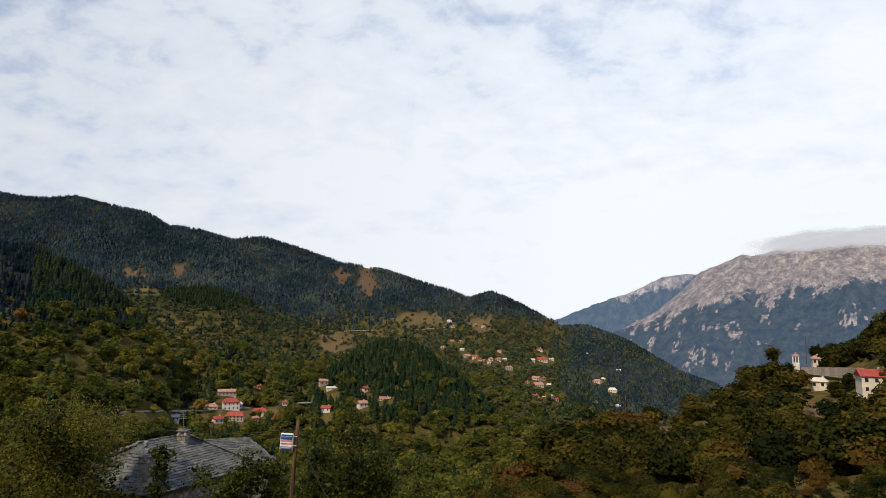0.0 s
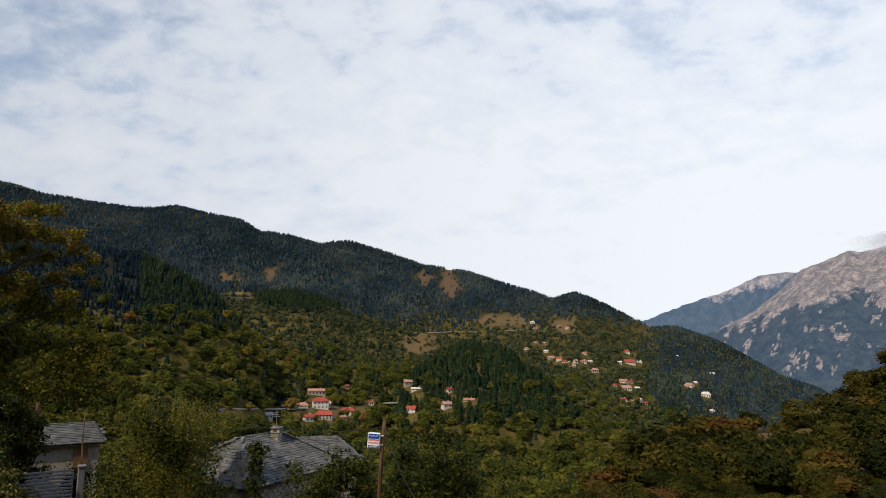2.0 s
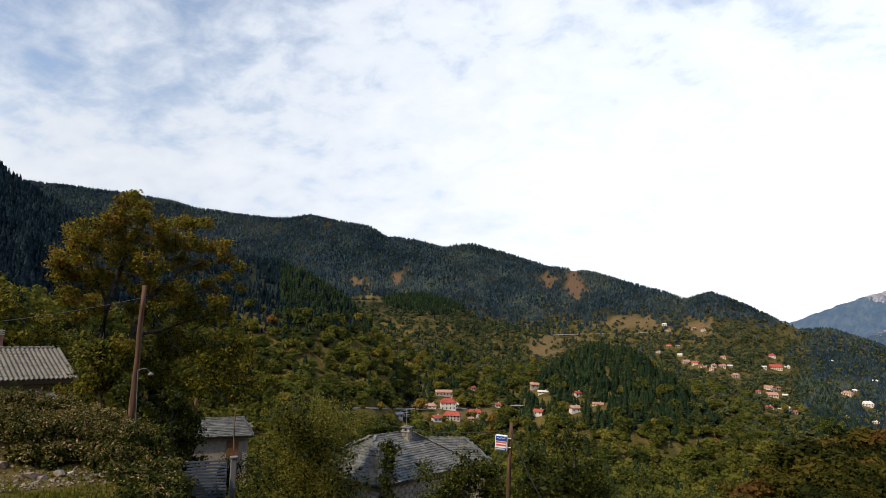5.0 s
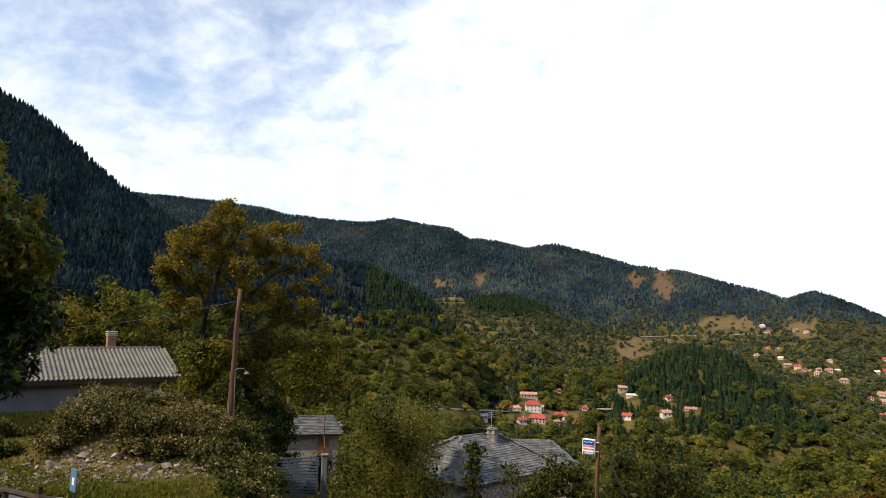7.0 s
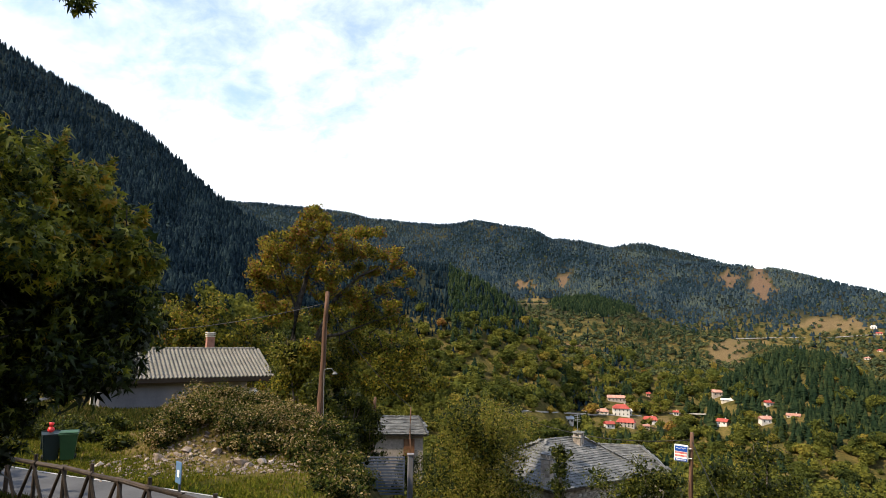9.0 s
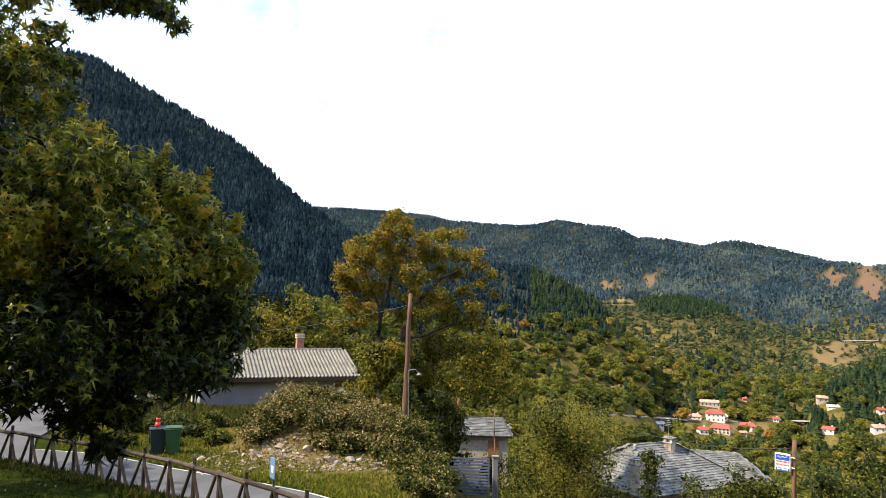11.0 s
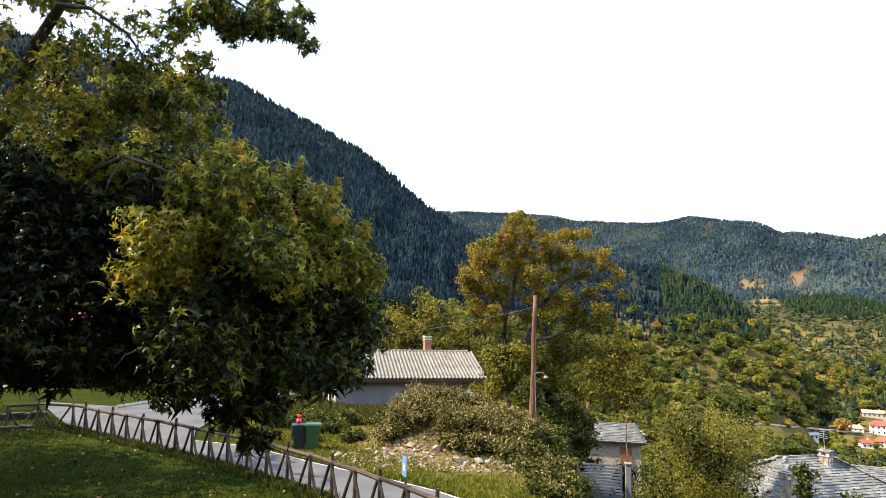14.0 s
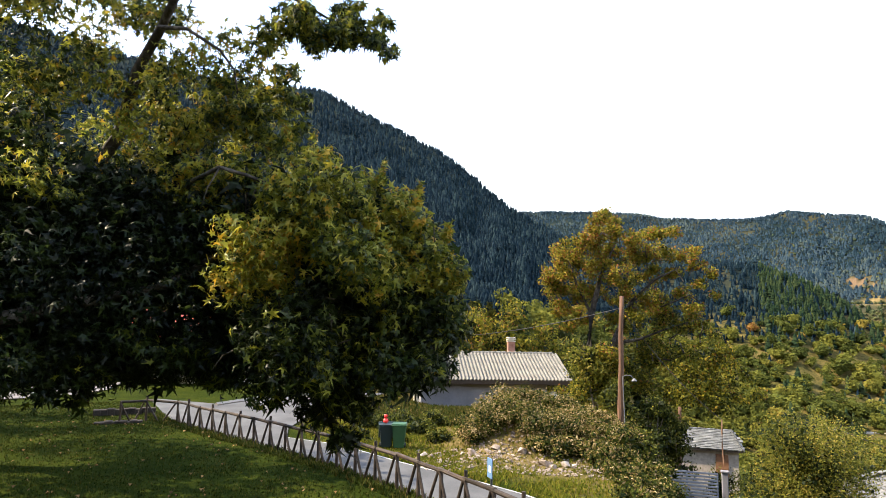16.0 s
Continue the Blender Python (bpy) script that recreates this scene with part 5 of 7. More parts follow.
SLOPE = [(37.0, 31.5, 3.0, 1.6, 2200, 0.35), (24.0, 39.0, 1.5, 6.0, 2600, 0.25), (20.0, 38.5, 4.4, 4.6, 4500, 0.4), (17.3, 38.5, 4.0, 4.8, 4500, 0.45), (15.2, 38.5, 3.6, 4.4, 4000, 0.4), (11.5, 37, 4.6, 5.6, 5500, 0.35), (8.9, 36, 5.0, 6.2, 6500, 0.30),
         (6.0, 37, 4.0, 4.6, 3500, 0.4), (34.6, 42, 4.5, 5.6, 4000, 0.4), (37.0, 38, 3.0, 4.2, 2500, 0.25), (28.6, 36, 3.6, 3.6, 3000, 0.35), (3.0, 42, 4.5, 4.6, 3500, 0.5), (33.8, 36, 5.0, 5.4, 4500, 0.3), (36.0, 45, 5.0, 5.5, 3500, 0.45), (42.4, 34.0, 3.0, 3.4, 3000, 0.3), (45.0, 33.5, 3.0, 3.0, 3000, 0.35), (40.6, 36.0, 3.0, 3.6, 2800, 0.25),
         (43.6, 26.6, 2.2, 1.3, 1800, 0.4), (42.7, 25.2, 2.0, 1.0, 1600, 0.45), (43.2, 29.0, 2.2, 1.5, 1800, 0.3), (47.5, 40.0, 4.0, 4.0, 3500, 0.4), (41.8, 40.0, 4.0, 4.2, 3500, 0.25), (49.0, 56.0, 5.0, 6.0, 3500, 0.4), (46.0, 50.0, 5.0, 5.5, 3500, 0.35)]
for k, (az, r, w, h, n, t) in enumerate(SLOPE):
    bush("bush", az, r, w, h, n, 0.15, BUSH, "dense green bush on the slope below", 50 + k, (t, 0.17), lobes=12)

# ---- ivy and clematis over the spoil heap ----
g = random.Random(21)
for k in range(26):
    az = 45.0 + 14.3 * (k + g.uniform(0.1, 0.9)) / 26
    back = k % 2
    if (back and az > 56.0) or az > 58.2:
        continue
    r = (29.6 if back else 27.4) - (52 - az) * (0.12 if az < 52 else 0.0)
    bush("climber_bush", az, r + g.uniform(-0.5, 0.5), g.uniform(2.4, 3.4), g.uniform(0.36, 0.54) * (1.0 - 0.6 * float(sstep(az, 55.5, 59.5))) * (1.0 if az > 47 else 0.75), 3000, 0.095, CLEMATIS,
         "tangle of ivy and faded clematis over the earth heap", 120 + k, (0.38 + 0.28 * g.random(), 0.22), lobes=12)

for k in range(9):
    az = 45.3 + 0.85 * k + g.uniform(-0.2, 0.2)
    bush("climber_bush", az, 25.4 + g.uniform(-0.4, 0.5) - 0.15 * (49 - az), g.uniform(1.5, 2.3), g.uniform(0.45, 0.8), 1500, 0.12, CLEMATIS, "low tangle of dry clematis over the rubble", 150 + k, (0.45 + 0.25 * g.random(), 0.22), lobes=9)

for k, (az, r, w, h) in enumerate([(45.2, 26.2, 2.4, 1.3), (44.2, 25.0, 2.2, 1.0), (43.0, 24.0, 2.4, 1.0), (44.0, 27.4, 2.6, 1.5), (46.4, 24.6, 2.0, 0.8), (42.2, 26.0, 2.4, 1.2), (45.6, 23.6, 1.6, 0.6), (44.4, 22.6, 2.0, 0.7), (43.2, 22.0, 2.0, 0.7), (42.2, 22.8, 2.0, 0.8), (41.6, 24.4, 2.2, 0.9), (43.6, 20.6, 1.8, 0.6), (42.2, 21.0, 1.8, 0.6)]):
    bush("climber_bush", az, r, w, h, 2200, 0.11, CLEMATIS, "ivy and bramble trailing down beside the gate", 260 + k, (0.36, 0.22), lobes=12)
for k, (az, r, w, h, t) in enumerate([(62.3, 31.0, 2.2, 0.8, 0.4), (63.6, 32.5, 2.6, 1.0, 0.3), (65.2, 31.5, 2.4, 0.9, 0.25), (66.8, 32.5, 2.8, 1.2, 0.2), (61.0, 33.5, 2.2, 0.8, 0.45), (64.5, 28.6, 1.6, 0.55, 0.4), (60.6, 28.4, 1.6, 0.5, 0.5)]):
    bush("weed_clump", az, r, w, h, 1500, 0.13, BUSH, "rank green weeds behind the bins", 230 + k, (t, 0.16), lobes=8)

# dark trees that close the view behind the lane and the house
for k, (az, r, w, h) in enumerate([(64.0, 58, 6, 6.5), (66.5, 56, 6, 7.5), (69.0, 58, 7, 8), (72.0, 60, 7, 8.5), (75.5, 64, 7, 8), (78.0, 70, 7, 9), (61.0, 60, 6, 8)]):
    bush("oak", az, r, w, h, 3800, 0.28, THICKET, "dark broadleaf tree beyond the lane", 160 + k, (0.35, 0.18), lobes=12, category="tree")
for k, (az, r, w, h, t) in enumerate([(-26.1, 332, 11, 14.5, 0.72), (-29.9, 344, 11, 11, 0.3), (-30.7, 345, 9, 12, 0.22), (-28.9, 343, 7, 12.5, 0.25), (-25.0, 322, 9, 8, 0.4), (-31.0, 283, 8, 6.5, 0.2), (-30.2, 278, 7, 5.5, 0.3), (-29.2, 341, 5, 7.5, 0.62), (-27.0, 318, 10, 9, 0.2), (-24.2, 300, 9, 8, 0.6), (-33.4, 330, 9, 9, 0.3)]):
    bush("oak", az, r, w, h, 2600, 0.75, THICKET, ("yellow-green" if t > 0.5 else "dark green") + " tree by the church terrace", 180 + k, (t, 0.18), lobes=16, category="tree")
for k, (az, r, w, h) in enumerate([(83.0, 58, 7, 3.2), (87.5, 62, 8, 3.4), (92.0, 66, 8, 3.6), (96.5, 68, 8, 4.0), (79.5, 54, 4, 1.8)]):
    bush("hedge_bush", az, r, w, h, 3200, 0.22, THICKET, "dark bush on the bank beyond the lawn", 200 + k, (0.3, 0.18), lobes=12)


# ---- grey house beyond the road ----
def tiled_slope(name, parent, mat, u0, u1, slope_len, rows, pitch, inset, label):
    """Wavy interlocking tiles: rows that step up the slope, each with a wave across. Local: x along the eaves, y up the slope, z out."""
    V, F = [], []
    per = 6
    for k in range(rows):
        f0, f1 = k / rows, (k + 1) / rows
        a0, b0 = u0 + inset * f0, u1 - inset * f0
        cols = int((u1 - u0) / pitch) * per
        xs = np.linspace(u0, u1, cols + 1)
        xs = xs[(xs >= a0) & (xs <= b0)]
        wave = 0.05 * np.sign(np.sin(xs / pitch * math.tau)) * np.abs(np.sin(xs / pitch * math.tau)) ** 0.7
        b = len(V)
        y0, y1 = f0 * slope_len - 0.04, f1 * slope_len
        jit = 0.008 * vnoise(xs * 3, np.full_like(xs, k * 1.7), 9)
        V += [(x, y0, 0.00 + w + j) for x, w, j in zip(xs, wave, jit)]
        V += [(x, y0, 0.055 + w + j) for x, w, j in zip(xs, wave, jit)]
        V += [(x, y1, 0.02 + w + j) for x, w, j in zip(xs, wave, jit)]
        n = len(xs)
        for i in range(n - 1):
            F.append((b + i, b + i + 1, b + n + i + 1, b + n + i)); F.append((b + n + i, b + n + i + 1, b + 2 * n + i + 1, b + 2 * n + i))
    ob = np_mesh(name, V, F, mat, parent=parent)
    return tagged(ob, label) if label else ob


def grey_house():
    """Local frame: x along the eaves, y away from the road."""
    a, b, e = Vector(xy(62.1, 46.0)), Vector(xy(51.1, 47.7)), Vector(xy(49.06, 48.0))
    ang = math.degrees(math.atan2((e - a).y, (e - a).x))
    L, LE = (b - a).length, (e - a).length
    z0 = -2.2
    root = new("grey_house"); root.matrix_world = pose(a.x, a.y, z0, 0, 0, ang)
    tagged(root, "low cement-rendered house with a pale interlocking tile roof", "house")
    part("wall", box(bmesh.new(), L / 2, 4.1, 1.2, L, 7.6, 3.7), RENDERED, root, "grey cement-rendered wall")
    part("column", box(bmesh.new(), -0.35, 0.5, 1.2, 0.35, 0.35, 3.6, 0, 0.02), CREAM, root, "pale concrete column at the corner")
    wood = material("dark eaves boards", (0.055, 0.04, 0.03), 0.8)
    eave, rise, half = 3.1, 1.75, 4.3
    part("fascia", box(bmesh.new(), LE / 2 - 0.2, -0.16, eave - 0.1, LE + 0.4, 0.06, 0.26), wood, root, "dark eaves board")
    part("soffit", box(bmesh.new(), LE / 2 - 0.2, 0.12, eave - 0.27, LE + 0.4, 0.5, 0.05), wood, root)
    bm = gable(bmesh.new(), LE + 0.4, 2 * half, eave + 0.02, 0.0, 0.14, rise=rise)
    for v in bm.verts:
        v.co += Vector((LE / 2 - 0.2, half - 0.2, 0))
    part("roof_deck", bm, wood, root)
    sl = math.hypot(half, rise)
    tilt = math.degrees(math.atan2(rise, half))
    for side in (0, 1):
        t = tiled_slope("roof_tiles", root, TILE_GREY, -0.45 if side == 0 else -LE - 0.05, LE + 0.05 if side == 0 else 0.45, sl, 10, 0.27, 0.0, "rows of pale wavy concrete tiles")
        t.matrix_local = pose(0, -0.2, eave + 0.06, tilt, 0, 0) if side == 0 else pose(0, 2 * half - 0.2, eave + 0.06, 0, 0, 180) @ pose(0, 0, 0, tilt, 0, 0)
    bm = bmesh.new()
    for k in range(int((LE + 0.4) / 0.42)):
        x = -0.35 + k * 0.42
        rod(bm, (x, half - 0.2, eave + rise + 0.06), (x + 0.44, half - 0.2, eave + rise + 0.09), 0.1, 0.12, 8)
    part("ridge_tile", bm, TILE_GREY, root)
    cx, cy = (53.25 - 62.1) / (49.06 - 62.1) * LE, half + 0.3
    ch = part("chimney", box(bmesh.new(), cx, cy, eave + rise + 0.2, 0.55, 0.55, 1.5, 0, 0.02), mottled("chimney brick", [(0.3, (0.22, 0.10, 0.07)), (0.7, (0.36, 0.19, 0.14))], 3, 6, 0.9, 0.3), root, "brick chimney stack with pale concrete caps")
    for k in range(3):
        part("cap", box(bmesh.new(), cx, cy, eave + rise + 0.98 + 0.13 * k, 0.66, 0.66, 0.06, 0, 0.01), CREAM, ch, "pale concrete cap slab")
        if k < 2:
            part("vent", box(bmesh.new(), cx, cy, eave + rise + 1.045 + 0.13 * k, 0.4, 0.4, 0.07), CREAM, ch)
    part("flashing", box(bmesh.new(), cx, cy, eave + rise - 0.05, 0.68, 0.68, 0.3), CREAM, ch)
    # satellite dish under the open eaves
    bm = bmesh.new()
    bmesh.ops.create_uvsphere(bm, u_segments=16, v_segments=10, radius=0.62)
    bmesh.ops.delete(bm, geom=[v for v in bm.verts if v.co.z < 0.42], context="VERTS")
    for v in bm.verts:
        v.co.z -= 0.62
    d = part("dish", bm, GALVANISED, root, "grey satellite dish", True)
    d.matrix_local = pose(L + 0.55, 0.5, 2.0, 75, 0, 10)
    part("dish_mast", rod(bmesh.new(), (L + 0.1, 0.6, 1.9), (L + 0.55, 0.55, 2.0), 0.03), GALVANISED, root)
    return root


grey_house()


# ---- stone house with slab roof ----
def stone_chimney(name, parent, x, y, z0, z1, w):
    ch = part(name, box(bmesh.new(), x, y, (z0 + z1) / 2 - 0.3, w, w, z1 - z0 - 0.1, 20, 0.02), MORTAR, parent, "stone chimney stack with a slab cap")
    h = (z1 - z0) - 0.42
    g = random.Random(int(z0 * 100))
    n = max(3, int(h / 0.24))
    c, s = math.cos(radians(20)), math.sin(radians(20))
    for k in range(n):
        for side in range(4):
            dx, dy = ((0, -1), (1, 0), (0, 1), (-1, 0))[side]
            for half in (-1, 1):
                wd = w * g.uniform(0.38, 0.5)
                lx, ly = dx * w / 2 + (half * w * 0.25 if dx == 0 else 0), dy * w / 2 + (half * w * 0.25 if dy == 0 else 0)
                part("stone", box(bmesh.new(), x + lx * c - ly * s, y + lx * s + ly * c, z0 + (k + 0.5) * h / n, wd if dx == 0 else 0.07, wd if dy == 0 else 0.07, h / n * 0.88, 20, 0.012), STONE, ch)
    top = z0 + h
    for sx in (-1, 1):
        for sy in (-1, 1):
            lx, ly = sx * w * 0.4, sy * w * 0.4
            part("vent_post", box(bmesh.new(), x + lx * c - ly * s, y + lx * s + ly * c, top + 0.16, 0.13, 0.13, 0.3, 20), STONE, ch)
    part("cap_slab", box(bmesh.new(), x, y, top + 0.02, w + 0.16, w + 0.16, 0.06, 20, 0.01), SLATE, ch)
    part("cap_slab", box(bmesh.new(), x, y, top + 0.34, w + 0.2, w + 0.2, 0.06, 20, 0.01), SLATE, ch)
    part("cap_slab", box(bmesh.new(), x, y, top + 0.40, w * 0.6, w * 0.6, 0.06, 35, 0.01), SLATE, ch)
    return ch


SLAB_MESHES = []


def slab_meshes():
    g = random.Random(4)
    for k in range(8):
        bm = bmesh.new()
        w, d = g.uniform(0.34, 0.55), g.uniform(0.36, 0.46)
        pts = [(-w / 2, 0), (-w / 2 + g.uniform(0.0, 0.08), -0.03 + g.uniform(-0.03, 0.02)), (w / 2 - g.uniform(0.02, 0.09), g.uniform(-0.04, 0.03)), (w / 2, 0.05), (w / 2 - g.uniform(0, 0.04), d), (-w / 2 + g.uniform(0, 0.05), d)]
        lo, hi = [bm.verts.new((x, y, 0)) for x, y in pts], [bm.verts.new((x, y, 0.075)) for x, y in pts]
        bm.faces.new(hi); bm.faces.new(lo[::-1])
        for i in range(6):
            j = (i + 1) % 6
            bm.faces.new((lo[i], lo[j], hi[j], hi[i]))
        me = bpy.data.meshes.new("slab"); bm.normal_update(); bm.to_mesh(me); bm.free(); me.materials.append(SLATE)
        SLAB_MESHES.append((me, w))


def slab_face(parent, a, b, c, d, single, seed):
    """Rows of overlapping stone slabs on the roof face a-b (eaves) to d-c (ridge)."""
    g = random.Random(seed)
    a, b, c, d = Vector(a), Vector(b), Vector(c), Vector(d)
    up = (((c + d) - (a + b)) / 2)
    x = (b - a).normalized(); n = x.cross(up).normalized(); y = n.cross(x)
    H = (d - a).dot(y)
    rows = int(H / 0.225)
    m = Matrix((x, y, n)).transposed().to_4x4()
    V, F = [], []
    for k in range(rows):
        f = k / rows
        p0, p1 = a.lerp(d, f), b.lerp(c, f)
        L = (p1 - p0).length
        u = -g.uniform(0.05, 0.25)
        while u < L - 0.1:
            me, w = g.choice(SLAB_MESHES)
            mat = Matrix.Translation(p0 + x * (u + w / 2) + n * (0.07 + g.uniform(0, 0.03))) @ m @ pose(0, 0, 0, -9.0 + g.uniform(-2.5, 2.5), g.uniform(-1.5, 1.5), g.uniform(-4, 4))
            if single:
                ob = new("slab", me); ob.parent = parent; ob.matrix_local = mat
            else:
                o = len(V)
                V += [tuple(mat @ v.co) for v in me.vertices]
                F += [tuple(o + i for i in q) for q in ((6, 7, 8, 9), (6, 9, 10, 11), (0, 1, 7, 6), (1, 2, 8, 7), (2, 3, 9, 8), (3, 4, 10, 9), (5, 0, 6, 11))]
            u += w * g.uniform(0.86, 0.98)
    if not single:
        tagged(np_mesh("slab_course", V, F, SLATE, parent=parent), "courses of grey schist slabs", kind="stuff")


def hipped_stone_house(name, cx, cy, rz, L, W, eave, rise, ridge, base, label, singles):
    """L along the ridge (local y), W across; a ridge of the given length."""
    root = new(name); root.matrix_world = pose(cx, cy, 0, 0, 0, rz)
    tagged(root, label, "house")
    part("wall", box(bmesh.new(), 0, 0, (eave + base) / 2, W - 0.7, L - 0.7, eave - base), MORTAR, root, "rubble stone wall")
    hw, hl, t = W / 2, L / 2, eave + rise
    A, B, C, D = (-hw, -hl, eave), (hw, -hl, eave), (hw, hl, eave), (-hw, hl, eave)
    P, Q = (0, -ridge / 2, t), (0, ridge / 2, t)
    bm = bmesh.new()
    v = [bm.verts.new(p) for p in (A, B, C, D, P, Q)]
    lo = [bm.verts.new(Vector(p) - Vector((0, 0, 0.1))) for p in (A, B, C, D)]
    for f in ((0, 1, 4), (1, 2, 5, 4), (2, 3, 5), (3, 0, 4, 5)):
        bm.faces.new([v[i] for i in f])
    for i in range(4):
        bm.faces.new((lo[i], lo[(i + 1) % 4], v[(i + 1) % 4], v[i]))
    bm.faces.new(lo[::-1])
    deck = part("roof", bm, material("old roof timber", (0.08, 0.06, 0.045), 0.9), root)
    for k, f in enumerate(((A, B, P, P), (B, C, Q, P), (C, D, Q, Q), (D, A, P, Q))):
        slab_face(deck, *f, singles[k], 10 + k)
    for a, b in ((A, P), (B, P), (C, Q), (D, Q), (P, Q)):
        bm = bmesh.new()
        a, b = Vector(a), Vector(b)
        n = int((b - a).length / 0.35)
        for i in range(n):
            p, q = a.lerp(b, i / n), a.lerp(b, (i + 1.25) / n)
            rod(bm, p + Vector((0, 0, 0.09)), q + Vector((0, 0, 0.07)), 0.13, 0.12, 6, 0.15)
        part("hip_stone", bm, SLATE, deck)
    return root


slab_meshes()
_u = (0.35, 0.937)
h1 = hipped_stone_house("stone_house", -16.9 + 4.75 * 0.35 - 4.0 * 0.937, 36.8 + 4.75 * 0.937 + 4.0 * 0.35, -20.5, 9.5, 8.0, -5.2, 2.15, 3.6, -11.0, "old stone house with a hipped grey slab roof and two chimneys", (True, False, False, False))
inv = h1.matrix_world.inverted()
for az, r, lo, hi, w in ((25.2, 41.5, -12.9, -10.25, 0.56), (22.55, 47.0, -10.0, -8.4, 0.54)):
    p = inv @ spot(az, lo, r); q = spot(az, hi, r)
    stone_chimney("chimney", h1, p.x, p.y, p.z, q.z, w)
# rubble stones of the wall below the near eaves
g = random.Random(8)
wall_stone = []
for k in range(6):
    bm = bmesh.new(); box(bm, 0, 0, 0, g.uniform(0.3, 0.55), 0.1, g.uniform(0.16, 0.24), 0, 0.03)
    me = bpy.data.meshes.new("stone"); bm.to_mesh(me); bm.free(); me.materials.append(STONE); wall_stone.append(me)
wall = [c for c in h1.children if c.name.startswith("wall")][0]
for face in range(2):
    for k in range(8):
        for j in range(14):
            o = new("stone", g.choice(wall_stone)); o.parent = wall
            t = -3.4 + j * 0.5 + (0.25 if k % 2 else 0) + g.uniform(-0.05, 0.05)
            o.matrix_local = pose(t, -4.41, -5.5 - k * 0.24, 0, 0, 0) if face == 0 else pose(3.66, t, -5.5 - k * 0.24, 0, 0, 90)
h2 = hipped_stone_house("stone_annexe", *xy(19.2, 58.0), -65.0, 7.0, 6.0, -6.6, 1.45, 3.4, -12.0, "stone outbuilding with a grey slab roof", (False, False, False, False))
bm = bmesh.new()
p, q = spot(22.6, -8.4, 47), spot(22.64, -6.92, 47)
rod(bm, p, q, 0.02, 0.012, 5)
for k in range(5):
    c = p.lerp(q, 0.55 + 0.1 * k); rod(bm, c - Vector((0.28 - 0.03 * k, 0.05, 0)), c + Vector((0.28 - 0.03 * k, -0.05, 0)), 0.008, 0.008, 4)
tagged(part("tv_aerial", bm, GALVANISED), "thin metal television aerial on the chimney", "aerial")
h3 = hipped_stone_house("stone_cottage", *xy(39.6, 63.0), 39.0 + 90, 8.5, 5.0, -5.3, 1.25, 7.0, -10.0, "small stone cottage with a grey slab roof and wooden door", (False, False, False, False))
p = spot(37.8, -10.4, 57.2)
d = part("door", box(bmesh.new(), 0, 0, 0, 1.0, 0.12, 1.9), mottled("brown door wood", [(0.3, (0.10, 0.045, 0.02)), (0.7, (0.2, 0.10, 0.05))], 2, 6, 0.7, 0.2), h3, "brown wooden door")
d.matrix_local = pose(-2.2, -2.6, -6.6, 0, 0, 90)


# ---- poles, lamp, sign, wires ----
def pole(name, top, foot, r0, r1, label):
    bm = bmesh.new()
    n = 7
    limb(bm, [foot.lerp(top, k / n) + Vector((0.012 * math.sin(k * 2.1), 0.012 * math.cos(k * 1.7), 0)) for k in range(n + 1)], [r0 + (r1 - r0) * k / n for k in range(n + 1)], 12)
    return tagged(part(name, bm, POLE_WOOD, smooth=True), label, "pole")


pa_top, pa_dir = spot(13.45, -7.97, 36.0), spot(13.73, -14.12, 36.0)
pa_foot = pa_top + (pa_dir - pa_top) * 2.1
pole("utility_pole", pa_top, pa_foot, 0.14, 0.10, "weathered leaning wooden pole carrying cables and a sign")
pb_top, pb_foot = spot(44.74, 3.1, 31.0), spot(45.0, -8.3, 31.0)
pb_foot = pb_top + (pb_foot - pb_top) * 1.15
pole("utility_pole", pb_top, pb_foot, 0.15, 0.10, "tall reddish wooden pole before the walnut tree")
pole("utility_pole", spot(40.25, -6.0, 44), spot(40.42, -11.5, 44), 0.12, 0.10, "short pale wooden pole by the cottage")
pole("utility_pole", spot(37.11, -6.8, 30.5), spot(37.05, -13.9, 30.5), 0.035, 0.03, "thin dark pole at the gate")
for az, e1, e0 in ((-28.33, -0.03, -2.2), (-31.84, -1.0, -2.4)):
    pole("utility_pole", spot(az, e1, 338), spot(az, e0, 338), 0.2, 0.14, "distant wooden pole on the terrace")
for az in (-14.68, -14.2):
    pole("utility_pole", spot(az, -5.3, 330), spot(az, -7.4, 330), 0.22, 0.16, "distant power-line pole with a cross-arm")
# street lamp strapped beside the pole
LAMP_GREY = mottled("weathered grey lamp paint", [(0.3, (0.10, 0.10, 0.10)), (0.7, (0.17, 0.17, 0.17))], 5, 6, 0.6, 0.05)
lamp = new("street_lamp"); tagged(lamp, "slim grey street lamp with a curved arm and shade", "street lamp")
a, b = spot(44.6, -8.9, 30.8), spot(44.75, -3.75, 30.8)
part("mast", rod(bmesh.new(), a, b, 0.022, 0.018, 8), LAMP_GREY, lamp)
part("arm", limb(bmesh.new(), [b, spot(44.5, -3.62, 30.8), spot(44.1, -3.62, 30.7), spot(43.85, -3.9, 30.7)], [0.025, 0.022, 0.02, 0.02], 6), LAMP_GREY, lamp)
c = spot(43.8, -4.05, 30.7)
bm = bmesh.new(); rod(bm, c + Vector((0, 0, 0.1)), c, 0.04, 0.13, 12); rod(bm, c, c - Vector((0, 0, 0.04)), 0.13, 0.11, 12)
part("shade", bm, LAMP_GREY, lamp, "grey lamp shade")


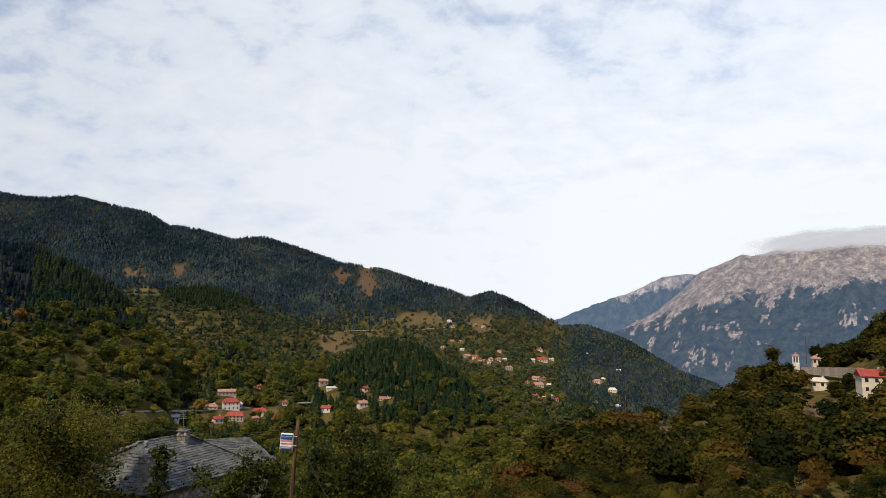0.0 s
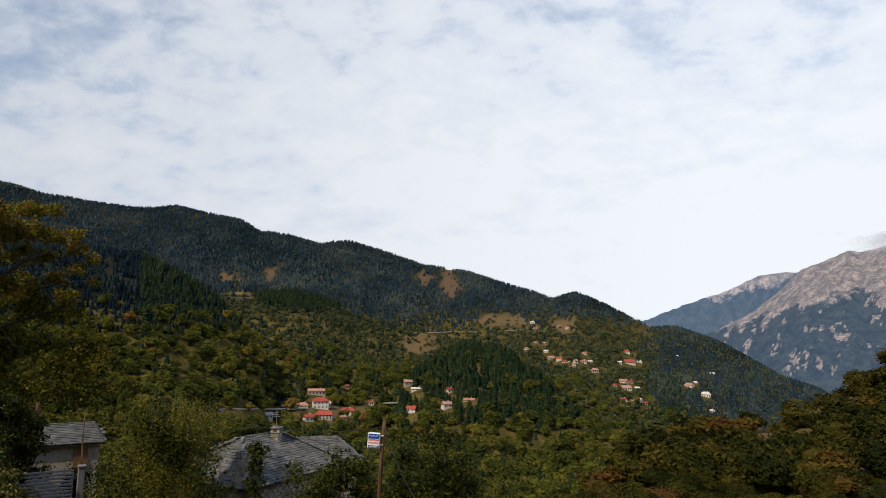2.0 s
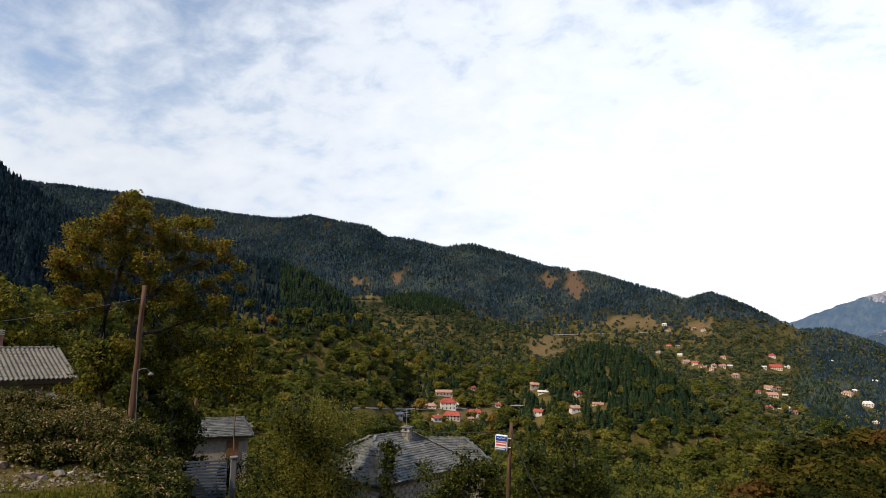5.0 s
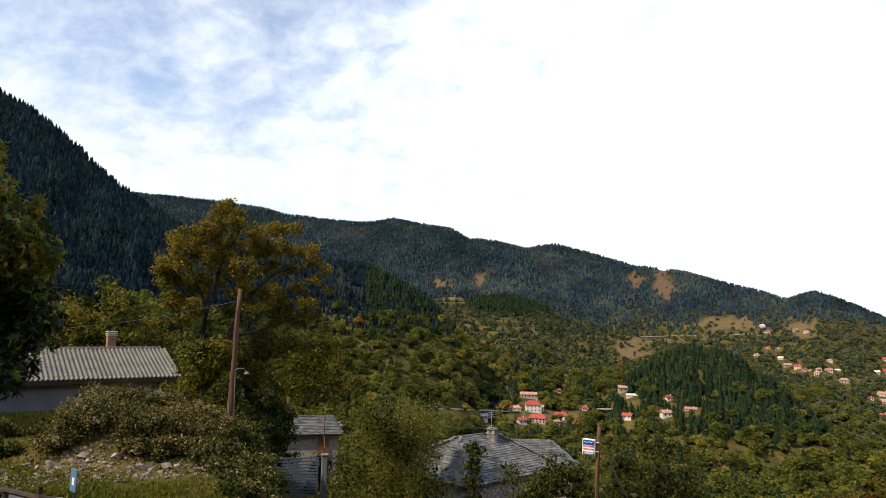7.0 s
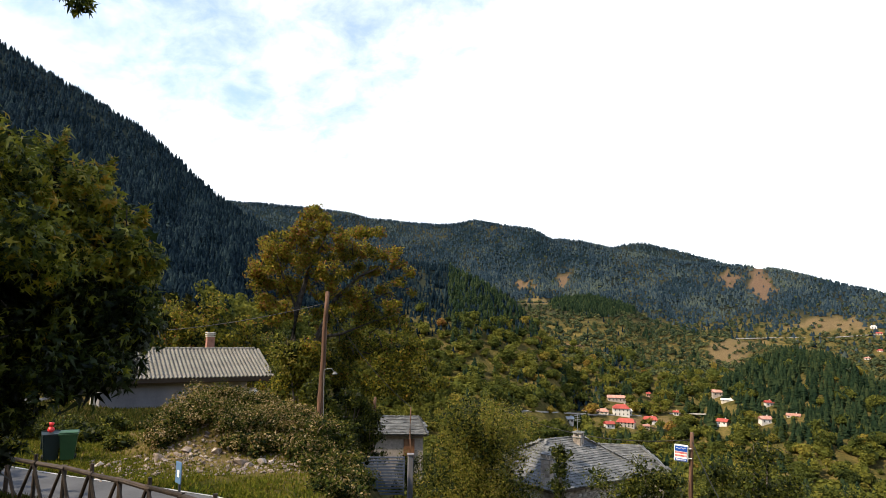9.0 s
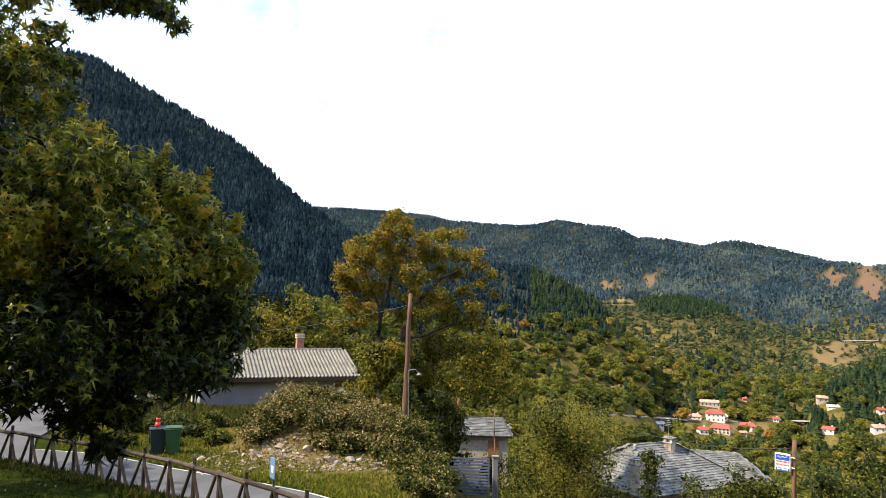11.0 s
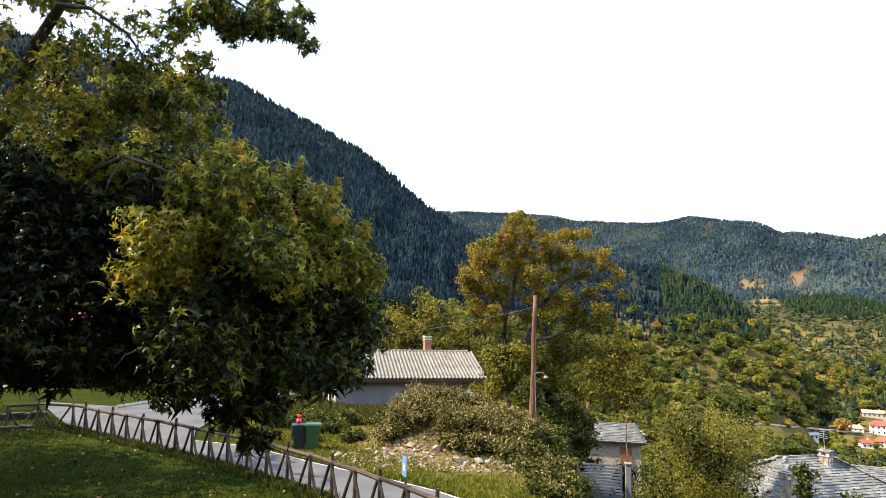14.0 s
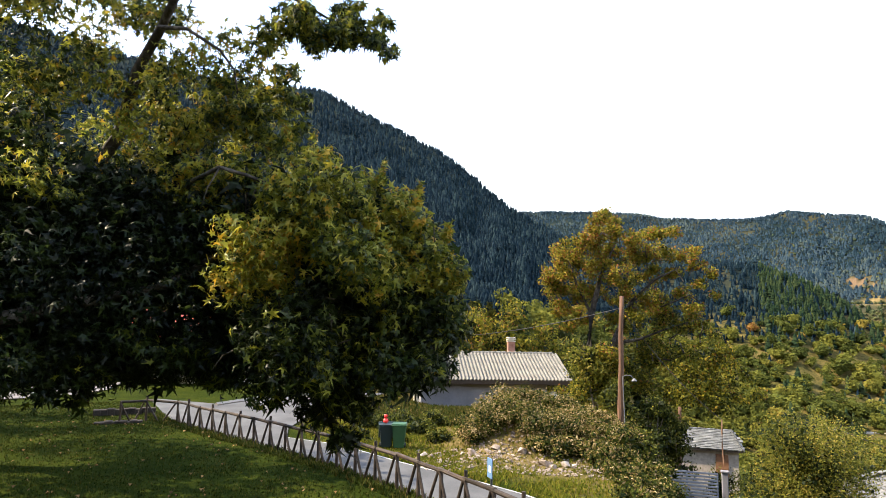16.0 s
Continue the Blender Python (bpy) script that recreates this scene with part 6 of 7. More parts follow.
def cable(p, q, sag, r, label="thin black overhead cable"):
    n = 16
    pts = [p.lerp(q, k / n) - Vector((0, 0, sag * 4 * (k / n) * (1 - k / n))) for k in range(n + 1)]
    return tagged(part("cable", limb(bmesh.new(), pts, [r] * (n + 1), 5), material("black cable", (0.01, 0.01, 0.012), 0.6)), label, "cable")


cable(pa_top - Vector((0, 0, 0.36)), spot(30.5, -6.2, 44), 0.9, 0.02)
cable(pa_top - Vector((0, 0, 0.45)), spot(10.0, -15.2, 27), 0.3, 0.018)
cable(spot(13.78, -11.65, 35.9), spot(16.2, -16.8, 34.5), 0.02, 0.012, "slack wire stay of the leaning pole")
cable(pb_top - Vector((0, 0, 0.55)), spot(64.0, -0.7, 44), 0.5, 0.02)
cable(pb_top - Vector((0, 0, 0.6)), spot(37.11, -6.8, 30.5), 0.4, 0.014)

sign = new("advertising_sign"); sp = spot(14.3, -9.63, 35.9)
sign.matrix_world = pose(sp.x, sp.y, sp.z, 0, 2.5, 14.3 - 12)
tagged(sign, "white illuminated-box sign with blue bands and red lettering on the pole", "sign")
BLUE = material("sign blue", (0.012, 0.07, 0.36), 0.35)
RED = material("sign red", (0.5, 0.03, 0.03), 0.4)
SIGN_WHITE = mottled("sign white", [(0.3, (0.7, 0.7, 0.7)), (0.7, (0.8, 0.8, 0.8))], 2, 6, 0.35, 0.0)
part("box", box(bmesh.new(), 0, 0, 0, 0.68, 0.16, 0.84, 0, 0.035), SIGN_WHITE, sign)
bm = bmesh.new()
box(bm, 0, -0.083, 0.23, 0.60, 0.006, 0.26, 0, 0.0)
part("band", bm, BLUE, sign, "blue field with a plain pale flourish")
part("band", box(bmesh.new(), 0, -0.083, -0.315, 0.60, 0.006, 0.13), BLUE, sign)
bm = bmesh.new()
limb(bm, [(-0.24 + 0.06 * k, -0.088, 0.24 + 0.04 * math.sin(k * 1.9) + 0.004 * k) for k in range(9)], [0.012] * 9, 5)
part("flourish", bm, SIGN_WHITE, sign)
for z in (0.035, -0.115):
    for k in range(10):
        part("letter_bar", box(bmesh.new(), -0.257 + 0.057 * k, -0.084, z, 0.04, 0.008, 0.085), RED, sign)
for k in range(9):
    part("letter_bar", box(bmesh.new(), -0.22 + 0.055 * k, -0.088, -0.315, 0.035, 0.005, 0.07), SIGN_WHITE, sign)
for z in (0.28, -0.2):
    part("bracket", box(bmesh.new(), 0.42, 0, z, 0.2, 0.04, 0.03), SIGN_WHITE, sign)

sb = spot(55.9, -14.2, 17.0)
mark = new("roadside_sign"); mark.matrix_world = pose(sb.x, sb.y, ground_at(sb.x, sb.y), 0, 0, 56 - 68)
tagged(mark, "small blue information sign on a thin post", "sign")
h = 4.5 + 17 * math.tan(radians(-10.9)) - ground_at(sb.x, sb.y)
part("post", rod(bmesh.new(), (0, 0, -0.2), (0, 0, h - 0.05), 0.035, 0.035, 8), material("dark post", (0.04, 0.045, 0.05), 0.6), mark)
part("panel", box(bmesh.new(), 0, -0.045, h - 0.25, 0.32, 0.02, 0.5, 0, 0.008), material("faded sign blue", (0.09, 0.17, 0.30), 0.5), mark)
part("emblem", box(bmesh.new(), 0.02, -0.058, h - 0.27, 0.12, 0.006, 0.16), SIGN_WHITE, mark)


# ---- road, lawn edge, rustic fence ----
def strip(name, near, far, mat, z, label, cat="road"):
    n = len(near)
    V = [(x, y, z) for x, y in near] + [(x, y, z) for x, y in far]
    F = [(k, k + 1, n + k + 1, n + k) for k in range(n - 1)]
    return tagged(np_mesh(name, V, F, mat), label, cat, kind="structure")


xs = [-6, -10, -13, -16, -18, -21.5, -25.8, -28.3, -31, -34, -38, -42]
edge = np.interp(xs, [-46, -28.3, -25.8, -21.5, -18, -16, -10, -6], [1.5, 8.35, 9.8, 10.6, 11.5, 11.9, 12.2, 12.2])
near = [(x, float(fence_y(x)) + 0.35) for x in xs[:9]] + [(-34.5, 3.6), (-39.5, 2.4), (-44, 0.8)]
far = [(x, float(e)) for x, e in zip(xs[:8], edge[:8])] + [(-31, 9.2), (-34.0, 11.0), (-41.5, 8.2), (-46, 5.0)]
strip("road", near, far, ASPHALT, ROAD_Z, "narrow worn grey asphalt lane behind the fence")
strip("road_branch", [(-34.0, 11.0), (-39, 15.5), (-44, 20)], [(-41.5, 8.2), (-45.5, 13.4), (-50, 19)], ASPHALT, ROAD_Z, "asphalt branch lane climbing past the house")
edge_pts = [(x, float(e) - 0.02) for x, e in zip(xs[:8], edge[:8])]
strip("trim", edge_pts, [(x, y + 0.09) for x, y in edge_pts], LINE, ROAD_Z + 0.012, "worn white edge line of the lane", "road line")
kerb = bmesh.new()
for a, b in (((-34.2, 11.2), (-44.2, 20.2)), ((-41.2, 7.7), (-50, 18.5))):
    rod(kerb, (*a, ROAD_Z + 0.05), (*b, ROAD_Z + 0.05), 0.12, 0.12, 4)
tagged(part("kerb", kerb, MORTAR), "pale concrete kerb along the branch lane", "kerb", kind="structure")

FENCE_PTS = []
x = -9.0
while x > -32.9:
    FENCE_PTS.append((x, float(fence_y(x))))
    x -= 1.12 * math.cos(math.atan2(float(fence_y(x) - fence_y(x - 1)), 1.0))
FENCE_PTS += [(-33.3, 3.1), (-33.0, 2.0)]
fence = new("rustic_fence"); tagged(fence, "rustic dark log fence with braced posts along the lawn", "fence")
g = random.Random(12)
for k, (x, y) in enumerate(FENCE_PTS):
    tall = k % 2 == 0
    z = ground_at(x, y)
    h = 0.98 + g.uniform(-0.03, 0.05) + (0.14 if tall else 0.0)
    part("post", rod(bmesh.new(), (x, y, z - 0.25), (x + g.uniform(-0.02, 0.02), y + g.uniform(-0.02, 0.02), z + h), 0.055, 0.048, 8, 0.12), LOG, fence)
    for sg in (-1, 1):
        if 0 <= k + sg < len(FENCE_PTS):
            nx, ny = FENCE_PTS[k + sg]
            f = g.uniform(0.42, 0.5)
            bx, by = x + (nx - x) * f, y + (ny - y) * f
            part("brace", rod(bmesh.new(), (x + (nx - x) * 0.03, y + (ny - y) * 0.03 - 0.06, z + 0.90), (bx, by - 0.06, ground_at(bx, by) - 0.1), 0.038, 0.045, 7, 0.15), LOG, fence)
for k in range(0, len(FENCE_PTS) - 1):
    (x0, y0), (x1, y1) = FENCE_PTS[k], FENCE_PTS[k + 1]
    part("rail", rod(bmesh.new(), (x0 + 0.08, y0 - 0.03, ground_at(x0, y0) + 0.93 + g.uniform(-0.02, 0.02)), (x1 - 0.08, y1 - 0.03, ground_at(x1, y1) + 0.93 + g.uniform(-0.02, 0.02)), 0.06, 0.055, 8, 0.12), LOG, fence)


# ---- wheeled bins ----
def wheelie_bin(az, r, rz, colour, label, lid_open):
    x, y = xy(az, r); z = ground_at(x, y)
    root = new("wheeled_bin"); root.matrix_world = pose(x, y, z, 0, 0, rz)
    tagged(root, label, "bin", "bins by the road")
    mat = mottled("bin plastic", [(0.3, tuple(c * 0.8 for c in colour)), (0.7, colour)], 2, 8, 0.45, 0.05, spec=0.4)
    bm = bmesh.new()
    lo = [bm.verts.new(p) for p in ((-0.2, -0.22, 0.06), (0.2, -0.22, 0.06), (0.2, 0.2, 0.06), (-0.2, 0.2, 0.06))]
    hi = [bm.verts.new(p) for p in ((-0.28, -0.32, 0.95), (0.28, -0.32, 0.95), (0.28, 0.3, 0.95), (-0.28, 0.3, 0.95))]
    for i in range(4):
        bm.faces.new((lo[i], lo[(i + 1) % 4], hi[(i + 1) % 4], hi[i]))
    bm.faces.new(lo[::-1]); bm.faces.new(hi)
    bmesh.ops.bevel(bm, geom=bm.edges[:], offset=0.025, segments=2, affect="EDGES")
    part("body", bm, mat, root)
    part("rim", box(bmesh.new(), 0, -0.01, 0.955, 0.62, 0.68, 0.05, 0, 0.012), mat, root)
    lid = part("lid", box(bmesh.new(), 0, 0, 0.02, 0.6, 0.66, 0.05, 0, 0.02), mat, root)
    lid.matrix_local = pose(0, -0.01, 0.985, 0, 0, 0) if not lid_open else pose(0, 0.37, 0.70, 95, 0, 0)
    part("handle", rod(bmesh.new(), (-0.24, 0.36, 0.9), (0.24, 0.36, 0.9), 0.018), mat, root)
    for s in (-1, 1):
        part("wheel", rod(bmesh.new(), (s * 0.2, 0.24, 0.1), (s * 0.26, 0.24, 0.1), 0.1, 0.1, 14), material("wheel rubber", (0.02, 0.02, 0.02), 0.8), root)
    return root


wheelie_bin(65.12, 27.0, 68, (0.012, 0.026, 0.030), "dark open wheeled bin with a red bag on top", True)
wheelie_bin(63.97, 26.8, 60, (0.03, 0.085, 0.035), "dark green closed wheeled bin on the verge", False)
bm = bmesh.new(); bmesh.ops.create_icosphere(bm, subdivisions=2, radius=0.11)
bx, by = xy(65.2, 27.0)
for v in bm.verts:
    v.co = v.co * (1 + 0.25 * noise.noise(v.co * 9)) + Vector((bx, by, ground_at(bx, by) + 1.1))
rod(bm, (bx, by, ground_at(bx, by) + 1.2), (bx, by + 0.02, ground_at(bx, by) + 1.34), 0.05, 0.09, 7)
tagged(part("rubbish_bag", bm, material("red plastic film", (0.62, 0.03, 0.03), 0.35), smooth=True), "knotted red plastic rubbish bag on the bin", "bag")


# ---- slatted gate ----
def slat_gate():
    a, b = spot(42.2, -10.9, 30.0), spot(37.5, -10.7, 30.0)
    ang = math.degrees(math.atan2(b.y - a.y, b.x - a.x)); W = math.hypot(b.x - a.x, b.y - a.y)
    z1 = a.z; z0 = z1 - 1.75
    root = new("metal_gate"); root.matrix_world = pose(a.x, a.y, z0, 0, 0, ang)
    tagged(root, "blue-grey metal gate of horizontal slats", "gate")
    mat = mottled("blue-grey gate paint", [(0.3, (0.075, 0.095, 0.14)), (0.7, (0.11, 0.135, 0.185))], 1, 8, 0.5, 0.05)
    for x in (0.03, W / 2, W - 0.03):
        part("stile", box(bmesh.new(), x, 0, 0.87, 0.06, 0.05, 1.72, 0, 0.006), mat, root)
    for k in range(13):
        part("slat", box(bmesh.new(), W / 2, -0.02, 0.1 + k * 0.133, W, 0.025, 0.082, 0, 0.006), mat, root)
    post = new("gate_post"); post.matrix_world = pose(b.x + 0.25, b.y + 0.1, z0, 0, 0, ang)
    tagged(post, "rough concrete and stone gate post", "post")
    part("shaft", box(bmesh.new(), 0, 0, 0.8, 0.26, 0.26, 2.0, 0, 0.03), RENDERED, post)
    part("cap", box(bmesh.new(), 0, 0, 1.84, 0.32, 0.32, 0.08, 0, 0.02), RENDERED, post)


slat_gate()

# ---- stones on the heap ----
g = random.Random(77)
ROCK = mottled("broken limestone", [(0.25, (0.15, 0.115, 0.09)), (0.55, (0.27, 0.22, 0.18)), (0.80, (0.52, 0.47, 0.42))], 3, 5, 0.9, 0.4, 0.02, random=0.25)
rock_mesh = []
for k in range(7):
    bm = bmesh.new()
    for i in range(13):
        d = Vector((g.gauss(0, 1), g.gauss(0, 1), g.gauss(0, 1))).normalized() * g.uniform(0.38, 0.6)
        bm.verts.new((d.x, d.y * 0.8, d.z * 0.62))
    hull = bmesh.ops.convex_hull(bm, input=bm.verts[:])
    bmesh.ops.delete(bm, geom=list({e for e in hull["geom_interior"] + hull["geom_unused"] if isinstance(e, bmesh.types.BMVert)}), context="VERTS")
    bm.normal_update()
    me = bpy.data.meshes.new("rock"); bm.to_mesh(me); bm.free(); me.materials.append(ROCK); rock_mesh.append(me)
BIG = [(51.3, 24.3, 0.62), (50.6, 24.0, 0.40), (49.6, 24.2, 0.5), (53.2, 25.4, 0.55), (48.8, 24.2, 0.3), (50.0, 23.6, 0.28), (57.6, 25.5, 0.6), (58.5, 25.6, 0.3), (61.8, 25.4, 0.5), (61.2, 25.3, 0.35), (55.6, 25.8, 0.5), (55.2, 25.4, 0.35), (46.6, 23.6, 0.5), (45.4, 23.4, 0.45), (44.6, 23.6, 0.35), (52.3, 24.0, 0.22)]
for az, r, s in BIG:
    x, y = xy(az, r)
    o = new("rock", g.choice(rock_mesh)); o.matrix_world = pose(x, y, ground_at(x, y) + s * 0.15, g.uniform(-25, 25), g.uniform(-25, 25), g.uniform(0, 360)) @ Matrix.Scale(s * 0.85, 4)
    tagged(o, "pale broken limestone block at the foot of the heap", "rock", "rocks by the road")
small = []
for k in range(1200):
    az = g.uniform(45, 62.5); r = g.uniform(22.8, 26.6)
    if az > 53 and g.random() < 0.3:
        az = g.uniform(54, 58); r = g.uniform(24.5, 27.5)
    x, y = xy(az, r); s = g.uniform(0.05, 0.16) * (1.6 if g.random() < 0.12 else 1)
    small.append((pose(x, y, ground_at(x, y) + s * 0.12, g.uniform(-30, 30), g.uniform(-30, 30), g.uniform(0, 360)) @ Matrix.Scale(s, 4), g.choice(rock_mesh)))
V, F = [], []
for m, me in small:
    o = len(V); V += [tuple(m @ v.co) for v in me.vertices]; F += [tuple(o + i for i in p.vertices) for p in me.polygons if len(p.vertices) == 3]
tagged(np_mesh("rubble", V, F, ROCK), "scattered stone rubble on the earth heap", "rubble", kind="stuff")


# ---- terrace, church and houses on the near hillside ----
def sight(az, el, r=338.0):
    return spot(az, el, r)


w0, w1 = sight(-28.0, -2.42, 333), sight(-31.95, -2.3, 300)
bm = bmesh.new()
seg = 14
for k in range(seg):
    a, b = w0.lerp(w1, k / seg), w0.lerp(w1, (k + 0.96) / seg)
    c = (a + b) / 2; d = b - a
    box(bm, c.x, c.y, c.z - 1.4 - 1.0 * k / seg, d.length, 0.8, 2.8 + 2.0 * k / seg, math.degrees(math.atan2(d.y, d.x)))
tagged(part("retaining_wall", bm, STONE), "long grey stone retaining wall of the church terrace", "wall", kind="structure")
bt = new("belfry"); p = sight(-27.6, -2.3); bt.matrix_world = pose(p.x, p.y, p.z, 0, 0, -27) @ Matrix.Scale(0.85, 4)
tagged(bt, "white open belfry with pillars and a small cross", "belfry")
part("plinth", box(bmesh.new(), 0, 0, -1.6, 3.4, 2.6, 6.2), WHITEWASH, bt)
for sx in (-1, 0, 1):
    for sy in (-1, 1):
        part("pillar", box(bmesh.new(), sx * 1.35, sy * 0.9, 3.1, 0.5, 0.5, 3.4), WHITEWASH, bt)
part("slab", box(bmesh.new(), 0, 0, 4.95, 3.5, 2.8, 0.5), WHITEWASH, bt)
part("roof", gable(bmesh.new(), 3.4, 2.8, 5.2, 0.3, 0.15, rise=0.9, hip=1.2), TILE_OLD, bt)
bm = bmesh.new(); box(bm, 0, 0, 6.6, 0.12, 0.12, 1.3); box(bm, 0, 0, 6.8, 0.6, 0.12, 0.12)
part("cross", bm, WHITEWASH, bt)
for az, el, w, h, roofm, lab, rz in ((-28.95, -2.2, 3.2, 2.8, TILE_OLD, "small white chapel among trees on the terrace", 10), (-29.1, -3.95, 5.5, 2.8, CREAM, "low-roofed cream house below the terrace wall", -6)):
    p = sight(az, el, 338 if el > -3 else 296)
    valley_house(p.x, p.y, p.z, az + rz, w, 5, h, roofm, CREAM, lab, 1, 1.5)
p = sight(-32.55, -4.1, 262)
valley_house(p.x, p.y, p.z, -32.5 + 14, 8.6, 8, 5.8, TILE_RED, CREAM, "cream two-storey house with red gable roof and balconies", 2, 0.0)

# ---- left of the lawn: gravel path, stone edging, red-roofed house ----
# the culvert's shade is put into the edging's dark stone colour
DARK_STONE = mottled("shade-darkened stone", [(0.3, (0.010, 0.008, 0.007)), (0.7, (0.035, 0.028, 0.024))], 2.0, 8, 0.95, 0.5, 0.03, random=0.2)
GRAVEL = mottled("pale gravel", [(0.3, (0.075, 0.070, 0.070)), (0.7, (0.15, 0.14, 0.14))], 2.0, 14, 0.95, 0.5, 0.03)
gp = [(*xy(a, r),) for a, r in ((87.5, 49), (89.9, 46.0), (92, 45.0), (95, 45.0), (100, 46))]
gq = [(*xy(a, r),) for a, r in ((86.5, 55), (89.5, 53), (92, 56), (95, 59), (100, 62))]
strip("path", gp, gq, GRAVEL, 0.07, "pale gravel path beyond the lawn", "path")
for k, (a0, a1, r, zt) in enumerate(((84.0, 88.4, 36.0, 0.25), (85.0, 88.2, 33.0, 0.05))):
    bm = bmesh.new()
    n = 9
    for i in range(n):
        p = Vector(xy(a0 + (a1 - a0) * (i + 0.5) / n, r)); box(bm, p.x, p.y, zt - 0.2, 0.34, 0.4, 0.5 + 0.06 * math.sin(i * 2.3), a0 + 3 * math.sin(i * 1.7), 0.03)
    tagged(part("stone_edging", bm, DARK_STONE), "low rough stone edging of the culvert", "edging")
p = spot(81.0, -4.2, 62.0)
hl = valley_house(p.x, p.y, p.z, 78, 12, 8, 3.6, TILE_RED, CREAM, "cream house with a red roof behind the plane tree", 1, 1.5)


# ---- grass, weeds and fallen leaves ----
def grass(name, P, size, blades, mat, tint, label, seed):
    g = np.random.default_rng(seed)
    n = len(P)
    V, F, T = [], [], []
    a = g.uniform(0, math.tau, (n, blades)); lean = g.uniform(0.1, 0.9, (n, blades)); h = size * g.uniform(0.5, 1.3, (n, blades)); w = size * 0.16
    dx, dy = np.cos(a), np.sin(a)
    px, py, pz = P[:, 0:1] + dx * size * 0.25, P[:, 1:2] + dy * size * 0.25, P[:, 2:3] - 0.01 + 0 * a
    v0 = np.stack([px - dy * w, py + dx * w, pz], -1); v1 = np.stack([px + dy * w, py - dx * w, pz], -1)
    v2 = np.stack([px + dx * lean * h, py + dy * lean * h, pz + h], -1)
    V = np.stack([v0, v1, v2], 2).reshape(-1, 3)
    F = np.arange(len(V)).reshape(-1, 3)
    t = np.repeat(np.clip(tint + g.normal(0, 0.16, n), 0, 1), blades * 3)
    return tagged(np_mesh(name, V, F, mat, t), label, "grass", kind="stuff")


def lay(n, seed, az0, az1, r0, r1, keep):
    g = np.random.default_rng(seed)
    az, r = g.uniform(az0, az1, n), np.sqrt(g.uniform(r0 * r0, r1 * r1, n))
    x, y = xy(az, r)
    ok = keep(x, y, az, r, g)
    x, y, az, r = x[ok], y[ok], az[ok], r[ok]
    return np.stack([x, y, land_z(az, r)], -1)


BLADE = leafy("grass blades", [(0.0, (0.008, 0.015, 0.002)), (0.45, (0.024, 0.036, 0.004)), (0.75, (0.058, 0.056, 0.009)), (1.0, (0.13, 0.090, 0.03))], 0.2, 0.7, 0.05, 0.5)
# brighter copy of the blades, with sunlight on the verge put into its colour
VERGE = leafy("sunny verge grass", [(0.0, (0.030, 0.050, 0.005)), (0.45, (0.110, 0.120, 0.012)), (0.75, (0.20, 0.165, 0.028)), (1.0, (0.22, 0.14, 0.05))], 0.25, 0.8, 0.04, 0.5)
on_lawn = lambda x, y, az, r, g: (y < fence_y(x) - 0.1) & (g.uniform(size=len(x)) < 0.55 + 0.45 * vnoise(x * 0.7, y * 0.7, 55))
grass("lawn_grass", lay(90000, 201, 57, 99, 15, 42, on_lawn), 0.075, 3, BLADE, 0.42, "short mown lawn grass with clover", 301)
weeds = lambda x, y, az, r, g: (np.abs(y - fence_y(x) + 0.15) < 0.55)
grass("fence_weeds", lay(30000, 202, 52, 88, 13, 36, weeds), 0.14, 4, BLADE, 0.50, "long grass and weeds along the fence foot", 302)
verge = lambda x, y, az, r, g: (y > np.interp(x, [-46, -28.3, -25.8, -21.5, -18, -16, -10], [9, 8.6, 10.05, 10.9, 11.8, 12.15, 12.45])) & (g.uniform(size=len(x)) < (0.5 + 0.5 * vnoise(x * 0.8, y * 0.8, 57)) * np.where((y - fence_y(x) < 6.2) | (az > 60), 1.3, 0.4)) & ~((x < -33) & (az < 80))
grass("verge_grass", lay(44000, 203, 42, 72, 19, 36, verge), 0.12, 4, VERGE, 0.42, "rough dry grass on the verge and earth heap", 303)
yard = lambda x, y, az, r, g: g.uniform(size=len(x)) < 0.6 + 0.4 * vnoise(x * 0.6, y * 0.6, 59)
grass("yard_weeds", lay(9000, 205, 57, 68, 33, 46, yard), 0.26, 4, BLADE, 0.6, "rank weeds and dry grass before the grey house", 305)
g = np.random.default_rng(9)
P = lay(360, 204, 60, 97, 15, 36, lambda x, y, az, r, g: y < fence_y(x) - 0.2)
n = len(P); a = g.uniform(0, math.tau, n); s_ = g.uniform(0.03, 0.065, n)
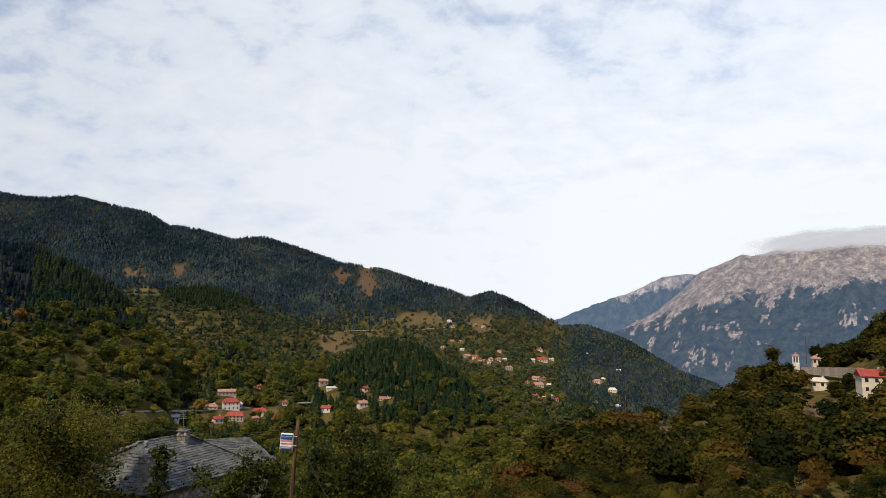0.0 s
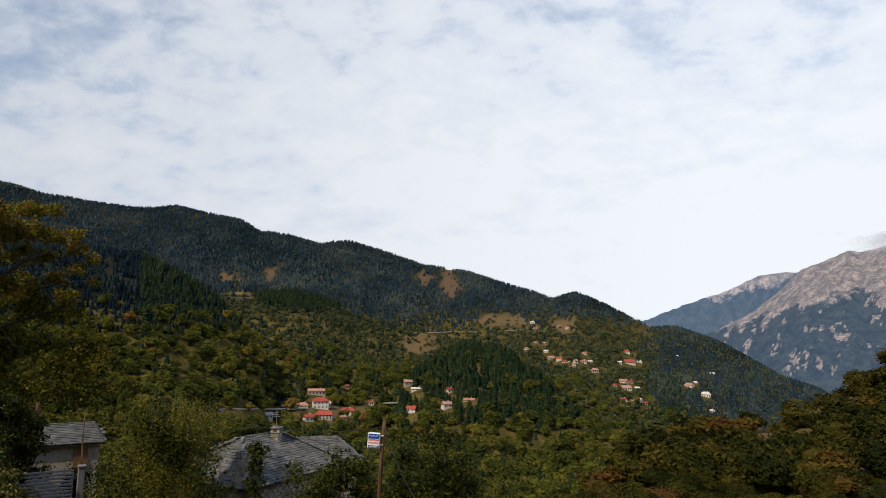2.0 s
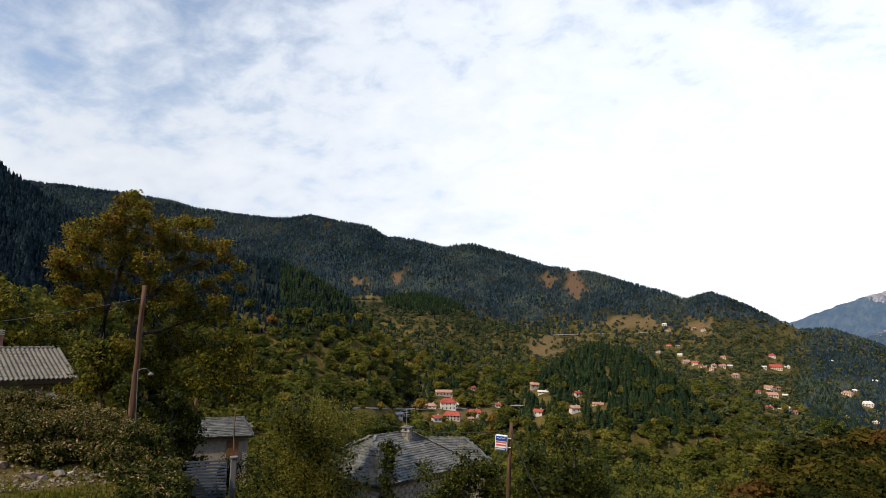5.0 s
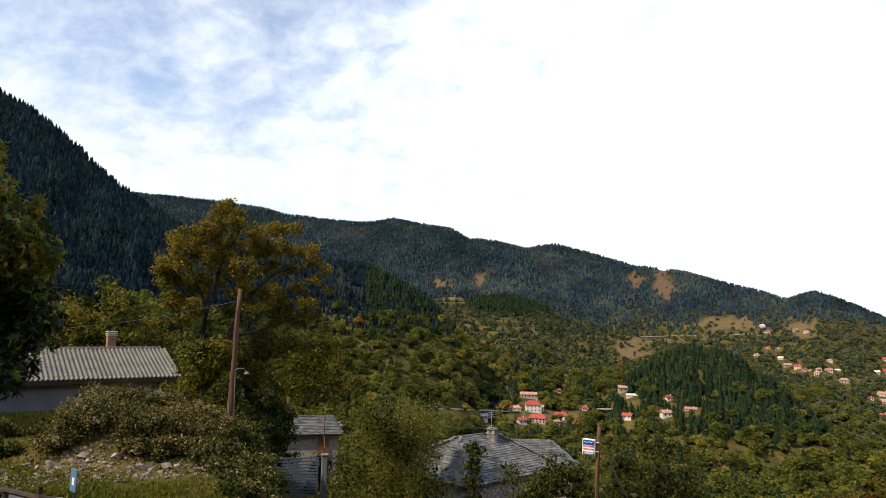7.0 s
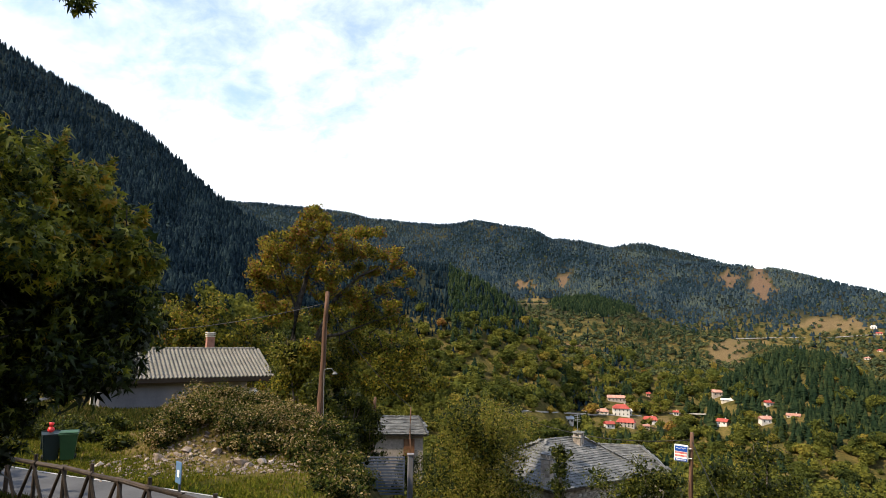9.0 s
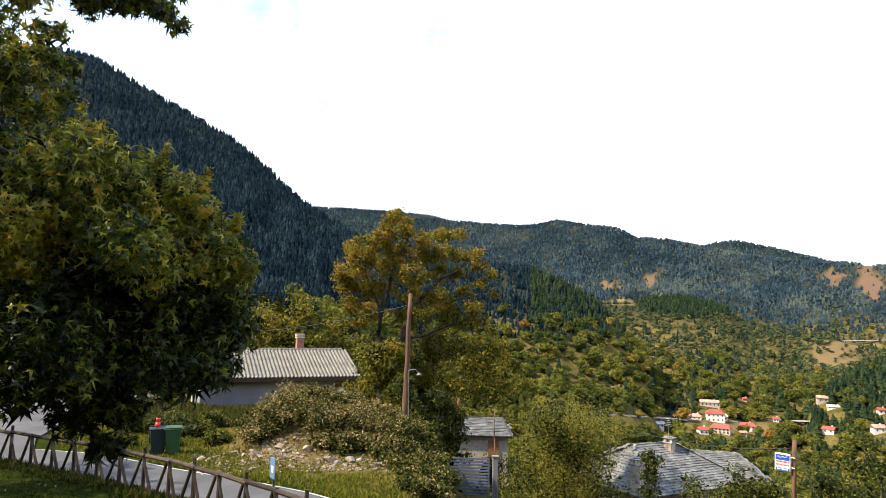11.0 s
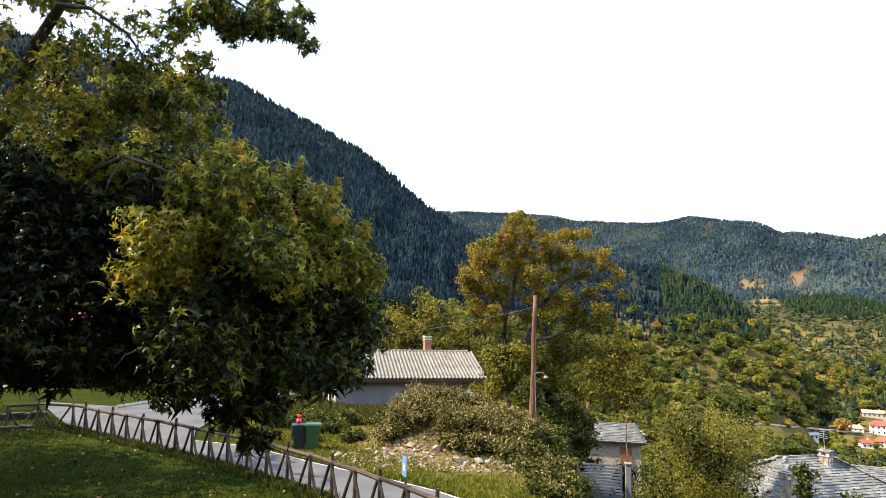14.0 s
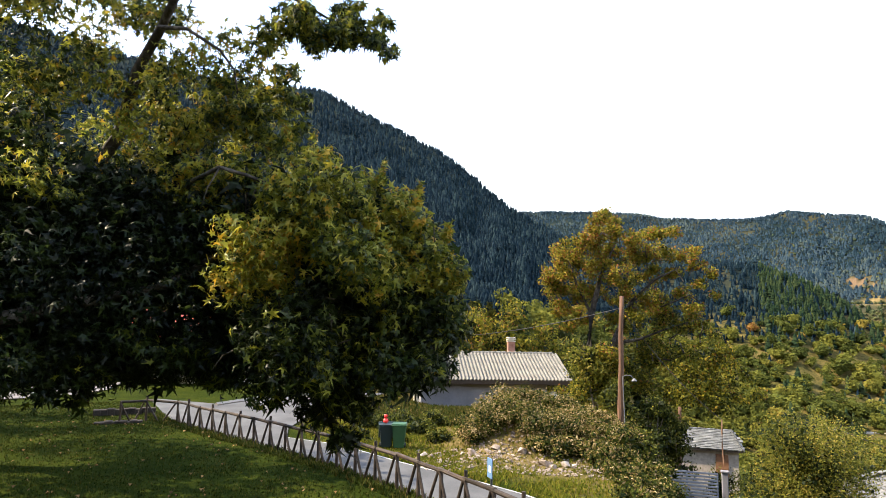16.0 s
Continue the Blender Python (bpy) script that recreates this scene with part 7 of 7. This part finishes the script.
V = np.stack([np.stack([P[:, 0] + np.cos(a + k * 1.571) * s_, P[:, 1] + np.sin(a + k * 1.571) * s_, P[:, 2] + 0.05 + 0.03 * ((k % 2) * 2 - 1)], -1) for k in range(4)], 1).reshape(-1, 3)
tagged(np_mesh("fallen_leaves", V, np.arange(4 * n).reshape(-1, 4), mottled("fallen leaves", [(0.3, (0.10, 0.05, 0.018)), (0.7, (0.22, 0.13, 0.045))], 2, 4, 0.8, 0.0, random=0.3)), "scattered brown fallen leaves on the lawn", "leaves", kind="stuff")


# ---- lanes and tracks on the slopes ----
def lane(points, width, label, mat):
    """A lane that follows the slope through bearings and height angles."""
    rs = np.exp(np.linspace(math.log(150), math.log(1600), 700))
    L, R = [], []
    for a, e in points:
        hit = np.where(land_el(np.full(700, a), rs) >= e)[0]
        r = rs[hit[0]] if len(hit) else 420.0
        p = spot(a, e, r); p.z = max(p.z, ground_at(p.x, p.y)) + 0.25
        L.append(p)
    V = []
    for k, p in enumerate(L):
        d = (L[min(k + 1, len(L) - 1)] - L[max(k - 1, 0)]); d.z = 0; d.normalize()
        o = Vector((-d.y, d.x, 0)) * width / 2
        V += [p + o, p - o]
    V = [v[:] for v in V] + [(v.x, v.y, v.z - 1.0) for v in V]
    n = len(L); F = [(2 * k, 2 * k + 1, 2 * k + 3, 2 * k + 2) for k in range(n - 1)]
    F += [(2 * k + q, 2 * k + 2 + q, 2 * n + 2 * k + 2 + q, 2 * n + 2 * k + q) for k in range(n - 1) for q in (0, 1)]
    tagged(np_mesh("lane", V, F, mat), label, "road", kind="structure")


PALE = mottled("pale road surface", [(0.3, (0.22, 0.21, 0.20)), (0.7, (0.34, 0.33, 0.31))], 0.2, 8, 0.9, 0.1)
lane([(29.5, -6.95), (27.5, -6.92), (25.8, -6.90), (23.5, -6.95), (21.2, -7.0), (19.0, -6.95), (17.5, -6.9)], 5, "pale village road on a low retaining wall", PALE)
lane([(15.2, -6.62), (13.5, -6.52), (12.0, -6.5), (10.5, -6.4)], 4, "pale lane past the red-roofed houses", PALE)
lane([(10.2, -0.35), (7, -0.25), (3.2, -0.1), (0, 0.2)], 7, "pale dirt track across the far slope", PALE)
